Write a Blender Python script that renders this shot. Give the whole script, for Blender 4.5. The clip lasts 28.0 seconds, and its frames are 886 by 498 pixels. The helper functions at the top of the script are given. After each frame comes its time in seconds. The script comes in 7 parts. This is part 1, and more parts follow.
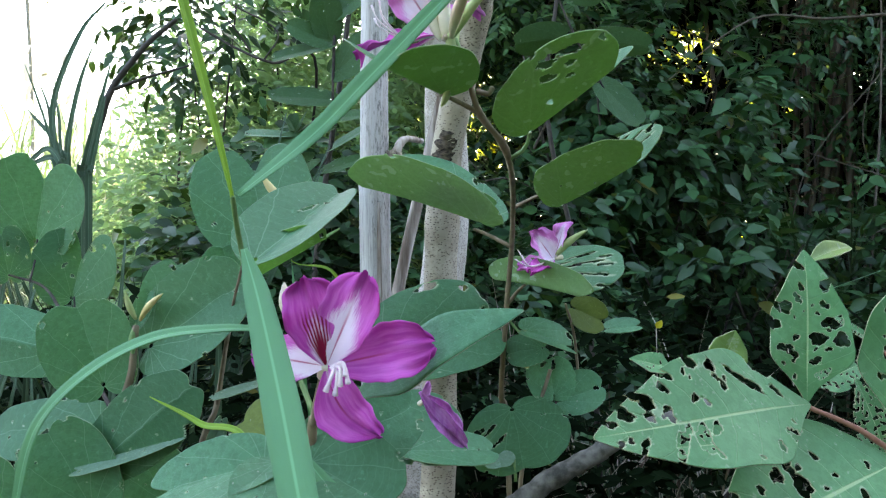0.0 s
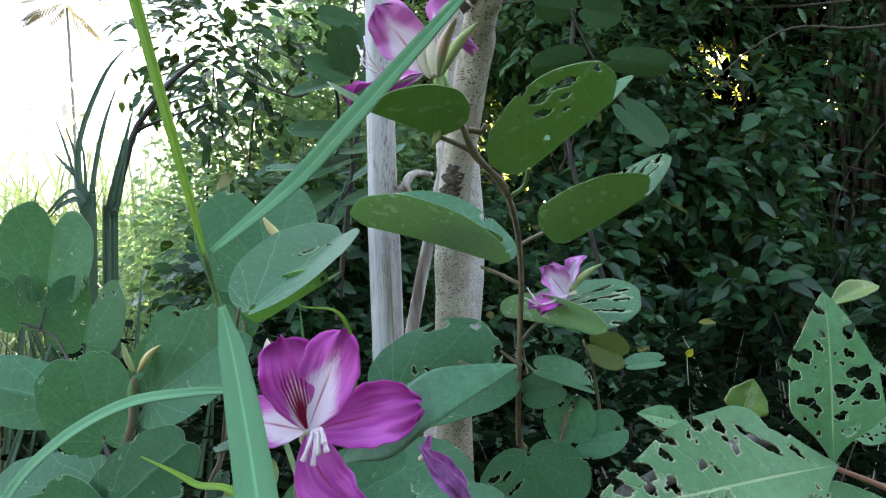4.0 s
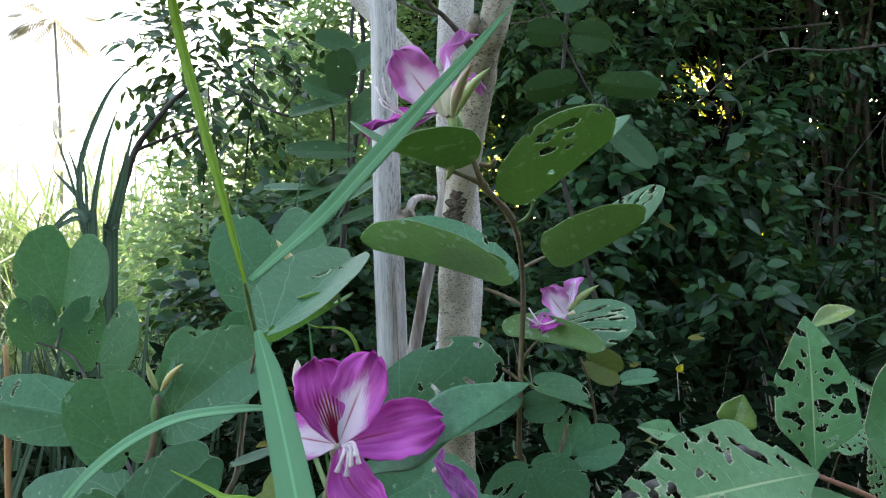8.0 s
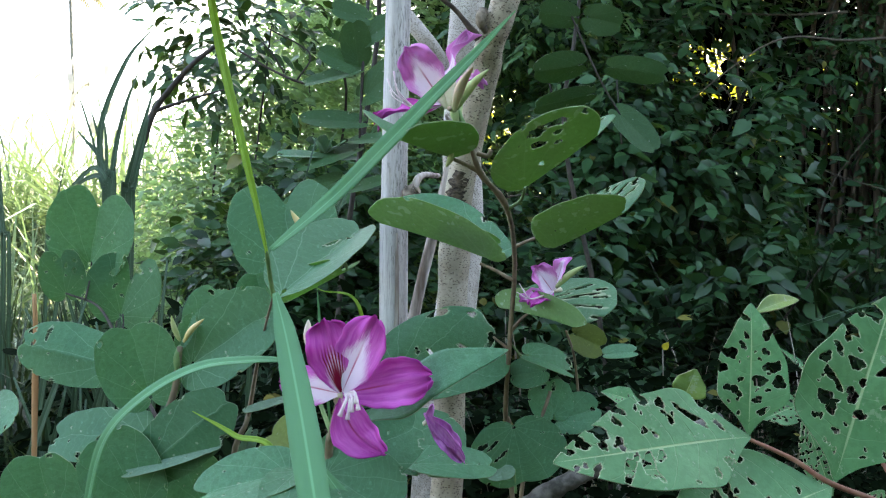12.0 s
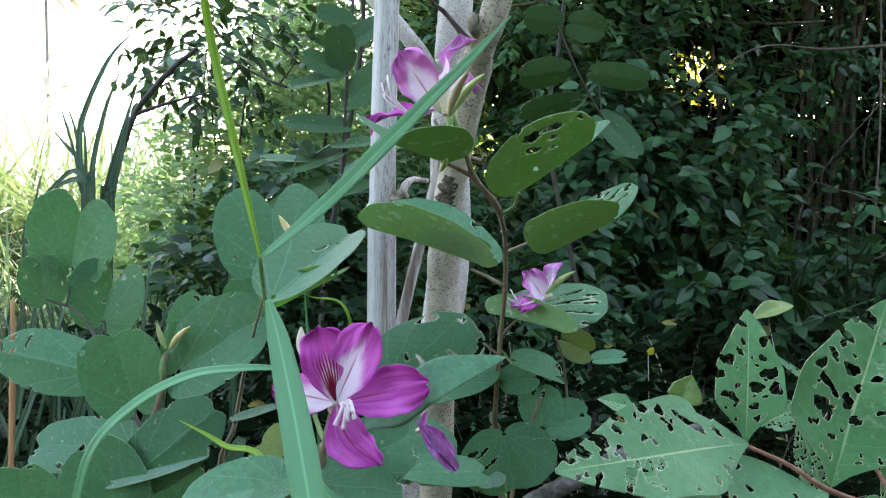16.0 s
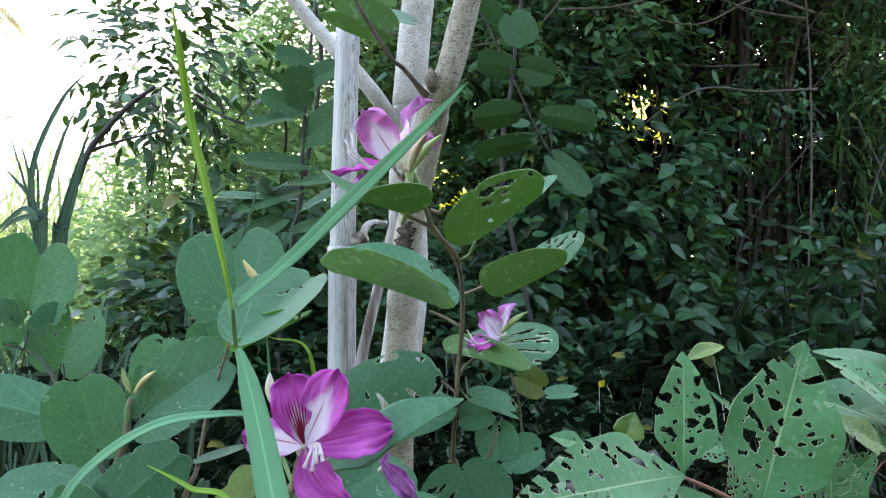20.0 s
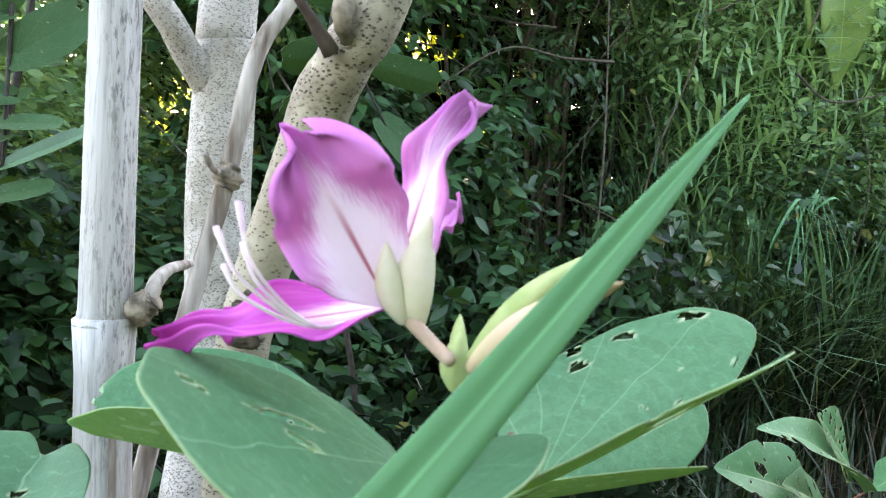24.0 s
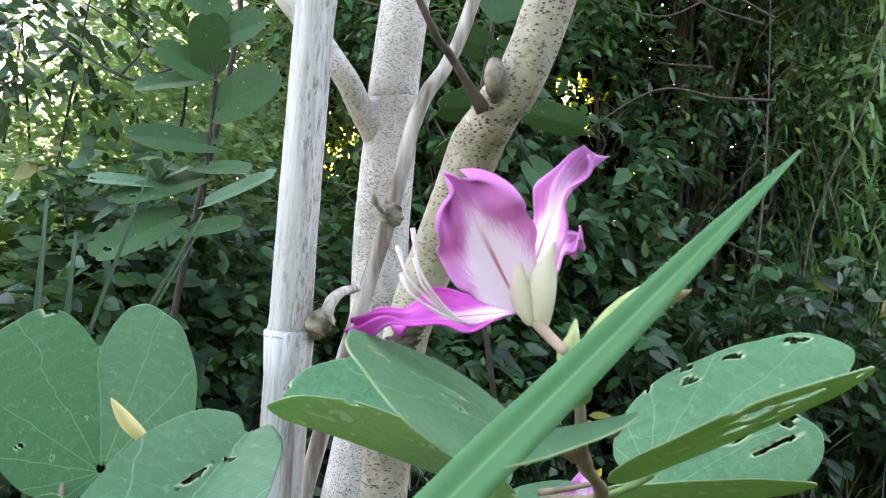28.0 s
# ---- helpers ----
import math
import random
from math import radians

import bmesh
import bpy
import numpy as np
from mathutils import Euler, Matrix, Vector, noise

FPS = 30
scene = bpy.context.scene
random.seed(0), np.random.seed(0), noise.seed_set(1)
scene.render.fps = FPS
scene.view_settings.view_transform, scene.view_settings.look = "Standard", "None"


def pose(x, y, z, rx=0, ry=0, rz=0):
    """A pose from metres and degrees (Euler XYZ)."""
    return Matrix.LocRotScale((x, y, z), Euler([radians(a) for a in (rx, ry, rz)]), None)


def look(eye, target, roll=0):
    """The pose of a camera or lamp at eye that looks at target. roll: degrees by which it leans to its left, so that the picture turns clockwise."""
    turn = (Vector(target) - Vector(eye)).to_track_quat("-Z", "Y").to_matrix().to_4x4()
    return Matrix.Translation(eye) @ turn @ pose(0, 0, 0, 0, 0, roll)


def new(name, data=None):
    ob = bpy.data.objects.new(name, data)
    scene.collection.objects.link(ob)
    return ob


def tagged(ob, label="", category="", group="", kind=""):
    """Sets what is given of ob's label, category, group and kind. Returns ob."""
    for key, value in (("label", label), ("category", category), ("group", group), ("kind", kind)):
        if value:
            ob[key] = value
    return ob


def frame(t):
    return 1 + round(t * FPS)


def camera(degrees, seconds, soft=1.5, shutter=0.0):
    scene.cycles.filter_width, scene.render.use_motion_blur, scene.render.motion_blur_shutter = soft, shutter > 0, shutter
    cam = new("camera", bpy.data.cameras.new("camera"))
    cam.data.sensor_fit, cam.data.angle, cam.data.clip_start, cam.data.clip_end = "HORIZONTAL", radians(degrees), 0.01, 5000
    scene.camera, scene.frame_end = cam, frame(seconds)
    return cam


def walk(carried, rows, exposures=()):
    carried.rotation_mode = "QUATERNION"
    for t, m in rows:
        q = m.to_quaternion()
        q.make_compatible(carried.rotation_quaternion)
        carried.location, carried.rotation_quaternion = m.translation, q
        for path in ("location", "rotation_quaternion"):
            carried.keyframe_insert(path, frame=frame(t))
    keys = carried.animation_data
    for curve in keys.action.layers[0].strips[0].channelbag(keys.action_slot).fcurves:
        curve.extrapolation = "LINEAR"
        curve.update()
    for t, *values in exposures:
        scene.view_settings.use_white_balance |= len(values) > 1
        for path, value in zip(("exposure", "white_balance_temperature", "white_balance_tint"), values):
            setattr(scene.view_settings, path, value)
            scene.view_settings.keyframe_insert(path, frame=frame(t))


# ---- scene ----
cam = camera(66.1, 28.0, 1.15)
cam.data.dof.use_dof, cam.data.dof.focus_distance, cam.data.dof.aperture_fstop = True, 1.5, 26.0
METRES, EYE, TILT, LEAN, TURN = 1.5, 1.3, 0.0, 0.0, 0.0
ROWS = [
    (0.0, 0.0, 0.0, 0.0, 0.0, 0.0, -0.0),
    (0.5, 0.0225, 0.0212, 0.0079, 0.3, -0.8, 1.05),
    (1.0, 0.0201, 0.0307, 0.0097, 1.24, -0.29, 0.99),
    (1.5, 0.0163, 0.0338, 0.0046, 1.13, -0.48, 0.31),
    (2.0, 0.0165, 0.0326, 0.0078, 1.67, -0.16, 0.52),
    (2.5, 0.0183, 0.0348, 0.0066, 1.76, -0.34, 0.88),
    (3.0, 0.0202, 0.0274, 0.014, 2.64, 0.47, 1.44),
    (3.5, 0.0226, 0.0249, 0.015, 2.79, 1.51, 1.68),
    (5.5, 0.0296, 0.0085, 0.0152, 3.66, 2.45, 1.39),
    (6.0, 0.0259, 0.0051, 0.0184, 5.46, 3.15, 2.93),
    (6.5, 0.0295, 0.0131, 0.0092, 3.41, 3.21, 0.72),
    (7.0, 0.0152, 0.0145, 0.0073, 4.13, 2.15, 0.45),
    (7.5, 0.0174, 0.0084, 0.0172, 2.06, 3.63, 2.25),
    (8.0, 0.01, -0.0127, 0.0224, 1.87, 3.11, 1.71),
    (8.5, 0.0246, -0.049, 0.0234, 1.75, 1.37, 1.33),
    (9.0, 0.0235, -0.0702, 0.0251, 3.0, 1.44, 0.94),
    (9.5, 0.0205, -0.0834, 0.0249, 2.18, 0.99, 1.03),
    (10.0, 0.0218, -0.082, 0.019, 0.52, -1.7, 0.21),
    (10.5, 0.0228, -0.0824, 0.0228, 1.73, 0.14, -1.01),
    (11.0, 0.026, -0.0785, 0.0279, 3.05, 0.5, -1.78),
    (11.5, 0.0231, -0.0737, 0.0279, 2.77, 0.47, -1.24),
    (13.5, 0.0126, -0.0638, 0.0241, 1.53, 0.81, -1.0),
    (14.0, 0.0148, -0.063, 0.025, 1.42, 1.1, -0.56),
    (14.5, 0.0155, -0.0601, 0.0262, 1.31, 1.18, -0.76),
    (15.0, 0.0159, -0.0628, 0.0278, 0.88, 1.48, -0.63),
    (15.5, 0.0123, -0.0647, 0.0285, 0.9, 1.08, -0.65),
    (16.0, 0.0086, -0.0647, 0.0279, 0.71, 0.92, -1.01),
    (16.5, 0.0114, -0.0609, 0.0273, 0.62, 1.06, -1.02),
    (17.0, 0.0097, -0.055, 0.0268, -0.05, 0.57, -2.13),
    (17.5, 0.0048, -0.055, 0.0318, -0.07, 1.53, -1.46),
    (18.0, 0.0088, -0.0627, 0.0355, -0.97, 2.06, -0.48),
    (18.5, 0.0081, -0.0724, 0.0355, -0.63, 2.09, -0.13),
    (19.0, 0.0078, -0.0784, 0.0349, -1.6, 1.91, -0.74),
    (19.5, 0.0041, -0.0899, 0.0417, -2.03, 3.61, -0.73),
    (20.0, 0.0038, -0.0994, 0.0408, -3.07, 3.49, -0.6),
    (20.5, 0.007, -0.1027, 0.0476, -3.92, -0.16, 2.04),
    (22.5, -0.0403, -0.0333, 0.018, -4.86, -0.46, -0.71),
    (23.0, -0.072, 0.0615, 0.0808, -8.55, 3.33, -2.18),
    (23.5, -0.0564, 0.1981, 0.1385, -18.18, 1.85, -1.85),
    (24.0, -0.0647, 0.2944, 0.1647, -24.35, -1.52, -2.62),
    (24.5, -0.0591, 0.3348, 0.1854, -25.88, -1.96, -0.64),
    (25.0, -0.0836, 0.3251, 0.2022, -21.17, 0.6, -0.63),
    (25.5, -0.083, 0.323, 0.1877, -19.35, -2.33, -1.33),
    (26.0, -0.082, 0.3104, 0.1759, -16.92, -2.93, -1.86),
    (26.5, -0.0792, 0.2879, 0.1731, -14.25, -1.06, -2.4),
    (27.0, -0.0785, 0.2682, 0.1674, -13.56, -0.46, -3.46),
    (27.5, -0.0737, 0.2593, 0.1657, -13.6, -0.1, -3.52),
    (28.0, -0.0783, 0.2416, 0.1589, -12.01, 1.19, -4.06),
]
walk(cam, [(t, pose(0, 0, EYE, TILT, LEAN, TURN) @ pose(METRES * x, METRES * y, METRES * z, 90 + pitch, roll, yaw)) for t, x, y, z, yaw, pitch, roll in ROWS], [(0.0, 3.42, 7500.0, 15.0), (2.0, 3.55, 7500.0, 15.0), (3.2, 3.36, 7500.0, 15.0), (6.0, 3.06, 7700.0, 16.0), (9.0, 3.09, 7700.0, 16.0), (11.0, 3.25, 7500.0, 15.0), (15.0, 3.32, 7500.0, 16.0), (17.0, 3.42, 7500.0, 15.0), (20.5, 3.47, 7500.0, 15.0), (23.0, 3.86, 8000.0, 15.0), (24.0, 3.88, 8400.0, 16.0), (28.0, 3.78, 8500.0, 18.0)])

# ---- world, sun and exposure ----
SUN_AZ, SUN_EL = 20.0, 36.0
world = bpy.data.worlds.new("sky")
scene.world = world
world.use_nodes = True
wn = world.node_tree.nodes
sky = wn.new("ShaderNodeTexSky")
sky.sky_type, sky.sun_disc = "NISHITA", False
sky.sun_elevation, sky.sun_rotation = radians(SUN_EL), radians(SUN_AZ)
sky.air_density, sky.dust_density, sky.ozone_density = 1.0, 2.5, 1.0
world.node_tree.links.new(sky.outputs["Color"], wn["Background"].inputs["Color"])
wn["Background"].inputs["Strength"].default_value = 0.15
sun_way = Vector((math.sin(radians(SUN_AZ)) * math.cos(radians(SUN_EL)), math.cos(radians(SUN_AZ)) * math.cos(radians(SUN_EL)), math.sin(radians(SUN_EL))))
sun_data = bpy.data.lights.new("sun", "SUN")
sun_data.energy, sun_data.angle, sun_data.color = 4.5, radians(0.5), (1.0, 0.93, 0.8)
sun = new("sun", sun_data)
sun.matrix_world = look(sun_way * 60, (0, 0, 0))

rng = np.random.default_rng(11)


# ---- material helpers ----
class Mat:
    """A principled material with a few shortcuts for its nodes."""

    def __init__(self, name, rough=0.5, spec=0.5, translucent=0.0):
        self.m = bpy.data.materials.new(name)
        self.m.use_nodes = True
        self.t = self.m.node_tree
        self.b = self.t.nodes["Principled BSDF"]
        self.b.inputs["Roughness"].default_value = rough
        self.b.inputs["Specular IOR Level"].default_value = spec
        self.tr = None
        if translucent:
            self.tr = self.node("ShaderNodeBsdfTranslucent")
            mix = self.node("ShaderNodeMixShader")
            mix.inputs[0].default_value = translucent
            self.link(self.b.outputs[0], mix.inputs[1])
            self.link(self.tr.outputs[0], mix.inputs[2])
            self.link(mix.outputs[0], self.t.nodes["Material Output"].inputs[0])

    def node(self, kind):
        return self.t.nodes.new(kind)

    def link(self, a, b):
        self.t.links.new(a, b)

    def put(self, value, socket):
        if hasattr(value, "is_linked"):
            self.link(value, socket)
        else:
            socket.default_value = (*value, 1) if isinstance(value, tuple) and len(value) == 3 and len(socket.default_value) == 4 else value

    def math(self, op, a, b=0.0, c=0.0, clamp=False):
        n = self.node("ShaderNodeMath")
        n.operation, n.use_clamp = op, clamp
        for v, s in zip((a, b, c), n.inputs):
            self.put(v, s)
        return n.outputs[0]

    def mix(self, f, a, b, blend="MIX"):
        n = self.node("ShaderNodeMix")
        n.data_type, n.blend_type = "RGBA", blend
        self.put(f, n.inputs[0])
        self.put(a, n.inputs[6])
        self.put(b, n.inputs[7])
        return n.outputs[2]

    def step(self, v, lo, hi, a=0.0, b=1.0):
        n = self.node("ShaderNodeMapRange")
        n.interpolation_type = "SMOOTHSTEP"
        for s, x in zip(n.inputs, (v, lo, hi, a, b)):
            self.put(x, s)
        return n.outputs[0]

    def noise(self, scale, detail=4.0, stretch=(1, 1, 1), coords="Object", rough=0.55):
        tc, mp, n = self.node("ShaderNodeTexCoord"), self.node("ShaderNodeMapping"), self.node("ShaderNodeTexNoise")
        mp.inputs["Scale"].default_value = stretch
        self.link(tc.outputs[coords], mp.inputs[0])
        self.link(mp.outputs[0], n.inputs["Vector"])
        n.inputs["Scale"].default_value, n.inputs["Detail"].default_value, n.inputs["Roughness"].default_value = scale, detail, rough
        return n.outputs[0]

    def uv(self):
        tc, s = self.node("ShaderNodeUVMap"), self.node("ShaderNodeSeparateXYZ")
        self.link(tc.outputs[0], s.inputs[0])
        return s.outputs[0], s.outputs[1]

    def random(self, island=False):
        if island:
            return self.node("ShaderNodeNewGeometry").outputs["Random Per Island"]
        return self.node("ShaderNodeObjectInfo").outputs["Random"]

    def colour(self, c, through_tint=None):
        self.put(c, self.b.inputs["Base Color"])
        if self.tr:
            self.put(through_tint or c, self.tr.inputs[0])
        return self

    def bump(self, h, strength=0.3, distance=0.002):
        n = self.node("ShaderNodeBump")
        n.inputs["Strength"].default_value, n.inputs["Distance"].default_value = strength, distance
        self.put(h, n.inputs["Height"])
        self.link(n.outputs[0], self.b.inputs["Normal"])
        return self


def pale_rim(k, c):
    """Pale dried tissue round the bites and a painted edge highlight, after the leaf's own attribute."""
    at = k.node("ShaderNodeAttribute")
    at.attribute_name = "dry"
    return k.mix(k.math("MULTIPLY", k.step(at.outputs["Fac"], 0.35, 0.85), 0.55), c, (0.50, 0.56, 0.36))


def orchid_leaf_material(name, base, other, vein, rough, spec, translucent, tint, patches=0.0):
    """Bilobed leaf: veins fan out from the base. u holds the angle, v the distance from the base."""
    k = Mat(name, rough, spec, translucent)
    u, v = k.uv()
    a = k.math("MULTIPLY", k.math("SUBTRACT", u, 0.5), 360.0)
    a = k.math("ADD", a, k.math("MULTIPLY", k.math("SUBTRACT", k.noise(30, 2), 0.5), 9.0))
    d = k.math("MULTIPLY", k.math("PINGPONG", k.math("ADD", a, 360.0), 12.0), v)
    veins = k.step(d, 0.08, 0.28, 1.0, 0.0)
    cross = k.step(k.math("PINGPONG", k.math("ADD", k.math("MULTIPLY", v, 13.0), k.math("MULTIPLY", k.noise(55, 3), 2.2)), 0.5), 0.0, 0.10, 1.0, 0.0)
    fine = k.step(k.noise(420, 3), 0.42, 0.66)
    blotch = k.step(k.noise(26, 5, rough=0.7), 0.42, 0.58)
    c = k.mix(blotch, base, other)
    c = k.mix(k.math("MULTIPLY", k.random(), 0.7), c, tuple(x * 0.62 for x in base))
    c = k.mix(k.math("MULTIPLY", k.step(k.noise(150, 4, rough=0.7), 0.45, 0.58), 0.5), c, tuple(x * 0.60 for x in base))
    spots = k.step(k.noise(140, 2), 0.66, 0.70)
    c = k.mix(k.math("MULTIPLY", spots, 0.32), c, tuple(min(1, x * 1.8 + 0.05) for x in base))
    scuff = k.math("MULTIPLY", k.step(k.noise(38, 4, rough=0.8), 0.58, 0.68), 0.12)
    c = k.mix(scuff, c, tuple(min(1, x * 1.4 + 0.08) for x in base))
    c = k.mix(k.math("MULTIPLY", cross, 0.14), c, vein)
    if patches:
        c = k.mix(k.math("MULTIPLY", k.math("MULTIPLY", k.step(k.noise(75, 1.5), 0.60, 0.63), k.step(k.noise(14, 2), 0.46, 0.54)), patches), c, (0.58, 0.68, 0.60))
    c = k.mix(k.math("MULTIPLY", veins, 0.42), c, vein)
    k.colour(pale_rim(k, c), tint)
    k.bump(k.math("ADD", k.math("MULTIPLY", veins, -0.6), k.math("ADD", k.math("MULTIPLY", cross, -0.15), k.math("MULTIPLY", fine, 0.3))), 0.5, 0.0012)
    return k.m


def feather_leaf_material(name, base, other, vein, rough, spec, translucent, tint):
    """Ovate leaf with a midrib and side veins. u runs across, v along."""
    k = Mat(name, rough, spec, translucent)
    u, v = k.uv()
    t = k.math("ABSOLUTE", k.math("MULTIPLY", k.math("SUBTRACT", u, 0.5), 2.0))
    mid = k.step(t, 0.012, 0.032, 1.0, 0.0)
    bow = k.math("ADD", k.math("MULTIPLY", k.math("POWER", t, 1.6), 0.13), k.math("MULTIPLY", k.math("SUBTRACT", k.noise(30, 2), 0.5), 0.05))
    side = k.math("PINGPONG", k.math("MULTIPLY", k.math("SUBTRACT", v, bow), 9.0), 0.5)
    side = k.step(side, 0.008, 0.035, 1.0, 0.0)
    fine = k.noise(420, 3)
    c = k.mix(k.step(k.noise(16, 4), 0.42, 0.6), base, other)
    c = k.mix(k.math("MULTIPLY", k.step(k.noise(150, 4, rough=0.7), 0.45, 0.58), 0.42), c, tuple(x * 0.64 for x in base))
    c = k.mix(k.math("MULTIPLY", k.random(), 0.3), c, tuple(x * 0.7 for x in base))
    c = k.mix(k.math("MULTIPLY", side, 0.16), c, vein)
    c = k.mix(k.math("MULTIPLY", mid, 0.8), c, vein)
    scar = k.math("MULTIPLY", k.step(k.noise(52, 4, rough=0.75), 0.60, 0.64), 0.45)
    c = k.mix(scar, c, (0.34, 0.42, 0.28))
    k.colour(pale_rim(k, c), tint)
    k.bump(k.math("ADD", k.math("MULTIPLY", k.math("MAXIMUM", side, mid), -0.6), k.math("MULTIPLY", fine, 0.35)), 0.5, 0.0015)
    return k.m


LEAF_TOP = orchid_leaf_material("orchid_leaf_top", (0.060, 0.198, 0.097), (0.080, 0.232, 0.118), (0.24, 0.42, 0.25), 0.5, 0.24, 0.16, (0.36, 0.66, 0.16))
LEAF_UNDER = orchid_leaf_material("orchid_leaf_under", (0.24, 0.42, 0.21), (0.29, 0.47, 0.25), (0.42, 0.58, 0.36), 0.6, 0.2, 0.44, (0.46, 0.76, 0.26), 0.85)
LEAF_PALE = orchid_leaf_material("orchid_leaf_pale", (0.17, 0.31, 0.20), (0.20, 0.34, 0.23), (0.28, 0.42, 0.29), 0.6, 0.3, 0.2, (0.2, 0.4, 0.08))
# Darker copy of the orchid leaf, with shade painted in for the twigs behind.
LEAF_SHADED = orchid_leaf_material("orchid_leaf_shaded", (0.036, 0.105, 0.040), (0.052, 0.130, 0.052), (0.11, 0.21, 0.10), 0.6, 0.18, 0.22, (0.30, 0.52, 0.10))
LEAF_OLD = orchid_leaf_material("orchid_leaf_old", (0.14, 0.2, 0.03), (0.09, 0.13, 0.03), (0.16, 0.22, 0.06), 0.6, 0.3, 0.2, (0.3, 0.4, 0.03))
EATEN_TOP = feather_leaf_material("eaten_leaf_top", (0.084, 0.250, 0.098), (0.110, 0.295, 0.120), (0.36, 0.50, 0.25), 0.5, 0.3, 0.16, (0.2, 0.42, 0.08))
EATEN_UNDER = feather_leaf_material("eaten_leaf_under", (0.13, 0.29, 0.10), (0.16, 0.32, 0.12), (0.3, 0.44, 0.2), 0.6, 0.3, 0.22, (0.2, 0.42, 0.05))
EATEN_YOUNG = feather_leaf_material("eaten_leaf_young", (0.20, 0.32, 0.07), (0.15, 0.28, 0.08), (0.34, 0.44, 0.18), 0.5, 0.4, 0.22, (0.35, 0.5, 0.06))


def petal_material(name, flag):
    k = Mat(name, 0.55, 0.3, 0.36)
    u, v = k.uv()
    t = k.math("MULTIPLY", k.math("SUBTRACT", u, 0.5), 2.0)
    at = k.math("ABSOLUTE", t)
    streak = k.noise(9, 4, (7, 1, 1), "UV")
    edge = k.math("ADD", k.math("MULTIPLY", streak, 0.5), -0.25)
    reach = k.math("ADD", k.math("SUBTRACT", k.math("SUBTRACT", (0.52, 0.62, 0.84, 0.92, 0.22)[flag], v), k.math("MULTIPLY", at, 0.55)), edge)
    white = k.step(reach, -0.06, 0.22)
    rich = k.mix(k.step(k.noise(4, 3, (3, 0.6, 1), "UV"), 0.3, 0.7), (0.60, 0.07, 0.46), (0.74, 0.17, 0.60))
    if flag == 3:
        rich = k.mix(0.55, rich, (0.80, 0.42, 0.72))
    rich = k.mix(k.step(v, 0.75, 1.0), rich, (0.48, 0.045, 0.34) if flag != 3 else (0.60, 0.18, 0.50))
    c = k.mix(white, rich, (0.92, 0.80, 0.90))
    mid = k.math("MULTIPLY", k.step(at, 0.01, 0.07, 1.0, 0.0), k.step(v, 0.35, 0.75, 1.0, 0.0))
    c = k.mix(k.math("MULTIPLY", mid, 0.8), c, (0.5, 0.03, 0.14))
    if flag == 1:
        fan = k.math("PINGPONG", k.math("MULTIPLY", t, 8.0), 0.5)
        lines = k.step(k.math("ADD", fan, k.math("MULTIPLY", v, 0.36)), 0.34, 0.48, 1.0, 0.0)
        red = k.math("MULTIPLY", k.step(v, 0.50, 0.74, 1.0, 0.0), k.step(at, 0.32, 0.62, 1.0, 0.0))
        c = k.mix(k.math("MULTIPLY", red, k.math("MAXIMUM", lines, k.step(k.math("ADD", v, k.math("MULTIPLY", at, 0.5)), 0.30, 0.56, 1.0, 0.0))), c, (0.30, 0.004, 0.045))
    k.colour(c)
    k.bump(k.noise(10, 3, (9, 1, 1), "UV"), 0.25, 0.002)
    return k.m


PETAL, PETAL_FLAG, PETAL_LIGHT, PETAL_PALE, PETAL_DEEP = [petal_material(n, i) for i, n in enumerate(("petal", "petal_flag", "petal_light", "petal_pale", "petal_deep"))]


def plain(name, a, b, scale, rough=0.6, spec=0.3, translucent=0.0, stretch=(1, 1, 1), bump=0.3, tint=None, vary=0.0, island=False):
    k = Mat(name, rough, spec, translucent)
    n = k.noise(scale, 5, stretch)
    c = k.mix(k.step(n, 0.3, 0.7), a, b)
    if vary:
        c = k.mix(k.math("MULTIPLY", k.random(island), vary), c, tuple(x * 0.4 for x in a))
    k.colour(c, tint)
    k.bump(n, bump, 0.003)
    return k.m


PETAL_HANG = plain("hanging_petal", (0.50, 0.12, 0.44), (0.66, 0.28, 0.58), 60, 0.55, 0.3, 0.2, stretch=(3, 3, 0.6))
STEM = plain("orchid_stem_bark", (0.14, 0.11, 0.066), (0.23, 0.185, 0.12), 90, stretch=(1, 1, 0.3))
YELLOW = plain("yellowed_leaf", (0.70, 0.60, 0.03), (0.80, 0.72, 0.08), 80, translucent=0.3)
DARK_STEM = plain("dark_twig_bark", (0.07, 0.05, 0.045), (0.14, 0.105, 0.085), 90, stretch=(1, 1, 0.3))
STEM_GREEN = plain("green_stem", (0.13, 0.25, 0.09), (0.19, 0.31, 0.12), 80, translucent=0.1)
SEPAL = plain("sepal", (0.70, 0.66, 0.47), (0.82, 0.73, 0.60), 60, translucent=0.2)
PEDICEL = plain("flower_stalk", (0.34, 0.24, 0.17), (0.42, 0.30, 0.22), 80)
BUD_GREEN = plain("bud_green", (0.3, 0.4, 0.14), (0.42, 0.48, 0.22), 70, translucent=0.15)
BUD_OLD = plain("bud_old", (0.56, 0.50, 0.17), (0.66, 0.56, 0.27), 45, translucent=0.15)
BUD_TAN = plain("bud_tan", (0.54, 0.46, 0.26), (0.64, 0.46, 0.33), 45, translucent=0.15)
LEAF_RIM = plain("leaf_rim", (0.22, 0.34, 0.16), (0.28, 0.40, 0.2), 60, translucent=0.2)
EATEN_RIM = plain("bitten_rim", (0.46, 0.50, 0.30), (0.42, 0.40, 0.24), 90, translucent=0.2)
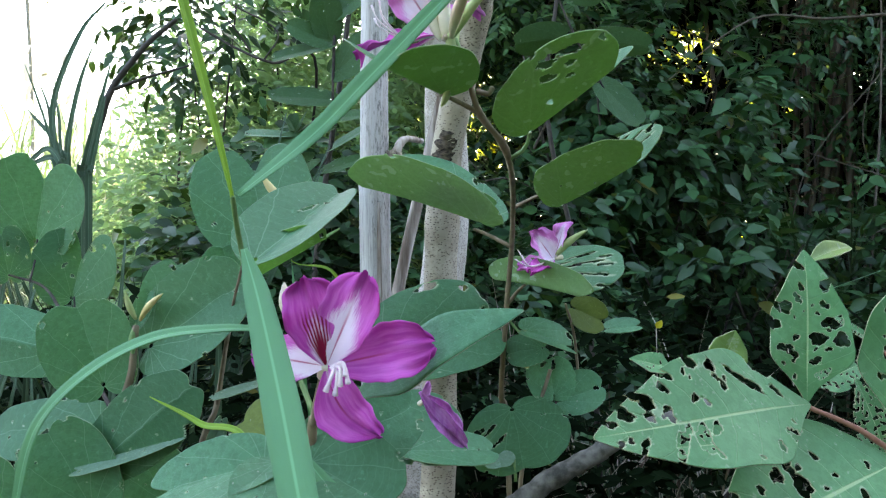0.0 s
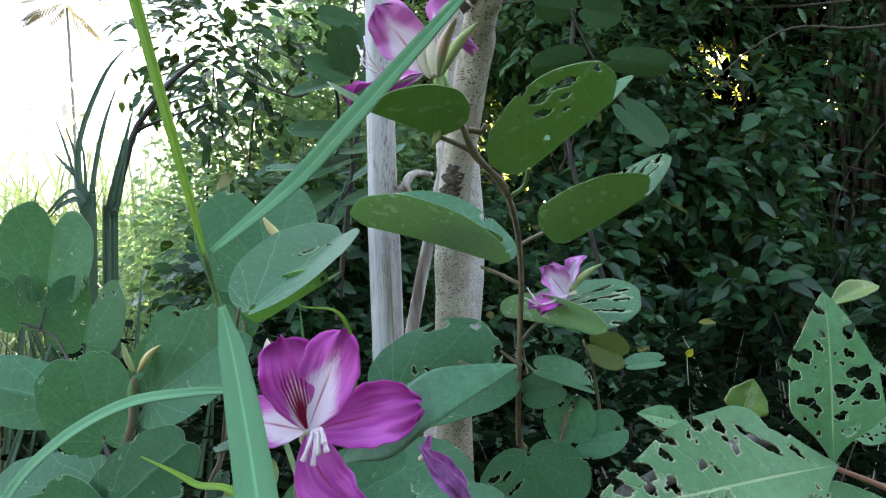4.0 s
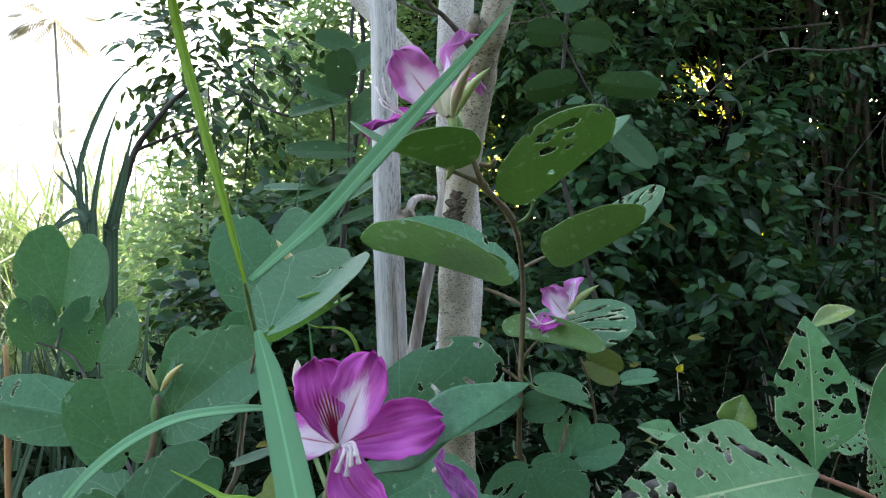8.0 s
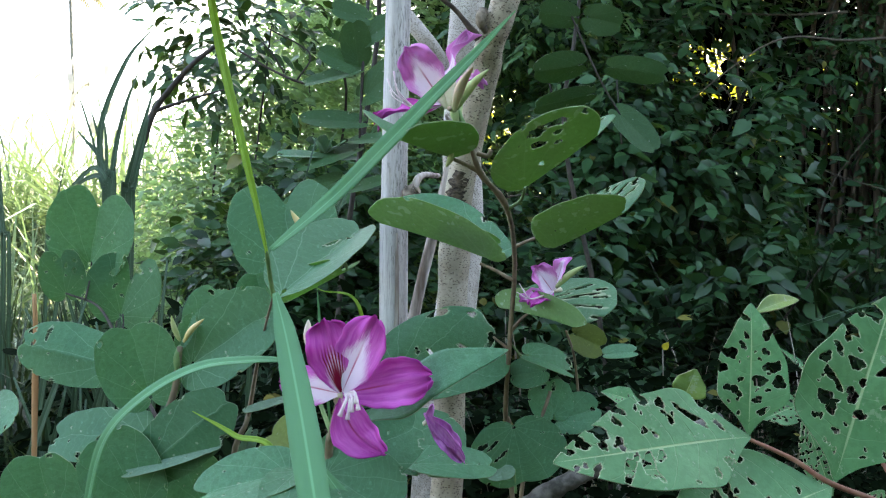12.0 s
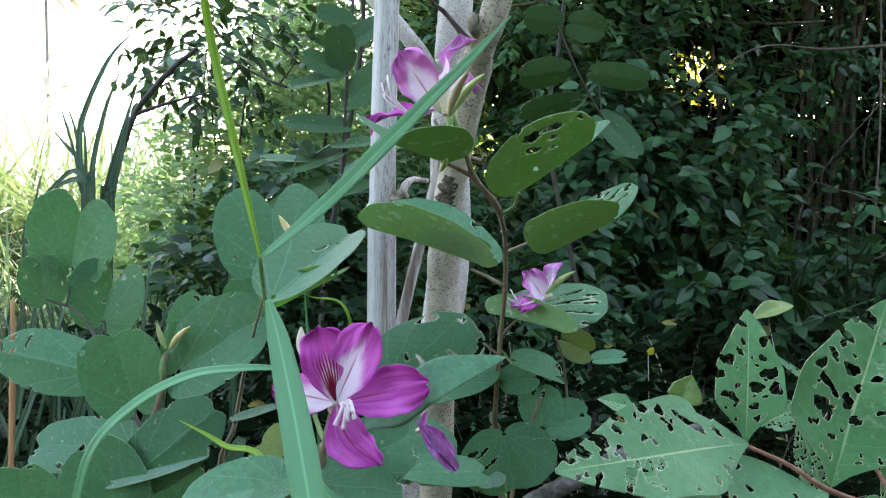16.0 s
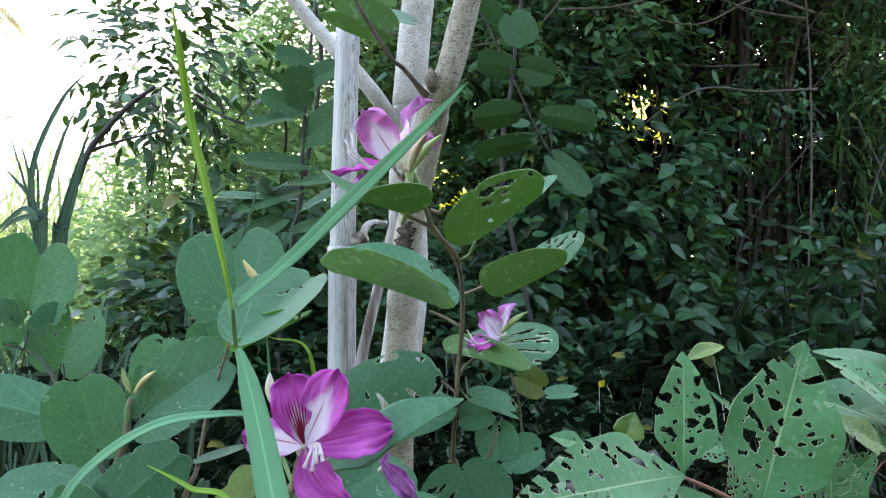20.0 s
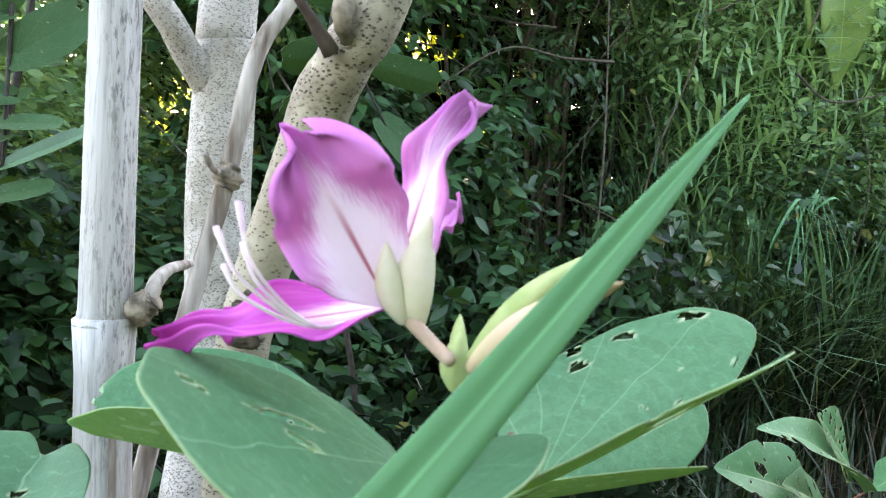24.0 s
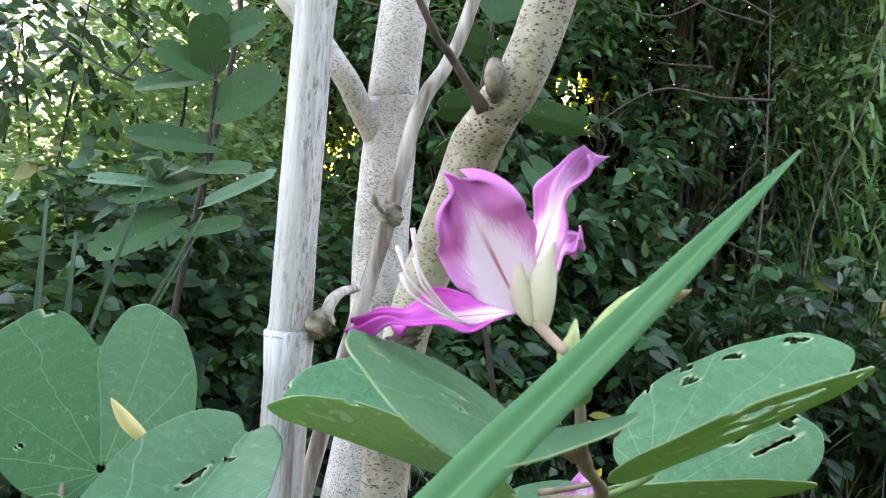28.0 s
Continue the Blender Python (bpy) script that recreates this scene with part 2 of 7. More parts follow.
STAMEN = plain("stamen", (0.72, 0.55, 0.62), (0.85, 0.76, 0.74), 90, translucent=0.2)
TWIG_RED = plain("reddish_twig", (0.22, 0.09, 0.06), (0.3, 0.15, 0.1), 80)
DRY_REED = plain("dry_orange_reed", (0.30, 0.15, 0.06), (0.42, 0.24, 0.11), 40, stretch=(1, 1, 0.2))
DARK_TWIG = plain("dark_twig", (0.018, 0.016, 0.012), (0.045, 0.037, 0.028), 60)
DEAD_STALK = plain("dead_stalk", (0.28, 0.24, 0.18), (0.42, 0.36, 0.28), 40, stretch=(1, 1, 0.2), vary=0.4, island=True)


def blade_material(name, a, b, tint, translucent=0.2):
    k = Mat(name, 0.45, 0.4, translucent)
    u, v = k.uv()
    t = k.math("ABSOLUTE", k.math("MULTIPLY", k.math("SUBTRACT", u, 0.5), 2.0))
    c = k.mix(k.noise(6, 4, (18, 1, 1), "UV"), a, b)
    c = k.mix(k.step(t, 0.02, 0.13, 0.8, 0.0), c, tuple(x * 1.6 + 0.02 for x in b))
    k.colour(c, tint)
    k.bump(k.noise(10, 2, (40, 0.3, 1), "UV"), 0.3, 0.001)
    return k.m


BLADE = blade_material("grass_blade", (0.085, 0.27, 0.12), (0.11, 0.32, 0.14), (0.25, 0.5, 0.08))
# Yellow-green copy of the blade, its light put into the colour.
BLADE_LIT = blade_material("grass_blade_lit", (0.2, 0.38, 0.04), (0.26, 0.44, 0.06), (0.5, 0.7, 0.06), 0.3)
REED = blade_material("reed_blade", (0.026, 0.066, 0.032), (0.050, 0.110, 0.056), (0.05, 0.10, 0.02), 0.08)


def bark_pale(name, warm, cool, size, lo, hi, mark):
    """Smooth pale bark with short level lenticels, denser in some patches, and brown weather stains."""
    k = Mat(name, 0.75, 0.25)
    n = k.noise(14, 5)
    c = k.mix(k.step(n, 0.3, 0.72), warm, cool)
    c = k.mix(k.step(k.noise(50, 5), 0.45, 0.8), c, tuple(min(0.72, x * 1.15) for x in warm))
    tc, mp, vo = k.node("ShaderNodeTexCoord"), k.node("ShaderNodeMapping"), k.node("ShaderNodeTexVoronoi")
    mp.inputs["Scale"].default_value = (1.0, 1.0, 1.9)
    k.link(tc.outputs["Object"], mp.inputs[0])
    k.link(mp.outputs[0], vo.inputs["Vector"])
    vo.inputs["Scale"].default_value, vo.inputs["Randomness"].default_value = size, 1.0
    keep = k.step(k.noise(40, 3), lo, hi)
    dots = k.math("MULTIPLY", k.step(k.math("ADD", vo.outputs["Distance"], k.math("MULTIPLY", k.math("SUBTRACT", k.noise(500, 2), 0.5), 0.25)), 0.22, 0.34, 1.0, 0.0), keep)
    c = k.mix(k.math("MULTIPLY", dots, 0.9), c, mark)
    stain = k.step(k.noise(6, 6, (1, 1, 0.4), rough=0.7), 0.48, 0.64)
    c = k.mix(k.math("MULTIPLY", stain, 0.4), c, (0.28, 0.23, 0.16))
    grime = k.math("MULTIPLY", k.step(k.noise(170, 6, (1, 1, 1.6), rough=0.75), 0.52, 0.62), k.step(k.noise(5, 4, (1, 1, 0.35)), 0.38, 0.54))
    c = k.mix(k.math("MULTIPLY", grime, 0.7), c, (0.12, 0.095, 0.07))
    k.colour(c)
    k.bump(k.math("ADD", k.math("MULTIPLY", dots, 0.8), k.math("ADD", k.math("MULTIPLY", n, 0.5), k.math("MULTIPLY", grime, 0.5))), 0.6, 0.003)
    return k.m


def dead_wood():
    """Weathered grey-white cane: fine long grain, dark mould flecks along one flank, thin cracks."""
    k = Mat("weathered_cane", 0.8, 0.2)
    long = k.noise(60, 6, (1, 1, 0.03))
    c = k.mix(k.step(long, 0.30, 0.70), (0.31, 0.295, 0.28), (0.60, 0.59, 0.57))
    c = k.mix(k.math("MULTIPLY", k.step(k.noise(8, 4, (1, 1, 0.25)), 0.50, 0.75), 0.45), c, (0.36, 0.33, 0.29))
    tc, xyz = k.node("ShaderNodeTexCoord"), k.node("ShaderNodeSeparateXYZ")
    k.link(tc.outputs["Object"], xyz.inputs[0])
    flank = k.step(k.math("ADD", xyz.outputs[0], k.math("MULTIPLY", k.math("SUBTRACT", k.noise(9, 3, (1, 1, 0.4)), 0.5), 0.05)), -0.128, -0.112)
    zone = k.math("MAXIMUM", k.math("MULTIPLY", flank, k.step(k.noise(6, 3, (1, 1, 0.5)), 0.36, 0.52)), k.math("MULTIPLY", k.step(k.noise(7, 3, (1, 1, 0.4)), 0.52, 0.64), 0.75))
    flecks = k.step(k.noise(260, 6, (1, 1, 0.20), rough=0.75), 0.50, 0.62)
    c = k.mix(k.math("MULTIPLY", k.math("MULTIPLY", zone, flecks), 0.75), c, (0.08, 0.075, 0.075))
    fine = k.step(k.noise(330, 4, (1, 1, 0.06), rough=0.7), 0.50, 0.66)
    c = k.mix(k.math("MULTIPLY", fine, 0.5), c, (0.20, 0.19, 0.18))
    crack = k.step(k.noise(80, 3, (1, 1, 0.015)), 0.66, 0.70)
    c = k.mix(k.math("MULTIPLY", crack, 0.5), c, (0.10, 0.085, 0.075))
    k.colour(c)
    k.bump(k.math("SUBTRACT", long, k.math("MULTIPLY", crack, 0.8)), 0.55, 0.003)
    return k.m


BARK = bark_pale("pale_bark", (0.60, 0.57, 0.52), (0.42, 0.39, 0.33), 225.0, 0.36, 0.46, (0.055, 0.038, 0.042))
BARK_CREAM = bark_pale("cream_bark", (0.46, 0.41, 0.32), (0.30, 0.255, 0.19), 165.0, 0.36, 0.48, (0.06, 0.04, 0.03))
CANE = dead_wood()
SCAR = plain("blackened_bark_scar", (0.018, 0.015, 0.014), (0.15, 0.12, 0.09), 110, 0.9, 0.15, stretch=(1, 1, 1.8), bump=0.9)
BARK_GREY = plain("grey_bark", (0.045, 0.045, 0.038), (0.17, 0.165, 0.145), 45, 0.85, 0.2, stretch=(1, 1, 1), bump=0.8)
STICK = plain("brown_dead_wood", (0.15, 0.11, 0.085), (0.50, 0.45, 0.40), 62, 0.85, 0.2, stretch=(1, 1, 0.12), bump=0.7)
VINE = plain("vine_bark", (0.05, 0.042, 0.03), (0.12, 0.10, 0.075), 50, 0.85, 0.2)
CORK = plain("knotted_bark", (0.08, 0.066, 0.052), (0.36, 0.30, 0.225), 60, 0.85, 0.2, bump=0.9)


def foliage_material(name, a, b, tint, translucent=0.25, rough=0.45, spec=0.4):
    k = Mat(name, rough, spec, translucent)
    r = k.random(True)
    c = k.mix(r, a, b)
    c = k.mix(k.step(k.math("FRACT", k.math("MULTIPLY", r, 37.0)), 0.988, 0.99), c, (0.20, 0.19, 0.05))
    c = k.mix(k.math("MULTIPLY", k.noise(5, 3), 0.4), c, tuple(x * 0.6 for x in a))
    k.colour(c, tint)
    return k.m


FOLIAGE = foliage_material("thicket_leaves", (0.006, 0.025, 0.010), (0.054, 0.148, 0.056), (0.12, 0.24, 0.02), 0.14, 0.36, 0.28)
# Brighter copy of the thicket leaves, half-light painted into the colour.
FOLIAGE_MID = foliage_material("leaves_painted_half_lit", (0.016, 0.055, 0.022), (0.105, 0.235, 0.095), (0.25, 0.45, 0.06), 0.25, 0.4)
# Near-black copy of the thicket leaves: deep shade put into the colour.
FOLIAGE_SHADE = foliage_material("shade_painted_leaves", (0.003, 0.007, 0.003), (0.007, 0.016, 0.006), (0.02, 0.04, 0.004), 0.03, 0.95, 0.02)
# Small-leaved shrubs; base and tint raised in place of sunlight on them.
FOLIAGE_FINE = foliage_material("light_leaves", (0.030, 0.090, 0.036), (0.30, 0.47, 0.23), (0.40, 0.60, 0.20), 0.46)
# Lit copy of the thicket leaves: sunlight put into base colour and tint.
FOLIAGE_SUN = foliage_material("leaves_painted_sunlit", (0.20, 0.28, 0.04), (0.32, 0.38, 0.08), (0.80, 0.84, 0.14), 0.6)
FIELD = foliage_material("field_grass", (0.03, 0.07, 0.028), (0.19, 0.29, 0.15), (0.20, 0.32, 0.12), 0.2)
FIELD_HEAD = foliage_material("seed_heads", (0.34, 0.34, 0.26), (0.5, 0.48, 0.4), (0.4, 0.38, 0.3), 0.3)
# Grass colour lowered to stand for the shade under the bushes.
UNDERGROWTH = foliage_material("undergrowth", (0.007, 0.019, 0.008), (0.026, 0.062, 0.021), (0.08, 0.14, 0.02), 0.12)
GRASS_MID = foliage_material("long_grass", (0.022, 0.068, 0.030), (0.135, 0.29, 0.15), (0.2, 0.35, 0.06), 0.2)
# Bright copy of the bamboo leaves; the light on them is base colour.
BAMBOO_LIT = foliage_material("bamboo_leaves_painted_lit", (0.13, 0.29, 0.14), (0.30, 0.48, 0.25), (0.42, 0.66, 0.18), 0.4)
BAMBOO = plain("dry_bamboo", (0.11, 0.08, 0.055), (0.23, 0.17, 0.12), 40, stretch=(1, 1, 0.2), vary=0.6, island=True)
# Soil made near black in place of shade below the plants.
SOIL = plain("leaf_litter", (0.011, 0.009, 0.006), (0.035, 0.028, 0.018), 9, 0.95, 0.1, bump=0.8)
# Pale grey palm: haze and glare are mixed into its colour.
PALM = foliage_material("palm_hazed", (0.17, 0.17, 0.12), (0.23, 0.22, 0.16), (0.2, 0.2, 0.12), 0.25)


# ---- mesh helpers ----
def part(name, mesh, material, parent, label=""):
    """Links a mesh as one object under a thing or a part."""
    ob = new(name, mesh)
    for m in material if isinstance(material, (list, tuple)) else (material,):
        mesh.materials.append(m)
    if parent:
        ob.parent = parent
        if parent.type == "EMPTY":
            ob.matrix_parent_inverse = Matrix.Translation(-parent.location)
    if label:
        ob["label"] = label
    return ob


def thing(name, label, category, place=(0, 0, 0), group="", kind=""):
    ob = new(name)
    ob.empty_display_size, ob.location = 0.05, place
    return tagged(ob, label, category, group, kind)


def mesh_from(name, verts, faces, smooth=True, uvs=None, indices=None):
    me = bpy.data.meshes.new(name)
    me.from_pydata([tuple(v) for v in verts], [], faces)
    if smooth:
        me.polygons.foreach_set("use_smooth", np.ones(len(me.polygons), bool))
    if uvs is not None:
        loops = np.empty(len(me.loops), np.int32)
        me.loops.foreach_get("vertex_index", loops)
        layer = me.uv_layers.new(name="UVMap")
        layer.data.foreach_set("uv", np.asarray(uvs, np.float32)[loops].ravel())
    if indices is not None:
        me.polygons.foreach_set("material_index", np.asarray(indices, np.int32))
    me.update()
    return me


def spline(points, n=6):
    """A smooth line through a few points."""
    p = np.array(points, float)
    if len(p) < 3:
        return np.array([p[0] + (p[-1] - p[0]) * i / n for i in range(n + 1)])
    q = np.vstack([2 * p[0] - p[1], p, 2 * p[-1] - p[-2]])
    out = []
    for i in range(1, len(q) - 2):
        for j in range(n):
            t = j / n
            a, b, c, d = q[i - 1], q[i], q[i + 1], q[i + 2]
            out.append(0.5 * (2 * b + (c - a) * t + (2 * a - 5 * b + 4 * c - d) * t * t + (3 * b - a - 3 * c + d) * t**3))
    out.append(q[-2])
    return np.array(out)


def tube(points, r0, r1=None, sides=9, n=6, rough=0.0, knots=(), seed=0, flat=1.0):
    """A tapered round stem along a smooth line, with slight lumps and thicker knots at some shares of its length."""
    line = spline(points, n)
    r1 = r0 if r1 is None else r1
    way = np.gradient(line, axis=0)
    way /= np.linalg.norm(way, axis=1)[:, None] + 1e-12
    up = np.array([0.3, 1.0, 0.1]) if abs(way[0][1]) < 0.8 else np.array([1.0, 0.1, 0.2])
    rnd = np.random.default_rng(seed)
    verts, faces = [], []
    m = len(line)
    for i, (p, w) in enumerate(zip(line, way)):
        a = np.cross(up, w)
        a /= np.linalg.norm(a)
        b = np.cross(w, a)
        s = i / (m - 1)
        r = r0 + (r1 - r0) * s
        for at, size, wide in knots:
            r *= 1 + size * math.exp(-(((s - at) / wide) ** 2))
        for k in range(sides):
            f = 2 * math.pi * k / sides
            rr = r * (1 + rough * (noise.noise(Vector((math.cos(f) * 1.5 + seed, math.sin(f) * 1.5, s * m * 0.35))) + 0.3 * rnd.normal()))
            verts.append(p + rr * (math.cos(f) * a + flat * math.sin(f) * b))
    for i in range(m - 1):
        for k in range(sides):
            k2 = (k + 1) % sides
            faces.append((i * sides + k, i * sides + k2, (i + 1) * sides + k2, (i + 1) * sides + k))
    for ring, end in ((0, line[0]), (m - 1, line[-1])):
        c = len(verts)
        verts.append(end + (way[-1] * r1 * 0.4 if ring else -way[0] * r0 * 0.2))
        for k in range(sides):
            k2 = (k + 1) % sides
            faces.append((c, ring * sides + k, ring * sides + k2) if ring else (c, k2, k))
    return mesh_from("tube", verts, faces)


def shell(flat, shape, faces_keep, uv, deform, thick, name, rim_index=1, dry=None):
    """A thin two-sided sheet from a flat grid: top, underside and rim."""
    rows, cols = shape
    p = deform(flat)
    g = p.reshape(rows, cols, 3)
    du, dv = np.gradient(g, axis=1), np.gradient(g, axis=0)
    n = np.cross(du, dv).reshape(-1, 3)
    n /= np.linalg.norm(n, axis=1)[:, None] + 1e-12
    total = rows * cols
    verts = np.vstack([p + n * thick / 2, p - n * thick / 2])
    idx = np.arange(total).reshape(rows, cols)
    quads = np.stack([idx[:-1, :-1], idx[:-1, 1:], idx[1:, 1:], idx[1:, :-1]], -1).reshape(-1, 4)[faces_keep]
    edges = {}
    for a, b, c, d in quads.tolist():
        for e in ((a, b), (b, c), (c, d), (d, a)):
            k = (e[1], e[0])
            if k in edges:
                del edges[k]
            else:
                edges[e] = 1
    rim = [(b, a, a + total, b + total) for a, b in edges]
    faces = quads.tolist() + (quads[:, ::-1] + total).tolist() + rim
    mats = [0] * len(quads) + [1] * len(quads) + [rim_index] * len(rim)
    used = np.unique(np.array([i for f in faces for i in f]))
    back = np.full(2 * total, -1)
    back[used] = np.arange(len(used))
    faces = [tuple(int(back[i]) for i in f) for f in faces]
    me = mesh_from(name, verts[used], faces, True, np.vstack([uv, uv])[used], mats)
    if dry is not None:
        me.attributes.new("dry", "FLOAT", "POINT").data.foreach_set("value", np.concatenate([dry, dry])[used].astype(np.float32))
    return me


def frame_of(base, tip, normal):
    """Axes of a leaf: across, along, up."""
    y = Vector(tip) - Vector(base)
    size = y.length
    y.normalize()
    z = Vector(normal)
    z = (z - y * z.dot(y)).normalized()
    x = y.cross(z)
    return np.array([x, y, z]), np.array(base, float), size


def hole_field(holes):
    """Signed distance, roughly, to the nearest of some bitten holes: rows of x, y, radius along, radius across, turn."""
    h = np.array(holes, float)

    def at(p):
        best = np.full(len(p), 9.0)
        for i, (x, y, a, b, turn) in enumerate(h):
            c, s = math.cos(turn), math.sin(turn)
            d = p - (x, y)
            u, v = d[:, 0] * c + d[:, 1] * s, -d[:, 0] * s + d[:, 1] * c
            f = np.arctan2(v / b, u / a)
            ragged = 1 + 0.20 * np.sin(2 * f + i) + 0.14 * np.sin(3 * f + 2.3 * i) + 0.09 * np.sin(5 * f + 4.1 * i) + 0.05 * np.sin(9 * f + 1.7 * i)
            best = np.minimum(best, (np.sqrt((u / a) ** 2 + (v / b) ** 2) / ragged - 1) * min(a, b))
        return best

    return at


def bitten(flat, shape, holes, cell):
    """Which cells stay, and the grid drawn to the rims of the holes."""
    rows, cols = shape
    keep = np.ones((rows - 1) * (cols - 1), bool)
    if not holes:
        return flat, keep, np.zeros(len(flat))
    f = hole_field(holes)
    v, e = f(flat), 1e-5
    grad = np.stack([(f(flat + (e, 0)) - v) / e, (f(flat + (0, e)) - v) / e], -1)
    size = (grad**2).sum(1) + 1e-6
    move = np.where((np.abs(v) < 0.75 * cell)[:, None], -v[:, None] * grad / size[:, None], 0)
    flat2 = flat + np.clip(move, -cell, cell)
    c = flat.reshape(rows, cols, 2)
    mid = ((c[:-1, :-1] + c[1:, :-1] + c[:-1, 1:] + c[1:, 1:]) / 4).reshape(-1, 2)
    return flat2, f(mid) > 0, np.clip(1 - f(flat2) / (cell * 0.85), 0, 1)


LOBE_A = np.radians([0, 5, 12, 22, 35, 50, 70, 90, 110, 130, 148])
LOBE_R = np.array([0.76, 0.86, 0.965, 1.0, 0.985, 0.89, 0.70, 0.51, 0.34, 0.19, 0.07])


def smooth_lookup(x, xs, ys):
    v = np.interp(x, xs, ys)
    w = 0.04
    return (v + np.interp(x - w, xs, ys) + np.interp(x + w, xs, ys)) / 3


def nibbles(n, seed, wide):
    """Small bites along the edge of a two-lobed leaf."""
    rnd = np.random.default_rng(seed + 900)
    out = []
    for _ in range(n):
        f = rnd.uniform(-1.9, 1.9)
        q = float(np.interp(abs(f), LOBE_A, LOBE_R)) * rnd.uniform(0.96, 1.03)
        size = rnd.uniform(0.012, 0.05)
        out.append((q * math.sin(f) * wide / 1.35, q * math.cos(f), size, size * rnd.uniform(0.5, 1.0), rnd.uniform(0, 3)))
    for _ in range(n):
        f, q, size = rnd.uniform(-1.3, 1.3), rnd.uniform(0.3, 0.85), rnd.uniform(0.006, 0.014)
        out.append((q * math.sin(f) * wide / 1.35 * 0.8, q * math.cos(f), size, size * 0.7, rnd.uniform(0, 3)))
    return out


def orchid_leaf(plant, base, tip, normal, wide=1.2, fold=(15, 15), bend=0.0, curl=0.0, holes=(), mats=None, seed=0, notch=1.0, label="", wave=0.022, bites=0, basal=1.0, sides=(1.0, 1.0)):
    """A two-lobed leaf. fold: degrees by which its two halves rise from the midrib; bend: turn along it, in degrees; holes in shares of its length."""
    axes, origin, size = frame_of(base, tip, normal)
    rnd = np.random.default_rng(seed + 100)
    holes = list(holes) + nibbles(bites, seed, wide)
    rings, sectors = (64, 130) if holes else (24, 64)
    s = np.linspace(0.02, 1, rings) ** 0.8
    a = np.linspace(-LOBE_A[-1], LOBE_A[-1], sectors)
    radius = smooth_lookup(np.abs(a), LOBE_A, LOBE_R)
    radius = np.where(np.abs(a) < 0.4, 1 - (1 - radius) * notch, radius)
    low = np.clip((np.abs(a) - 1.2) / 0.7, 0, 1)
    radius = radius * (1 + (basal - 1) * low * low * (3 - 2 * low))
    radius = radius * (1 + 0.03 * np.sin(a * 2 + seed) + 0.010 * np.sin(a * 6 + 2 * seed) + 0.006 * np.sin(a * 19 + 3 * seed))
    aa, ss = np.meshgrid(a, s)
    r = ss * radius[None]
    flat = np.stack([(r * np.sin(aa)).ravel() * wide / 1.35, (r * np.cos(aa)).ravel()], -1)
    uv = np.stack([np.arctan2(flat[:, 0], flat[:, 1]) / (2 * math.pi) + 0.5, np.hypot(flat[:, 0], flat[:, 1])], -1)
    flat, keep, dry = bitten(flat, (rings, sectors), holes, 0.010)
    # The outermost ring is painted pale too, as a thin edge highlight.
    edge = np.zeros((rings, sectors))
    edge[-1] = 0.62
    dry = np.maximum(dry, edge.ravel())
    phase = rnd.uniform(0, 6, 3)

    def deform(p):
        x, y = p[:, 0] * np.where(p[:, 0] < 0, sides[0], sides[1]), p[:, 1]
        side = np.radians(np.where(x < 0, fold[0], fold[1])) * np.tanh(np.abs(x) * 25)
        ang = side + math.radians(curl) * np.abs(x)
        px, pz = x * np.cos(ang), np.abs(x) * np.sin(ang)
        pz = pz + wave * np.hypot(x, y) * np.sin(5 * np.arctan2(x, y + 0.2) + phase[0]) + 0.4 * wave * np.sin(9 * y + phase[1]) * x
        k = math.radians(bend) + 1e-6
        f = k * y
        py, dz = np.sin(f) / k, (1 - np.cos(f)) / k
        py, pz = py - pz * np.sin(f), dz + pz * np.cos(f)
        local = np.stack([px, py, pz], -1) * size
        return local @ axes + origin

    me = shell(flat, (rings, sectors), keep, uv, deform, 0.0009, "orchid_leaf", 2, dry)
    return part("leaf", me, (*(mats or (LEAF_TOP, LEAF_UNDER)), LEAF_RIM), plant, label)


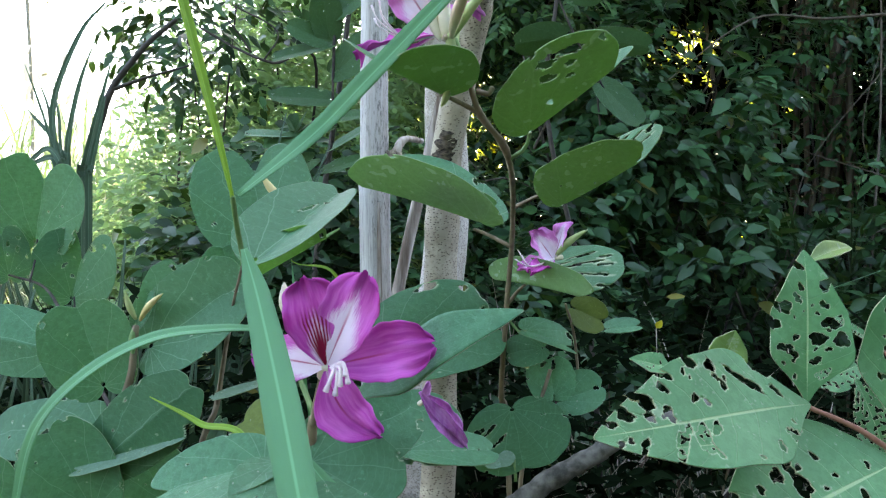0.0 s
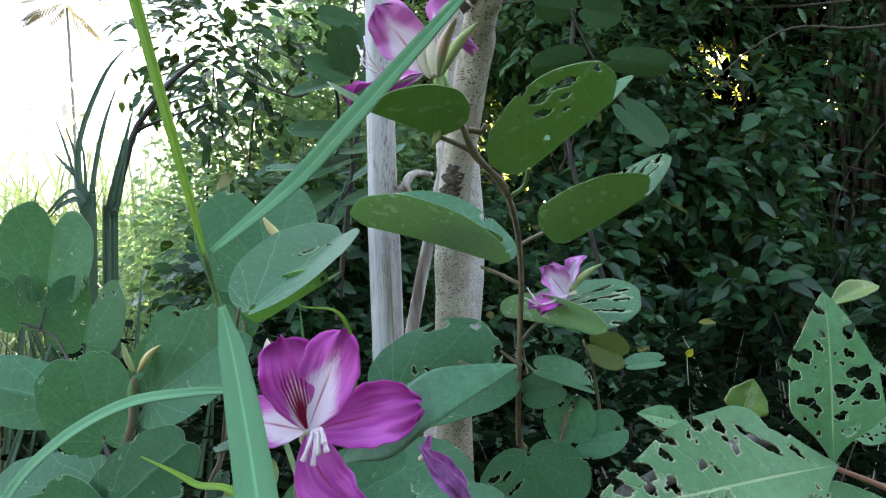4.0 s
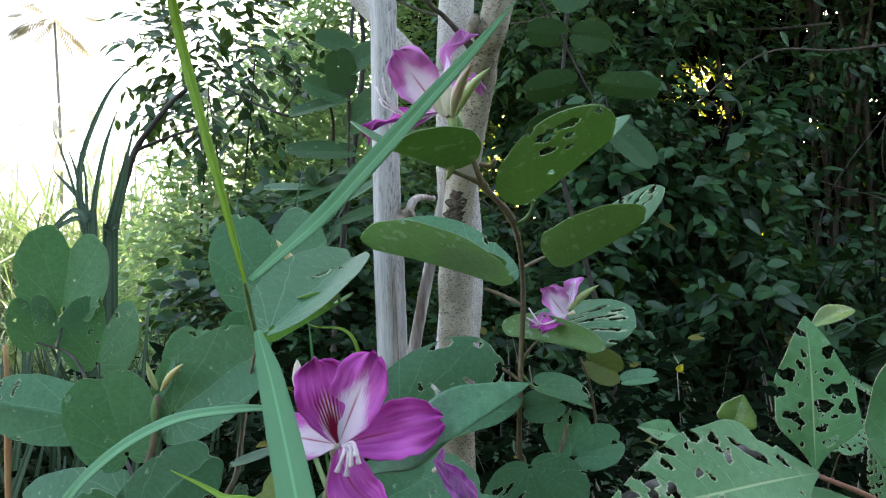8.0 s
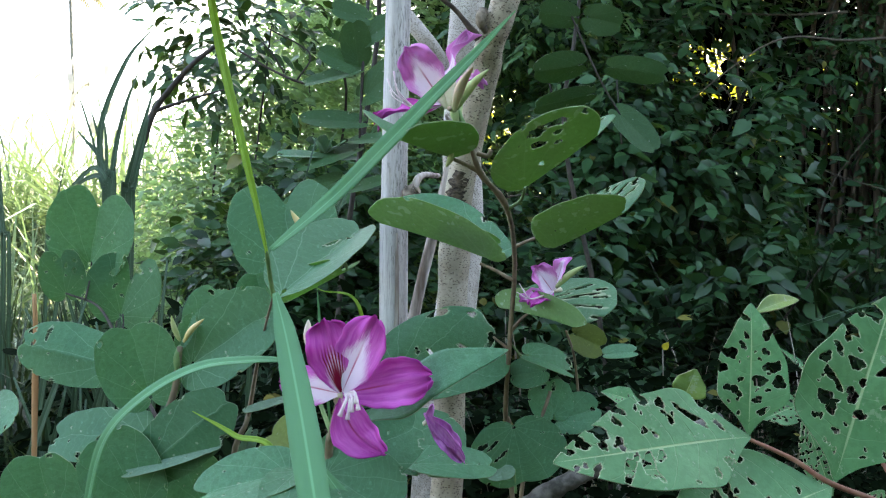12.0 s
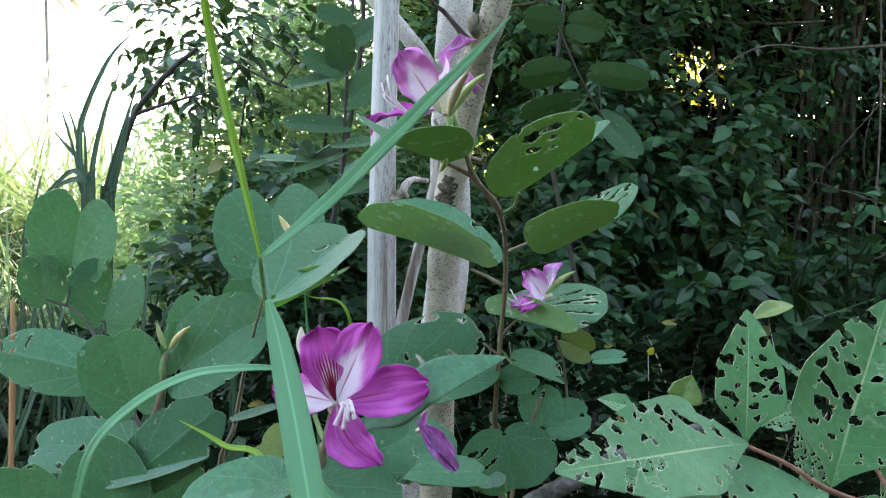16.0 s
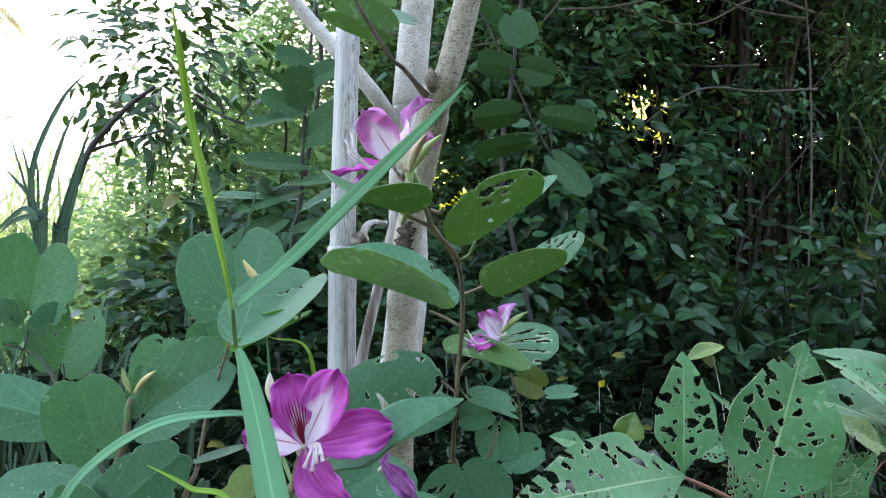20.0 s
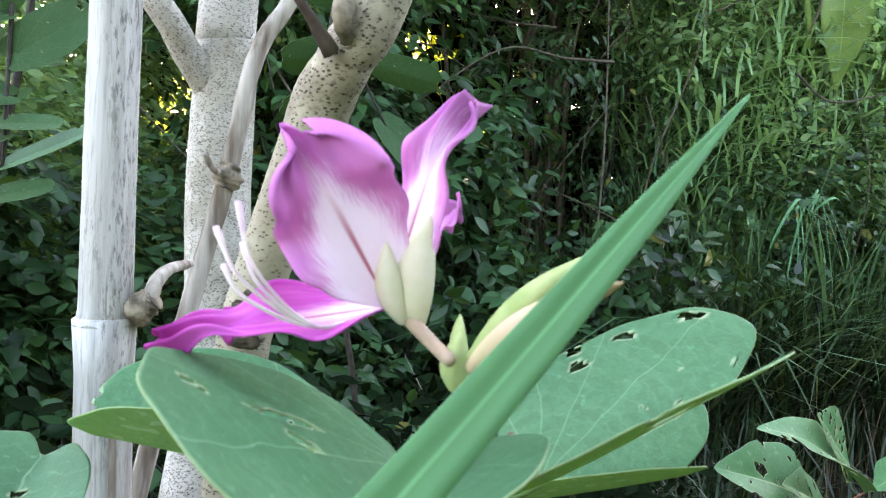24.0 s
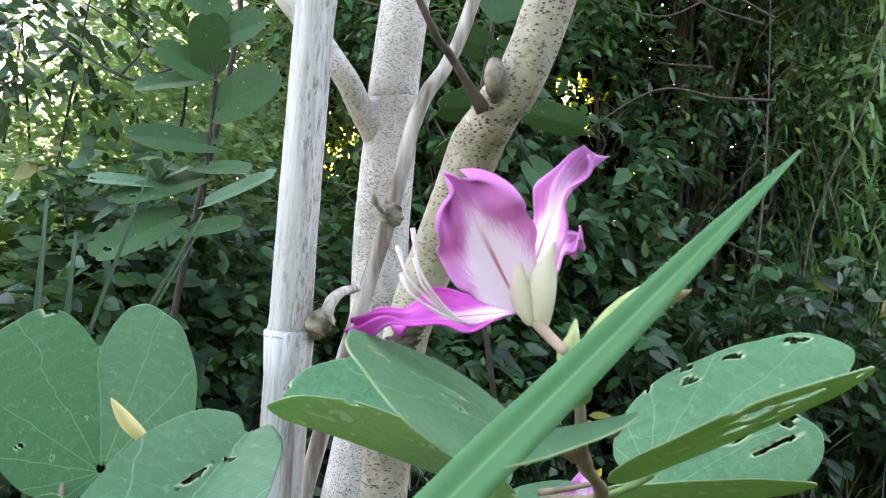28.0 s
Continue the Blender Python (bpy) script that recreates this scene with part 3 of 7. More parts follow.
def feather_leaf(plant, base, tip, normal, wide=0.5, fold=(12, 12), bend=0.0, holes=(), mats=None, seed=0, label="", wave=0.03, hook=0.0, sides=(1.0, 1.0)):
    """An ovate pointed leaf with a midrib."""
    axes, origin, size = frame_of(base, tip, normal)
    h = math.radians(bend) / 2
    axes = np.array([axes[0], axes[1] * math.cos(h) - axes[2] * math.sin(h), axes[2] * math.cos(h) + axes[1] * math.sin(h)])
    size *= h / math.sin(h) if h else 1.0
    rnd = np.random.default_rng(seed + 300)
    rows, cols = (170, 96) if holes else (26, 13)
    s = np.linspace(0, 1, rows)
    half = 0.5 * wide * np.sin(math.pi * np.clip(s, 0, 1) ** 0.78) ** 0.8 * (1 - 0.25 * s**4) + 0.004
    e = np.clip(s / 0.3, 0, 1)
    half = half * (0.30 + 0.70 * e * e * (3 - 2 * e)) * (1 + 0.03 * np.sin(s * 21 + seed))
    t = np.linspace(-1, 1, cols)
    flat = np.stack(np.broadcast_arrays((np.where(t < 0, sides[0], sides[1]) * t)[None] * half[:, None], s[:, None] + 0.0 * t[None]), -1).reshape(-1, 2)
    uv = np.stack(np.broadcast_arrays(t[None] * 0.5 + 0.5, s[:, None] + 0.0 * t[None]), -1).reshape(-1, 2)
    flat, keep, dry = bitten(flat, (rows, cols), holes, 0.0065)
    phase = rnd.uniform(0, 6, 3)

    def deform(p):
        x, y = p[:, 0], p[:, 1]
        ang = np.radians(np.where(x < 0, fold[0], fold[1])) * np.tanh(np.abs(x) * 25)
        px, pz = x * np.cos(ang), np.abs(x) * np.sin(ang)
        pz = pz + wave * np.sin(11 * y + phase[0]) * np.abs(x) * 2 + wave * 0.5 * np.sin(5 * y + phase[1] + 4 * x)
        k = math.radians(bend) + 1e-6
        f = k * y + math.radians(hook) * np.clip(y - 0.8, 0, 1) * 5
        py, dz = np.sin(k * y) / k, (1 - np.cos(k * y)) / k
        py, pz = py - pz * np.sin(f), dz + pz * np.cos(f) + math.radians(hook) * np.clip(y - 0.8, 0, 1) ** 2 * 2.5
        return np.stack([px, py, pz], -1) * size @ axes + origin

    me = shell(flat, (rows, cols), keep, uv, deform, 0.0009, "eaten_leaf", 2, dry)
    return part("leaf", me, (*(mats or (EATEN_TOP, EATEN_UNDER)), EATEN_RIM), plant, label)


def random_holes(n, seed, wide, kind="bite"):
    """Bites between the side veins of an ovate leaf, in shares of its length."""
    rnd = np.random.default_rng(seed)
    out = []
    while len(out) < n:
        y = rnd.uniform(0.1, 0.95)
        edge = 0.5 * wide * math.sin(math.pi * y**0.78) ** 0.8
        x = rnd.uniform(-1, 1) * edge
        big = rnd.random() < 0.25
        a = rnd.uniform(0.026, 0.055) if big else rnd.uniform(0.007, 0.020)
        b = a * rnd.uniform(0.35, 0.85)
        if abs(x) < b * 1.4 + 0.008:
            continue
        out.append((x, y, a, b, math.copysign(1, x) * 0.5 + rnd.normal() * 0.4 + (math.pi if x < 0 else 0)))
    return out


def small_holes(n, seed, wide):
    """A scatter of pinholes over an ovate leaf, in shares of its length."""
    rnd = np.random.default_rng(seed + 50)
    out = []
    for _ in range(n):
        y = rnd.uniform(0.15, 0.92)
        x = rnd.uniform(-0.9, 0.9) * 0.5 * wide * math.sin(math.pi * y**0.78) ** 0.8
        if abs(x) > 0.02:
            a = rnd.uniform(0.006, 0.014)
            out.append((x, y, a * rnd.uniform(1.0, 1.8), a, rnd.uniform(0, 3)))
    return out


def lace_holes(seed, wide, step=0.05, chance=0.75):
    """A leaf eaten to lace: many bites that leave the veins."""
    rnd = np.random.default_rng(seed)
    out = []
    for y in np.arange(0.1, 0.95, step):
        edge = 0.5 * wide * math.sin(math.pi * y**0.78) ** 0.8
        for x in np.arange(-edge, edge, step * 0.75):
            if abs(x) > 0.02 and rnd.random() < chance:
                a = step * rnd.uniform(0.22, 0.44)
                out.append((x + rnd.normal() * 0.008, y + rnd.normal() * 0.008, a, a * rnd.uniform(0.5, 0.9), rnd.uniform(0, 3)))
    return out


def petal(flower, base, tip, normal, wide=0.5, bend=0.0, cup=15.0, mats=None, seed=0, ruffle=0.05, hook=0.0, peak=0.66, blunt=2.8, bow=0.0, claw=0.10):
    """One petal: narrow claw, broad crinkled blade. peak: where it is widest; blunt: how square its end is; bow: sideways curve."""
    axes, origin, size = frame_of(base, tip, normal)
    rnd = np.random.default_rng(seed + 700)
    rows, cols = 48, 31
    s, t = np.linspace(0, 1, rows), np.linspace(-1, 1, cols)
    body = np.clip(s / (peak + 0.02), 0, 1)
    ph = rnd.uniform(0, 6, 6)
    half = 0.5 * wide * (claw + (1 - claw) * body**1.25 * (3 - 2 * body) / 1.0) * np.sqrt(np.clip(1.0 - np.clip((s - peak) / (1.01 - peak), 0, 1) ** blunt, 0.01, 1))
    edge = 1 + 0.035 * np.sin(14 * s + ph[3]) + 0.02 * np.sin(31 * s + ph[4])
    end = 1 - 0.05 * t**2 + 0.018 * np.sin(6 * t + ph[5]) + 0.010 * np.sin(15 * t + ph[3])
    flat = np.stack(np.broadcast_arrays(t[None] * (half * edge)[:, None] + bow * 4 * (s * (1 - s))[:, None], s[:, None] * end[None]), -1).reshape(-1, 2)
    uv = np.stack(np.broadcast_arrays(t[None] * 0.5 + 0.5, s[:, None] + 0.0 * t[None]), -1).reshape(-1, 2)

    def deform(p):
        x, y = p[:, 0], p[:, 1]
        tt = uv[:, 0] * 2 - 1
        ang = math.radians(cup) * np.abs(tt)
        px, pz = x * np.cos(ang), np.abs(x) * np.sin(ang)
        pz = pz + ruffle * np.abs(tt) ** 1.5 * y * (np.sin(10 * y + ph[0] + np.sign(tt)) + 0.6 * np.sin(19 * y + ph[1]))
        pz = pz + ruffle * np.clip(y - 0.6, 0, 1) * 2 * (np.sin(5 * tt + ph[2]) + 0.6 * np.sin(11 * tt + ph[4])) + 0.012 * np.abs(np.sin(9 * tt)) * y
        k = math.radians(bend) + 1e-6
        f = k * y
        py, dz = np.sin(f) / k, (1 - np.cos(f)) / k
        py, pz = py - pz * np.sin(f), dz + pz * np.cos(f) + math.radians(hook) * np.clip(y - 0.7, 0, 1) ** 2 * 3
        return np.stack([px, py, pz], -1) * size @ axes + origin

    me = shell(flat, (rows, cols), np.ones((rows - 1) * (cols - 1), bool), uv, deform, 0.0006, "petal")
    m = mats or PETAL
    return part("petal", me, (m, m), flower)


def bud(plant, base, tip, r, material, name="bud", seed=0):
    """A pointed flower bud or sepal, fullest a little above its foot."""
    b, t = np.array(base, float), np.array(tip, float)
    n, sides = 12, 10
    w = (t - b) / np.linalg.norm(t - b)
    a = np.cross(w, (0.2, 0.9, 0.31))
    a /= np.linalg.norm(a)
    c = np.cross(w, a)
    bow = np.linalg.norm(t - b) * 0.06
    verts, faces = [], []
    for i in range(n + 1):
        s = i / n
        rr = r * (0.25 + 0.75 * math.sin(math.pi * min(1, s * 0.93 + 0.05)) ** 0.8) * (1 - 0.5 * s**3) * (1 if i < n else 0.25)
        for k in range(sides):
            f = 2 * math.pi * k / sides
            rib = 1 + 0.06 * math.cos(5 * f + seed)
            verts.append(b + (t - b) * s + a * bow * math.sin(math.pi * s) + rr * rib * (math.cos(f) * a + math.sin(f) * c))
    for i in range(n):
        for k in range(sides):
            k2 = (k + 1) % sides
            faces.append((i * sides + k, i * sides + k2, (i + 1) * sides + k2, (i + 1) * sides + k))
    faces += [tuple(range(sides))[::-1], tuple(n * sides + k for k in range(sides))]
    return part(name, mesh_from("bud", verts, faces), material, plant)


def blade(plant, points, widths, normal, material, fold=22, n=12, name="blade", label=""):
    """A long grass blade along a smooth line, folded a little along its midrib."""
    line = spline(points, n)
    m = len(line)
    w = np.interp(np.linspace(0, 1, m), np.linspace(0, 1, len(widths)), widths)
    way = np.gradient(line, axis=0)
    way /= np.linalg.norm(way, axis=1)[:, None]
    nn = np.array(normal, float)
    cols = 5
    t = np.linspace(-1, 1, cols)
    grid = np.zeros((m, cols, 3))
    for i in range(m):
        z = nn - way[i] * (nn @ way[i])
        z /= np.linalg.norm(z)
        x = np.cross(way[i], z)
        f = math.radians(fold)
        for j, tj in enumerate(t):
            grid[i, j] = line[i] + w[i] / 2 * (tj * math.cos(f) * x + abs(tj) * math.sin(f) * z)
    uv = np.stack(np.broadcast_arrays(t[None] * 0.5 + 0.5, np.linspace(0, 1, m)[:, None] + 0 * t[None]), -1).reshape(-1, 2)
    pts = grid.reshape(-1, 3)
    me = shell(np.zeros((m * cols, 2)), (m, cols), np.ones((m - 1) * (cols - 1), bool), uv, lambda p: pts, 0.0006, "blade")
    return part(name, me, (material, material), plant, label)


def leaves_mesh(name, at, along, up, length, wide, detail=True):
    """Many small pointed leaves as one mesh. at: feet; along, up: directions; length and wide: sizes."""
    n = len(at)
    along = along / (np.linalg.norm(along, axis=1)[:, None] + 1e-9)
    up = up - along * (up * along).sum(1)[:, None]
    up /= np.linalg.norm(up, axis=1)[:, None] + 1e-9
    side = np.cross(along, up)
    if detail:
        prof = [(0, 0, 0), (-0.42, 0.22, 0.10), (-0.5, 0.45, 0.12), (-0.3, 0.75, 0.05), (0, 1, -0.10), (0.3, 0.75, 0.05), (0.5, 0.45, 0.12), (0.42, 0.22, 0.10), (0, 0.4, 0.0), (0, 0.75, -0.03)]
        polys = [(0, 8, 2, 1), (8, 9, 3, 2), (9, 4, 3), (0, 7, 6, 8), (8, 6, 5, 9), (9, 5, 4)]
    else:
        prof = [(0, 0, 0), (-0.5, 0.42, 0.10), (0, 1, -0.08), (0.5, 0.42, 0.10), (0, 0.45, 0.0)]
        polys = [(0, 4, 1), (4, 2, 1), (0, 3, 4), (4, 3, 2)]
    q = np.array(prof)
    k = len(q)
    verts = at[:, None] + length[:, None, None] * q[None, :, 1:2] * along[:, None] + wide[:, None, None] * q[None, :, 0:1] * side[:, None] + wide[:, None, None] * q[None, :, 2:3] * up[:, None]
    me = bpy.data.meshes.new(name)
    sizes = np.array([len(p) for p in polys])
    loops = np.concatenate([np.array(p) for p in polys])
    all_loops = (loops[None] + (np.arange(n) * k)[:, None]).ravel()
    all_sizes = np.tile(sizes, n)
    starts = np.concatenate([[0], np.cumsum(all_sizes)[:-1]])
    me.vertices.add(n * k)
    me.vertices.foreach_set("co", verts.astype(np.float32).ravel())
    me.loops.add(len(all_loops))
    me.loops.foreach_set("vertex_index", all_loops.astype(np.int32))
    me.polygons.add(len(all_sizes))
    me.polygons.foreach_set("loop_start", starts.astype(np.int32))
    me.polygons.foreach_set("use_smooth", np.ones(len(all_sizes), bool))
    me.update(calc_edges=True)
    return me


def sprigs(count, where, rnd, leaf, per=7, reach=0.30, droop=0.35, ratio=0.5, face=(0, -0.55, 0.85)):
    """Leaves set along short drooping twigs whose feet are given by where(rnd, count)."""
    foot, out = where(rnd, count)
    n = len(foot)
    way = out + rnd.normal(0, 0.45, (n, 3))
    way[:, 2] -= droop
    way /= np.linalg.norm(way, axis=1)[:, None]
    s = (np.arange(per) + 0.5) / per
    at = foot[:, None] + way[:, None] * (s * reach)[None, :, None] + rnd.normal(0, reach * 0.06, (n, per, 3))
    sidew = np.cross(way, (0.1, 0.2, 1.0))
    sidew /= np.linalg.norm(sidew, axis=1)[:, None] + 1e-9
    sign = np.where(np.arange(per) % 2, 1.0, -1.0)
    along = way[:, None] * 0.6 + sidew[:, None] * (sign * 0.8)[None, :, None] + rnd.normal(0, 0.3, (n, per, 3))
    along[..., 2] -= droop * 0.9
    up = np.array(face)[None, None] + rnd.normal(0, 0.4, (n, per, 3))
    size = leaf * rnd.uniform(0.6, 1.25, (n, per))
    f = lambda v: v.reshape(-1, v.shape[-1])
    return f(at), f(along), f(up), size.ravel(), size.ravel() * ratio * rnd.uniform(0.8, 1.2, n * per)


def hull(centre, size):
    """Feet of twigs in the outer part of a lumpy round bush."""
    c, s = np.array(centre), np.array(size)

    def where(rnd, count):
        d = rnd.normal(0, 1, (count, 3))
        d /= np.linalg.norm(d, axis=1)[:, None]
        d[:, 1] = np.where(rnd.random(count) < 0.75, -np.abs(d[:, 1]), d[:, 1])
        lump = np.array([noise.noise(Vector(v * 2.2 + c)) for v in d])
        r = (0.5 + 0.5 * rnd.random(count) ** 0.5) * (1 + 0.4 * lump)
        return c + d * r[:, None] * s, d

    return where


def slab(x0, x1, y0, y1, z0, z1, gaps=(), clump=-0.25):
    """Feet of twigs in a bank of growth, thinned in some openings: rows of x, z, half width, half height, as slopes from eye height."""

    def where(rnd, count):
        p = rnd.uniform((x0, y0, z0), (x1, y1, z1), (count, 3))
        thick = np.array([noise.noise(Vector((v[0] * 1.1, v[1] * 1.1, v[2] * 1.1))) for v in p])
        keep = thick > clump - 0.15 * rnd.random(count)
        for gx, gz, a, b in gaps:
            keep &= (((p[:, 0] - gx * p[:, 1]) / (a * p[:, 1])) ** 2 + ((p[:, 2] - 1.35 - gz * p[:, 1]) / (b * p[:, 1])) ** 2 > 1) | (rnd.random(count) < (0.135 if a > 0.08 else 0.26))
        p = p[keep]
        out = np.zeros_like(p)
        out[:, 1] = -0.7
        out[:, 2] = 0.15
        return p, out

    return where


def clusters(x0, x1, y0, y1, z0, z1, n, size=(0.18, 0.5), gaps=()):
    """Feet of twigs in many separate clumps of growth with open dark between, thinned in some openings."""

    def where(rnd, count):
        c = rnd.uniform((x0, y0, z0), (x1, y1, z1), (n, 3))
        r = rnd.uniform(*size, n)
        which = rnd.choice(n, count, p=r**2.2 / (r**2.2).sum())
        d = rnd.normal(0, 1, (count, 3))
        d /= np.linalg.norm(d, axis=1)[:, None]
        d[:, 1] = -np.abs(d[:, 1])
        p = c[which] + d * (r[which] * rnd.uniform(0.35, 1.0, count))[:, None] * (1.15, 0.7, 0.9)
        p[:, 2] = np.maximum(p[:, 2], 0.02)
        keep = np.ones(count, bool)
        for gx, gz, a, b in gaps:
            keep &= (((p[:, 0] - gx * p[:, 1]) / (a * p[:, 1])) ** 2 + ((p[:, 2] - 1.35 - gz * p[:, 1]) / (b * p[:, 1])) ** 2 > 1) | (rnd.random(count) < (0.135 if a > 0.08 else 0.26))
        return p[keep], d[keep]

    return where

# ---- ground ----
def ground_sheet():
    xs = np.concatenate([[-900, -300, -100, -40, -18], np.linspace(-9, 9, 45), [18, 40, 100, 300, 900]])
    ys = np.concatenate([[-900, -300, -100, -40, -12], np.linspace(-4, 14, 45), [20, 40, 100, 300, 900]])
    g = np.array([[(x, y, 0.05 * noise.noise(Vector((x * 0.7, y * 0.7, 0))) * (abs(x) < 10 and abs(y) < 15)) for x in xs] for y in ys])
    idx = np.arange(g.shape[0] * g.shape[1]).reshape(g.shape[:2])
    quads = np.stack([idx[:-1, :-1], idx[:-1, 1:], idx[1:, 1:], idx[1:, :-1]], -1).reshape(-1, 4)
    return mesh_from("ground", g.reshape(-1, 3), quads.tolist())


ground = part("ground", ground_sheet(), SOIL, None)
tagged(ground, "soil covered with leaf litter, coloured dark for shade", "ground", kind="structure")


# ---- thicket ----
def stuff(name, mesh, material, parent, label=""):
    return tagged(part(name, mesh, material, parent, label), kind="stuff")


def bush(name, label, base, where, count, leaf, material, seed, per=7, reach=0.3, droop=0.35, ratio=0.5, detail=True, stems=5, face=(0, -0.55, 0.85), spread=0.6, high=1.5, group="", shifts=()):
    """A shrub: some bent stems and a mass of leaves on twigs."""
    rnd = np.random.default_rng(seed)
    th = thing(name, label, "shrub", base, group)
    for i in range(stems):
        f = rnd.uniform(0, 6.28)
        top = (base[0] + spread * math.cos(f), base[1] + 0.6 * spread * math.sin(f), high * rnd.uniform(0.7, 1.1))
        mid = (base[0] + 0.35 * spread * math.cos(f) + rnd.normal() * 0.1, base[1] + 0.2 * spread * math.sin(f), top[2] * 0.5)
        part("stem", tube([(base[0] + rnd.normal() * 0.08, base[1] + rnd.normal() * 0.08, 0), mid, top], 0.013, 0.004, sides=7, n=5), DARK_TWIG, th)
    stuff("foliage", leaves_mesh("foliage", *sprigs(count, where, rnd, leaf, per, reach, droop, ratio, face), detail), material, th)
    return th


G = "bushes of the thicket"
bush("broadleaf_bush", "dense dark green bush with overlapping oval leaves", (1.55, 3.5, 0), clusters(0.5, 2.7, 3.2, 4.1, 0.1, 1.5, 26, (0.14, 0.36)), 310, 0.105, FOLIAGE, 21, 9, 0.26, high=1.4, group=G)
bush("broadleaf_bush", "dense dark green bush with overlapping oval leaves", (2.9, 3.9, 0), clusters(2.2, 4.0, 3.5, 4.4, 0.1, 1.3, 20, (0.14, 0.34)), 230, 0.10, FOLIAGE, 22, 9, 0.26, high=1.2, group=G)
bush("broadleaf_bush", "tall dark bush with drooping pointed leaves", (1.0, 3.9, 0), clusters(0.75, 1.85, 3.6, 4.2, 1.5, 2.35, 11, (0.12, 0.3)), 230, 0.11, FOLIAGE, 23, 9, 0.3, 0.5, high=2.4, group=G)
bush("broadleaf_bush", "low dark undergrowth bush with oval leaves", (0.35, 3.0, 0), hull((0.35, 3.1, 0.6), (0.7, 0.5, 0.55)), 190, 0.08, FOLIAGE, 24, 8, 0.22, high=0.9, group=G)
bush("light_shrub", "fresh green shrub with small leaves, colour raised for light", (-1.0, 4.2, 0), hull((-1.0, 4.2, 1.35), (0.9, 0.7, 1.3)), 2000, 0.062, FOLIAGE_FINE, 25, 9, 0.28, 0.2, 0.45, high=2.2, group=G)
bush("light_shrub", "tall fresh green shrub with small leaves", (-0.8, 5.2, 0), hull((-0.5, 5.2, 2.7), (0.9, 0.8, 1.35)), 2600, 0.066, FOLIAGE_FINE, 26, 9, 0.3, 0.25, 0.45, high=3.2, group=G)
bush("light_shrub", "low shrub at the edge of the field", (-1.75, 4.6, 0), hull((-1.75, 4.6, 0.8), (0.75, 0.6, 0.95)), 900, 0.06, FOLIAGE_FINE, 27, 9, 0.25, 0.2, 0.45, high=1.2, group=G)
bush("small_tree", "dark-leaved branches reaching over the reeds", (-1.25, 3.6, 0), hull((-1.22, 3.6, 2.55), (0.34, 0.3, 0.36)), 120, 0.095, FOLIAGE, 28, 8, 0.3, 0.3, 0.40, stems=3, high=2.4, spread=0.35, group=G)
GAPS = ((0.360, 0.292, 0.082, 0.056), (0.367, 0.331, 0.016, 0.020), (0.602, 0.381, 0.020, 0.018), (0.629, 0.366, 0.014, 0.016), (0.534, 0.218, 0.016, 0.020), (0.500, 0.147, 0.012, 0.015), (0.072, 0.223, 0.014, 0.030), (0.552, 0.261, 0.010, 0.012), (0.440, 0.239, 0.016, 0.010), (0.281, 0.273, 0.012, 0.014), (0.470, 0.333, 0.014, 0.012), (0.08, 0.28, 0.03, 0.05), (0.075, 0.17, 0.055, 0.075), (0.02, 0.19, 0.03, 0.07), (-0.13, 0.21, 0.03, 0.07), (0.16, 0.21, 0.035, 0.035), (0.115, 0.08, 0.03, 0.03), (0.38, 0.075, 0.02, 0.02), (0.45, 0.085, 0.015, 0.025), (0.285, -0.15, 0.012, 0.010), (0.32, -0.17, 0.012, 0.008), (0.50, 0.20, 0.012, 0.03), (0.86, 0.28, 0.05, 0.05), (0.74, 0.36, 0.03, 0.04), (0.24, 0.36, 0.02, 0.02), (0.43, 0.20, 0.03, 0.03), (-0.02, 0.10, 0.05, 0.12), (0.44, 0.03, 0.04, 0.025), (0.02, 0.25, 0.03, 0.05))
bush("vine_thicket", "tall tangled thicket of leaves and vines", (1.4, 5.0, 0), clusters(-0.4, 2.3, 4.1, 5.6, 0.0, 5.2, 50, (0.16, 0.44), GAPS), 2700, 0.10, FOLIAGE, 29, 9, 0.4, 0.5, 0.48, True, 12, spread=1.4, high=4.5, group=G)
bush("light_shrub", "leafy vines painted half-lit, hanging behind the trunks", (0.8, 4.2, 0), clusters(0.05, 1.6, 3.9, 4.5, 1.8, 3.2, 16, (0.12, 0.30), GAPS), 420, 0.08, FOLIAGE_MID, 71, 8, 0.3, 0.5, 0.45, True, 4, spread=0.4, high=3.0, group=G)
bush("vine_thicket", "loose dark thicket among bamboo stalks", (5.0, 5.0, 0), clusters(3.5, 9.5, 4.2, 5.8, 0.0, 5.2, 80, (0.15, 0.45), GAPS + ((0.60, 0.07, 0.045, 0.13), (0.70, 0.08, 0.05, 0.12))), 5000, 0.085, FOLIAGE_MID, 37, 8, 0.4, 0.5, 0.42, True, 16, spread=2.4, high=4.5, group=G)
bush("vine_thicket", "inside of the thicket, leaves painted near black for shade", (3.0, 6.9, 0), slab(-0.6, 12, 6.3, 7.6, 0.0, 7.0, GAPS, -0.5), 25000, 0.17, FOLIAGE_SHADE, 34, 8, 0.45, 0.4, 0.55, False, 20, spread=4, high=5, group=G)
bush("vine_thicket", "back of the thicket painted sunlit yellow, seen through gaps", (3.0, 9.5, 0), slab(-1.2, 13, 8.8, 10.0, 0.0, 3.3), 9000, 0.13, FOLIAGE_SUN, 30, 8, 0.5, 0.3, 0.5, False, 12, spread=4, high=5, group=G)
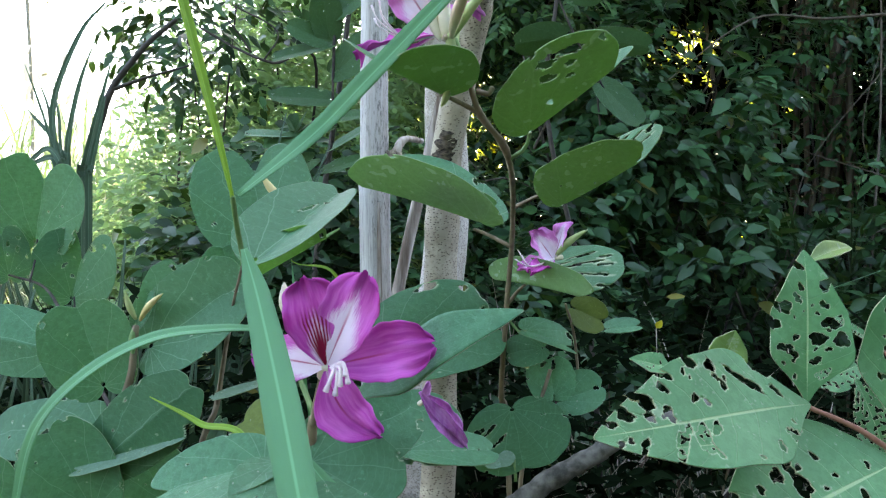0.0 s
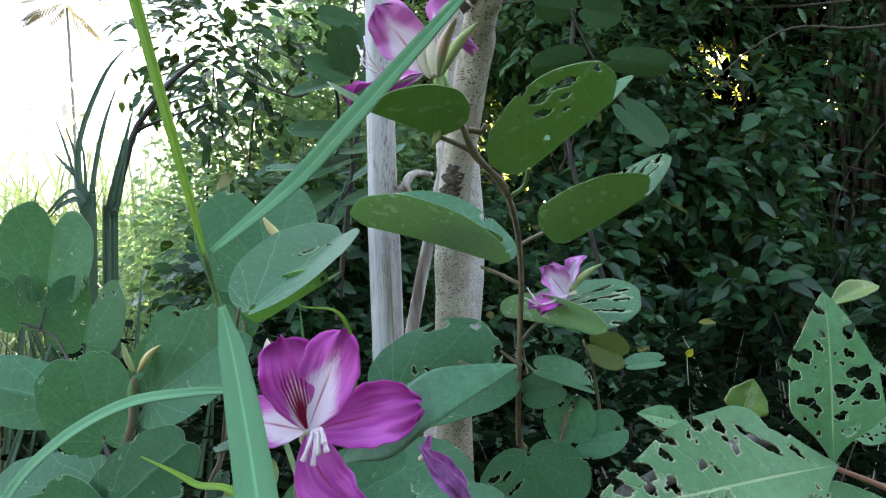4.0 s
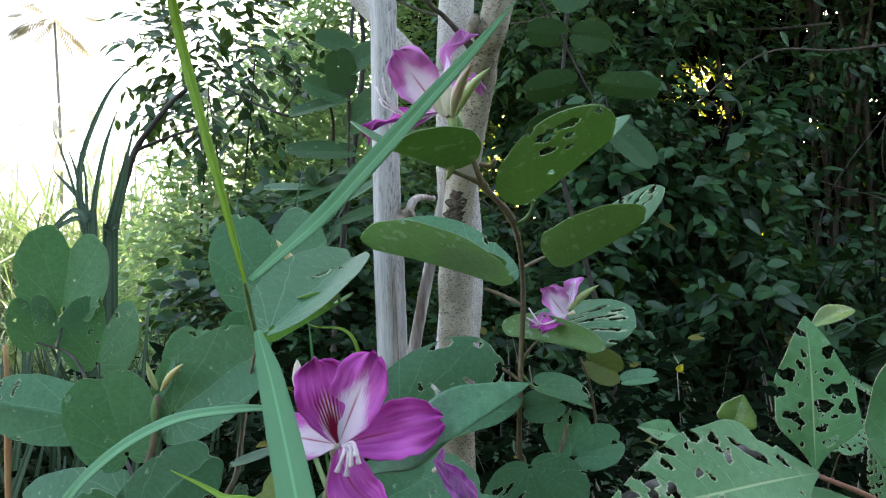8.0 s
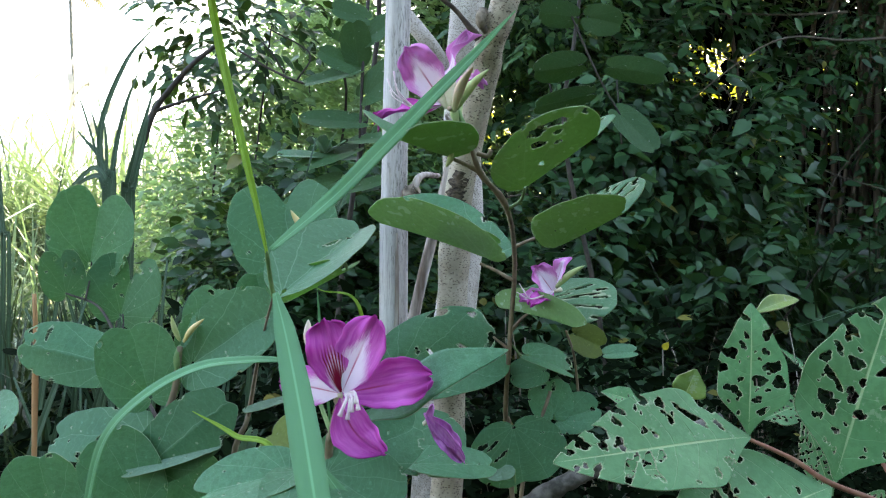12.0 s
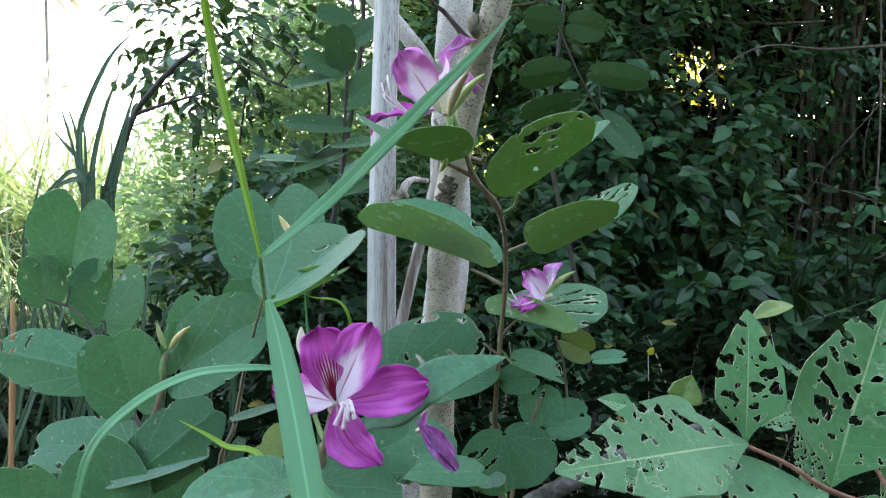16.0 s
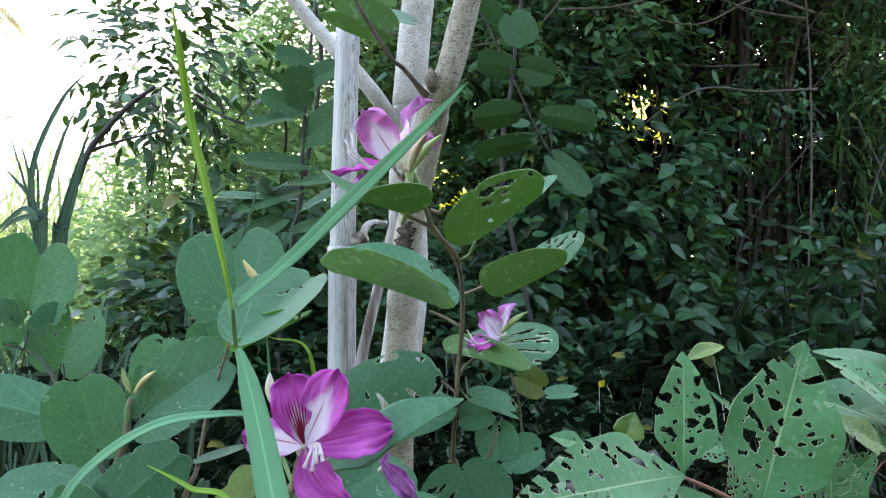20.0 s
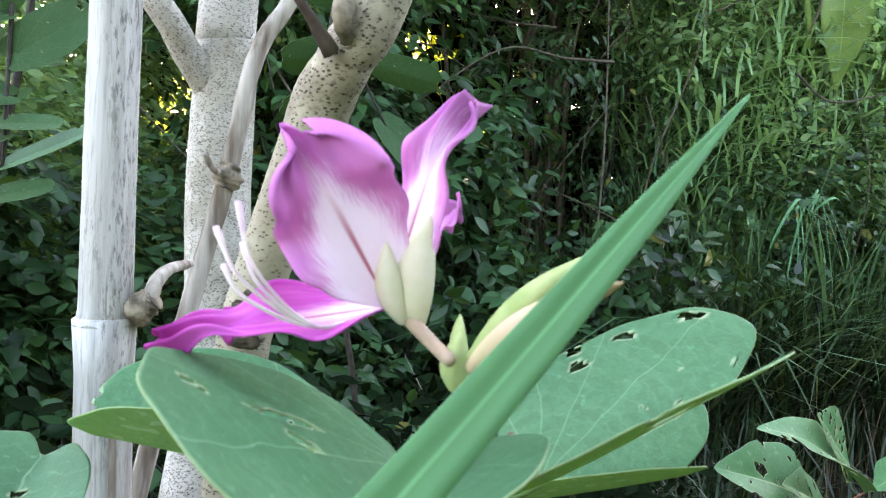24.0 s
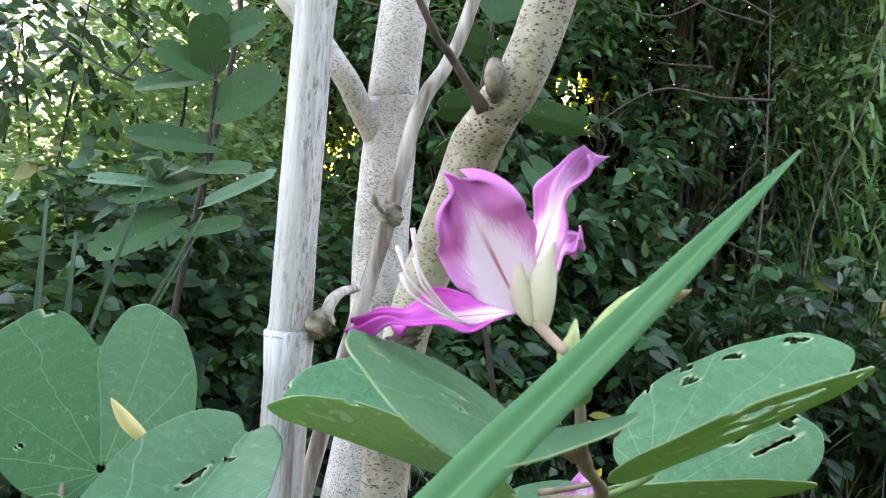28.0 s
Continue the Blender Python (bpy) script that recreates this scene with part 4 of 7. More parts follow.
# Added above the view to cut sky and sun light from overhead.
bush("vine_thicket", "unseen leafy canopy added over the thicket to block light", (3.5, 4.8, 0), slab(-0.4, 3.4, 2.9, 6.3, 4.3, 5.6, (), -0.5), 2900, 0.15, FOLIAGE, 35, 8, 0.45, 0.3, 0.55, False, 6, spread=2.5, high=4.6, group=G)

bush("vine_thicket", "small dark leaves hanging among bamboo stalks", (2.9, 4.7, 0), clusters(2.2, 3.7, 4.2, 5.2, 0.6, 4.6, 26, (0.12, 0.32), GAPS), 620, 0.075, FOLIAGE, 65, 8, 0.35, 0.7, 0.42, True, 4, spread=0.5, high=3.5, group=G)
bush("sunlit_bush", "leaves painted sunlit yellow-green behind the thicket", (2.85, 7.9, 0), hull((2.85, 7.9, 3.45), (0.95, 0.35, 0.85)), 4600, 0.058, FOLIAGE_SUN, 61, 9, 0.3, 0.3, 0.5, False, 4, spread=0.4, high=3.4, group=G)
bush("sunlit_bush", "leaves painted sunlit yellow-green behind the thicket", (0.1, 7.9, 0), hull((0.25, 7.9, 2.9), (0.8, 0.35, 1.1)), 1600, 0.058, FOLIAGE_SUN, 62, 9, 0.3, 0.3, 0.5, False, 4, spread=0.4, high=3.4, group=G)


def vines():
    """Bare hanging vines and crooked twigs in front of the thicket."""
    rnd = np.random.default_rng(36)
    th = thing("hanging_vines", "bare crooked vines and twigs hanging in the thicket", "vines", (2.0, 4.2, 0))
    for i in range(28):
        x, y = rnd.uniform(-0.4, 6.0), rnd.uniform(3.6, 4.6)
        z1 = rnd.uniform(1.2, 4.2)
        pts = [(x, y, 0.0 if i % 2 else z1 - rnd.uniform(0.6, 1.4))]
        for k in range(1, 5):
            s = k / 4
            pts.append((x + rnd.normal() * 0.22 * s + (0.5 * s if i % 3 == 0 else 0), y + rnd.normal() * 0.08, pts[0][2] + (z1 - pts[0][2]) * s))
        part("vine", tube(pts, rnd.uniform(0.004, 0.011), 0.003, sides=6, n=6, rough=0.1), VINE, th)
    for i in range(10):
        x, y, z = rnd.uniform(-0.5, 4.5), rnd.uniform(3.5, 4.3), rnd.uniform(1.5, 3.4)
        way = rnd.choice([-1, 1])
        part("twig", tube([(x, y, z), (x + way * 0.35, y, z + rnd.normal() * 0.1), (x + way * 0.8, y - 0.1, z + rnd.normal() * 0.15), (x + way * 1.25, y, z + rnd.normal() * 0.25)], 0.009, 0.003, sides=6, n=6, rough=0.15), VINE, th)


vines()
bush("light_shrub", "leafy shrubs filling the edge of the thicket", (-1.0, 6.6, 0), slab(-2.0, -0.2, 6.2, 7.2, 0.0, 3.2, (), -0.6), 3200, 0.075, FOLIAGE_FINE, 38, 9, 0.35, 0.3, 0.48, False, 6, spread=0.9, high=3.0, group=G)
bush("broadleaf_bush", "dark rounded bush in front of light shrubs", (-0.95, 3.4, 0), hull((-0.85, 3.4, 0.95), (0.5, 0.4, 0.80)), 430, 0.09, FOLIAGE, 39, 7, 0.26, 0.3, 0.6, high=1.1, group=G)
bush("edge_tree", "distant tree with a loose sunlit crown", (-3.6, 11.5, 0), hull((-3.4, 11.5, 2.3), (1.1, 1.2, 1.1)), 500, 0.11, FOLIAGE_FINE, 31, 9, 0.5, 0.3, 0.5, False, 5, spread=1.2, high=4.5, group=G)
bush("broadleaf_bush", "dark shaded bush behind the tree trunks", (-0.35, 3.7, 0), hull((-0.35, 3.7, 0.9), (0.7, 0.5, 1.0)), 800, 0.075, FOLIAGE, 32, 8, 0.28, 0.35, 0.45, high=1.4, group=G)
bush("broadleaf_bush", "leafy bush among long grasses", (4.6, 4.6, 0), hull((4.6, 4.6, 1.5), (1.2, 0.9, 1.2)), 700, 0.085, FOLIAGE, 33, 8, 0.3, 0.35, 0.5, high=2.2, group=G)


def grass_mass(name, label, where, n, height, width, material, seed, lean=0.35, base=(0, 0, 0), category="grass"):
    """Many long blades, each of four joined lengths, as one mesh."""
    rnd = np.random.default_rng(seed)
    p = where(rnd, n)
    h = rnd.uniform(*height, n)
    w = rnd.uniform(*width, n)
    f = rnd.uniform(0, 6.28, n)
    out = np.stack([np.cos(f), np.sin(f), np.zeros(n)], -1)
    bowed = rnd.uniform(0.1, 1.0, n) * lean
    side = np.stack([-np.sin(f), np.cos(f), np.zeros(n)], -1)
    s = np.array([0, 0.3, 0.6, 0.85, 1.0])
    rise = s[None] * (1 - 0.45 * bowed[:, None] * s[None] ** 2)
    line = p[:, None] + h[:, None, None] * (rise[..., None] * np.array([0, 0, 1.0]) + (bowed[:, None] * s[None] ** 2)[..., None] * out[:, None])
    wide = w[:, None] * np.array([0.7, 1.0, 0.85, 0.5, 0.04])[None]
    v = np.stack([line - side[:, None] * wide[..., None] / 2, line + side[:, None] * wide[..., None] / 2], 2).reshape(-1, 3)
    quad = np.array([(2 * i, 2 * i + 1, 2 * i + 3, 2 * i + 2) for i in range(4)])
    faces = (quad[None] + (np.arange(n) * 10)[:, None, None]).reshape(-1, 4)
    me = bpy.data.meshes.new(name)
    me.vertices.add(len(v))
    me.vertices.foreach_set("co", v.astype(np.float32).ravel())
    me.loops.add(faces.size)
    me.loops.foreach_set("vertex_index", faces.ravel().astype(np.int32))
    me.polygons.add(len(faces))
    me.polygons.foreach_set("loop_start", np.arange(0, faces.size, 4, dtype=np.int32))
    me.polygons.foreach_set("use_smooth", np.ones(len(faces), bool))
    me.update(calc_edges=True)
    return tagged(part(name, me, material, None), label, category, kind="stuff")


def patch(x0, x1, y0, y1):
    return lambda rnd, n: np.column_stack([rnd.uniform(x0, x1, n), rnd.uniform(y0, y1, n), np.zeros(n)])


def field(rnd, n):
    y = rnd.uniform(7.0, 17, n)
    return np.column_stack([-y * rnd.uniform(0.30, 1.05, n), y, np.zeros(n)])


grass_mass("cane_grass_field", "tall pale sunlit cane grass field", field, 12000, (1.6, 3.7), (0.018, 0.055), FIELD, 41, 1.4)


def heads(rnd, n):
    p = field(rnd, n)
    p[:, 2] = rnd.uniform(1.6, 3.3, n)
    return p


grass_mass("cane_grass_field", "pale feathery seed heads above the cane grass", heads, 1300, (0.25, 0.6), (0.03, 0.07), FIELD_HEAD, 47, 1.2)
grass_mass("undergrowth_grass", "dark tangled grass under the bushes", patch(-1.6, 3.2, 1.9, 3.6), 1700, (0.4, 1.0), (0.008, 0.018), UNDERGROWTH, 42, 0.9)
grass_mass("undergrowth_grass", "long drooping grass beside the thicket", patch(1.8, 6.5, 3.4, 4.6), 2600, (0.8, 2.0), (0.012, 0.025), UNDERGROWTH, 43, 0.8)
grass_mass("long_grass", "long arching blue-green grass at the thicket's foot", patch(3.1, 6.6, 3.6, 4.4), 1500, (1.0, 2.4), (0.012, 0.03), GRASS_MID, 49, 1.3)
grass_mass("dry_stalks", "dry brown stalks standing in the undergrowth", patch(-0.6, 5.0, 2.0, 3.6), 260, (0.4, 1.1), (0.005, 0.011), BAMBOO, 44, 0.5, category="stalks")
grass_mass("dry_stalks", "pale dead stems tangled under the sapling", patch(0.05, 1.15, 1.45, 2.3), 150, (0.6, 1.35), (0.003, 0.007), DEAD_STALK, 46, 1.1, category="stalks")
grass_mass("field_edge_grass", "green grass and weeds at the field's edge", patch(-6.5, -1.3, 4.2, 7.5), 2600, (0.9, 2.1), (0.012, 0.035), FIELD, 45, 1.3)
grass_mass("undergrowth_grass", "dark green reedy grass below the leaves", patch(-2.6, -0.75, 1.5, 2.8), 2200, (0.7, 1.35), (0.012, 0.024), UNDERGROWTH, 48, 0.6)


# ---- bamboo clump ----
def bamboo(base, n, seed, label):
    rnd = np.random.default_rng(seed)
    th = thing("bamboo_clump", label, "bamboo", base, "bamboo clumps")
    for i in range(n):
        x, y = base[0] + rnd.normal() * 0.32, base[1] + rnd.normal() * 0.25
        lean = rnd.normal(0, 0.35, 2)
        h = rnd.uniform(3.5, 6.0)
        part("culm", tube([(x, y, 0), (x + lean[0] * 0.3, y + lean[1] * 0.3, h * 0.5), (x + lean[0], y + lean[1], h)], rnd.uniform(0.018, 0.032), 0.012, sides=8, n=6, knots=tuple((k, 0.15, 0.01) for k in (0.15, 0.3, 0.45, 0.6, 0.75))), BAMBOO, th)
    return th


bamboo((3.35, 5.55, 0), 14, 51, "clump of dry brown bamboo stalks in shade")
bamboo((4.25, 6.0, 0), 16, 52, "clump of dry brown bamboo stalks in shade")
bamboo((2.75, 5.4, 0), 7, 53, "few dark bamboo stalks behind leaves")
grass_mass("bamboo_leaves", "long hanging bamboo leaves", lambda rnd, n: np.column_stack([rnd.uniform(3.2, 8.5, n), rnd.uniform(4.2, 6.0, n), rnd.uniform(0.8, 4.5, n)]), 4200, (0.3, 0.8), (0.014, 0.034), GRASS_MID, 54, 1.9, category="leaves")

grass_mass("bamboo_leaves", "bamboo leaves painted bright green as if lit", lambda rnd, n: np.column_stack([rnd.uniform(3.25, 8.0, n), rnd.uniform(3.9, 4.9, n), rnd.uniform(1.5, 4.8, n)]), 4800, (0.25, 0.6), (0.014, 0.034), BAMBOO_LIT, 55, 1.9, category="leaves")
bush("light_shrub", "leafy vines beside the bamboo, colour raised for light", (5.2, 4.3, 0), clusters(3.3, 7.2, 3.9, 4.7, 1.2, 4.6, 44, (0.14, 0.36)), 1300, 0.085, FOLIAGE_FINE, 56, 8, 0.3, 0.45, 0.5, high=3.2, spread=1.2, group=G)


# ---- reeds ----
def reeds(name, label, rows):
    """Dark reed blades. rows: foot x, foot y, top x, top y, top z, width."""
    th = thing(name, label, "reeds", (rows[0][0], rows[0][1], 0), "reeds")
    for fx, fy, tx, ty, tz, wd in rows:
        mid = ((fx * 0.7 + tx * 0.3), fy, tz * 0.55)
        blade(th, [(fx, fy, 0), mid, (tx, ty, tz)], [wd, wd * 1.1, wd, wd * 0.75, wd * 0.2], (0.3, -0.9, 0.2), REED, 20, 8)
    return th
# Leaf masses coloured as shade, filling the gaps behind the near leaves.
bush("shade_bush", "undergrowth painted near black for shade beneath the orchid tree leaves", (-0.5, 1.75, 0), hull((-0.5, 1.75, 0.5), (0.8, 0.35, 0.66)), 1100, 0.055, FOLIAGE_SHADE, 63, 8, 0.2, 0.3, 0.4, True, 6, spread=0.5, high=0.9, group=G)
bush("shade_bush", "undergrowth painted near black for shade around the fallen branch", (0.55, 1.9, 0), hull((0.6, 1.9, 0.45), (0.85, 0.35, 0.6)), 1000, 0.055, FOLIAGE_SHADE, 64, 8, 0.2, 0.3, 0.4, True, 6, spread=0.5, high=0.7, group=G)
# Two leaf banks out of view, added so light falls from the left.
bush("vine_thicket", "unseen thicket behind the camera, added to block skylight", (2.5, -3.8, 0), slab(-2.2, 5.5, -4.6, -3.2, 0.0, 6.0, (), -0.6), 4800, 0.22, FOLIAGE, 66, 7, 0.5, 0.3, 0.6, False, 10, spread=3, high=4, group=G)
bush("vine_thicket", "unseen thicket on the right, added to block skylight", (7.6, 0.0, 0), slab(6.9, 8.3, -4.0, 3.0, 0.0, 3.2, (), -0.6), 2400, 0.22, FOLIAGE, 67, 7, 0.5, 0.3, 0.6, False, 10, spread=2, high=4, group=G)
bush("broadleaf_bush", "dark leafy bush rising in front of the light shrubs", (-0.72, 3.2, 0), clusters(-1.05, -0.4, 3.0, 3.4, 0.7, 1.6, 9, (0.12, 0.26)), 210, 0.085, FOLIAGE, 68, 8, 0.24, 0.4, 0.5, high=1.6, spread=0.3, group=G)



def reed_clump(label, rows):
    """A clump of bowed blades. rows: width, points from the foot to the tip."""
    th = thing("reed_clump", label, "reeds", rows[0][1][0], "reeds")
    for wd, points in rows:
        blade(th, points, [wd, wd * 1.1, wd, wd * 0.75, wd * 0.15], (0.3, -0.9, 0.2), REED, 20, 7)


reed_clump("dark green reeds with long pointed leaning blades", [
    (0.022, [(-1.230, 2.200, 0.000), (-1.235, 2.200, 1.436), (-1.253, 2.200, 1.590), (-1.256, 2.200, 1.783), (-1.172, 2.200, 1.997), (-1.089, 2.200, 2.099)]),
    (0.019, [(-1.209, 2.200, 0.000), (-1.210, 2.200, 1.437), (-1.213, 2.200, 1.629), (-1.177, 2.200, 1.823), (-1.125, 2.200, 1.974)]),
    (0.030, [(-1.224, 2.300, 0.000), (-1.221, 2.300, 1.442), (-1.212, 2.300, 1.562), (-1.172, 2.300, 1.734), (-1.124, 2.300, 1.920)]),
    (0.024, [(-1.199, 2.300, 0.000), (-1.197, 2.300, 1.442), (-1.192, 2.300, 1.562), (-1.163, 2.300, 1.704), (-1.141, 2.300, 1.815)]),
    (0.018, [(-1.214, 2.200, 0.000), (-1.220, 2.200, 1.437), (-1.239, 2.200, 1.590), (-1.260, 2.200, 1.657), (-1.310, 2.200, 1.714), (-1.350, 2.200, 1.758)]),
    (0.020, [(-1.183, 2.150, 0.000), (-1.189, 2.150, 1.435), (-1.208, 2.150, 1.566), (-1.251, 2.150, 1.616), (-1.315, 2.150, 1.564), (-1.358, 2.150, 1.522)]),
    (0.022, [(-1.190, 2.150, 0.000), (-1.196, 2.150, 1.434), (-1.215, 2.150, 1.547), (-1.235, 2.150, 1.588), (-1.287, 2.150, 1.572), (-1.328, 2.150, 1.534)]),
    (0.013, [(-1.232, 2.200, 0.000), (-1.235, 2.200, 1.436), (-1.244, 2.200, 1.571), (-1.272, 2.200, 1.744), (-1.308, 2.200, 1.848)]),
    (0.011, [(-1.222, 2.200, 0.000), (-1.225, 2.200, 1.436), (-1.236, 2.200, 1.629), (-1.243, 2.200, 1.744), (-1.273, 2.200, 1.860)]),
    (0.010, [(-1.232, 2.200, 0.000), (-1.239, 2.200, 1.436), (-1.263, 2.200, 1.628), (-1.312, 2.200, 1.792), (-1.352, 2.200, 1.897)]),
])
reed_clump("dark slender reeds crowding at the edge of the field", [
    (0.016, [(-1.403, 1.900, 0.000), (-1.405, 1.900, 1.251), (-1.412, 1.900, 1.390), (-1.423, 1.900, 1.633), (-1.450, 1.900, 1.920)]),
    (0.014, [(-1.379, 1.900, 0.000), (-1.383, 1.900, 1.252), (-1.395, 1.900, 1.390), (-1.411, 1.900, 1.564), (-1.437, 1.900, 1.825)]),
    (0.011, [(-1.359, 1.900, 0.000), (-1.365, 1.900, 1.252), (-1.385, 1.900, 1.390), (-1.402, 1.900, 1.564), (-1.418, 1.900, 1.755)]),
    (0.007, [(-1.373, 1.850, 0.000), (-1.377, 1.850, 1.388), (-1.390, 1.850, 1.626), (-1.371, 1.850, 1.677), (-1.329, 1.850, 1.508)]),
    (0.011, [(-1.253, 1.900, 0.000), (-1.250, 1.900, 1.304), (-1.239, 1.900, 1.388), (-1.222, 1.900, 1.488), (-1.201, 1.900, 1.593)]),
    (0.012, [(-1.415, 1.900, 0.000), (-1.419, 1.900, 1.250), (-1.431, 1.900, 1.389), (-1.459, 1.900, 1.650), (-1.490, 1.900, 1.876)]),
])
rr = np.random.default_rng(61)
reeds("reed_clump", "crowded green reed stalks low behind the leaves", [
    (-0.98 + 0.055 * i + rr.normal() * 0.01, 1.45 + rr.normal() * 0.05, -0.98 + 0.055 * i + rr.normal() * 0.06, 1.45, rr.uniform(1.05, 1.35), 0.02) for i in range(10)
] + [
    (rr.uniform(-1.02, -0.62), rr.uniform(1.3, 1.6), rr.uniform(-1.05, -0.6), 1.45, rr.uniform(0.95, 1.3), 0.022) for i in range(26)
])
reeds("reed_clump", "slender reeds leaning across the bushes", [
    (-0.78, 2.1, -0.35, 2.1, 1.62, 0.018), (-0.8, 2.1, -0.36, 2.05, 1.55, 0.016), (-0.72, 2.0, -0.46, 2.0, 1.70, 0.016), (-0.62, 2.0, -0.60, 2.0, 1.55, 0.03),
    (-0.66, 2.0, -0.68, 2.05, 1.62, 0.03),
])


def palm():
    """A far coconut palm: bowed trunk and a crown of feathered fronds."""
    rnd = np.random.default_rng(71)
    x, y = -27.5, 45.0
    th = thing("palm_tree", "distant tall palm, coloured pale to stand for sky glare", "tree", (x, y, 0))
    part("trunk", tube([(x, y, 0), (x + 0.4, y, 9), (x - 0.1, y, 20.2)], 0.16, 0.10, sides=10), PALM, th)
    at, along, up, ln = [], [], [], []
    for i in range(16):
        f = 6.283 * i / 16 + rnd.normal() * 0.2
        rise = rnd.uniform(-0.2, 1.5)
        p = np.array([x - 0.1, y, 20.2])
        way = np.array([math.cos(f), math.sin(f), rise])
        for j in range(16):
            p = p + way * 0.2
            way = way + np.array([0, 0, -0.085])
            way /= np.linalg.norm(way)
            s = np.cross(way, (0, 0, 1.0))
            for sg in (-1, 1):
                at.append(p.copy())
                along.append(sg * s + 0.5 * way + (0, 0, -0.5))
                up.append((0, 0, 1.0))
                ln.append(0.75 * math.sin(math.pi * (j + 2) / 19))
    at, along, up, ln = np.array(at), np.array(along), np.array(up, float), np.array(ln)
    stuff("crown", leaves_mesh("crown", at, along, up, ln * 1.5, ln * 0.22, False), PALM, th)


palm()

banana = thing("banana_plant", "bright yellow-green banana leaves rising above the grasses", "plant", (4.72, 3.95, 0))
part("stalk", tube([(4.72, 3.95, 0), (4.72, 3.95, 1.5), (4.669, 3.930, 2.716)], 0.03, 0.008), STEM_GREEN, banana)
feather_leaf(banana, (4.669, 3.930, 2.716), (4.535, 3.850, 4.300), (-0.5, -0.85, 0.1), wide=0.24, fold=(18, 14), bend=-10, seed=81, mats=(EATEN_YOUNG, EATEN_YOUNG))

tuft = thing("arching_grass", "tuft of long pale green grass arching over", "grass", (4.05, 3.6, 0))
part("culm", tube([(4.05, 3.6, 0), (4.06, 3.6, 0.9), (4.002, 3.600, 1.753)], 0.006, 0.004, sides=7), STEM_GREEN, tuft)
tr = np.random.default_rng(83)
for i, (ex, ez) in enumerate(((-0.55, -0.75), (-0.32, -0.95), (-0.06, -1.0), (0.12, -1.05), (0.36, -0.5), (0.62, -0.8), (0.25, -0.9), (-0.2, -0.6), (0.5, -1.0), (0.1, -0.55))):
    rise = tr.uniform(0.05, 0.18)
    foot = np.array([4.002, 3.600, 1.753]) + tr.normal(0, 0.02, 3)
    blade(tuft, [foot, foot + (ex * 0.3, tr.normal() * 0.05, rise), foot + (ex * 0.72, -0.05, ez * 0.35), foot + (ex, -0.08, ez)], [0.008, 0.022, 0.020, 0.014, 0.002], (0.2, -0.7, 0.7), BLADE, 14, 6)

bough = thing("bare_bough", "thin bare forking bough across the light shrubs", "branch", (-0.95, 4.3, 0))
part("stem", tube([(-0.95, 4.3, 0.0), (-0.9, 4.2, 1.3), (-0.613, 3.300, 2.169), (-0.748, 3.000, 2.119), (-0.904, 3.000, 2.181), (-1.067, 3.000, 2.274)], 0.008, 0.005, sides=8, n=7, rough=0.15, seed=8), DARK_TWIG, bough)
part("twig", tube([(-0.846, 3.000, 2.168), (-0.893, 2.980, 2.241), (-0.944, 2.950, 2.304)], 0.006, 0.003, sides=6, rough=0.15, seed=9), DARK_TWIG, bough)
part("twig", tube([(-0.787, 3.000, 2.135), (-0.730, 3.000, 2.260), (-0.928, 3.000, 2.375)], 0.005, 0.003, sides=6, rough=0.15, seed=10), DARK_TWIG, bough)

stick = thing("leaning_branch", "dark bare branch leaning over the reeds", "branch", (-1.50, 2.4, 0.0))
part("stem", tube([(-1.40, 2.4, 0.0), (-1.30, 2.4, 0.8), (-1.267, 2.400, 1.404), (-1.250, 2.400, 1.561), (-1.216, 2.400, 1.719), (-1.169, 2.400, 1.860), (-1.104, 2.400, 1.951), (-1.033, 2.400, 2.032), (-0.940, 2.400, 2.109)], 0.017, 0.008, sides=8, n=8, rough=0.15, seed=5), DARK_TWIG, stick)
part("twig", tube([(-1.169, 2.400, 1.860), (-1.040, 2.400, 1.906), (-0.894, 2.400, 1.946)], 0.008, 0.003, sides=6, n=6, rough=0.15, seed=6), DARK_TWIG, stick)

dry_reed = thing("dry_reed", "single dry orange-brown reed stalk among green reeds", "reed", (-0.878, 1.3, 0))
part("stalk", tube([(-0.878, 1.3, 0), (-0.887, 1.300, 1.052), (-0.893, 1.300, 1.243)], 0.006, 0.004, sides=8, knots=((0.5, 0.3, 0.02), (0.8, 0.3, 0.02))), DRY_REED, dry_reed)

# ---- pole, trunks and dead wood ----
pole = thing("cane_pole", "weathered grey dead cane pole standing upright", "pole", (-0.104, 1.2, 0.0))
part("cane", tube([(-0.104, 1.2, 0.0), (-0.112, 1.2, 0.7), (-0.121, 1.2, 1.444)], 0.0285, 0.0272, sides=24, n=14, rough=0.02, knots=((1.0, 0.10, 0.012),), seed=1), CANE, pole)
part("cane", tube([(-0.121, 1.2, 1.440), (-0.121, 1.2, 1.62), (-0.119, 1.200, 1.884)], 0.0253, 0.0238, sides=24, n=14, rough=0.02, knots=((0.0, 0.10, 0.02), (0.93, 0.06, 0.02)), seed=2), CANE, pole)
part("burl", tube([(-0.100, 1.200, 1.447), (-0.086, 1.185, 1.458), (-0.075, 1.180, 1.466)], 0.0125, 0.010, rough=0.34, sides=20, n=12, knots=((0.45, 0.35, 0.3),), seed=4), CORK, pole, "gnarled burl of dead wood")
part("stub", tube([(-0.082, 1.180, 1.458), (-0.076, 1.185, 1.481), (-0.063, 1.200, 1.494), (-0.039, 1.250, 1.498)], 0.0085, 0.005, rough=0.12, sides=14, n=8, seed=44), STICK, pole)
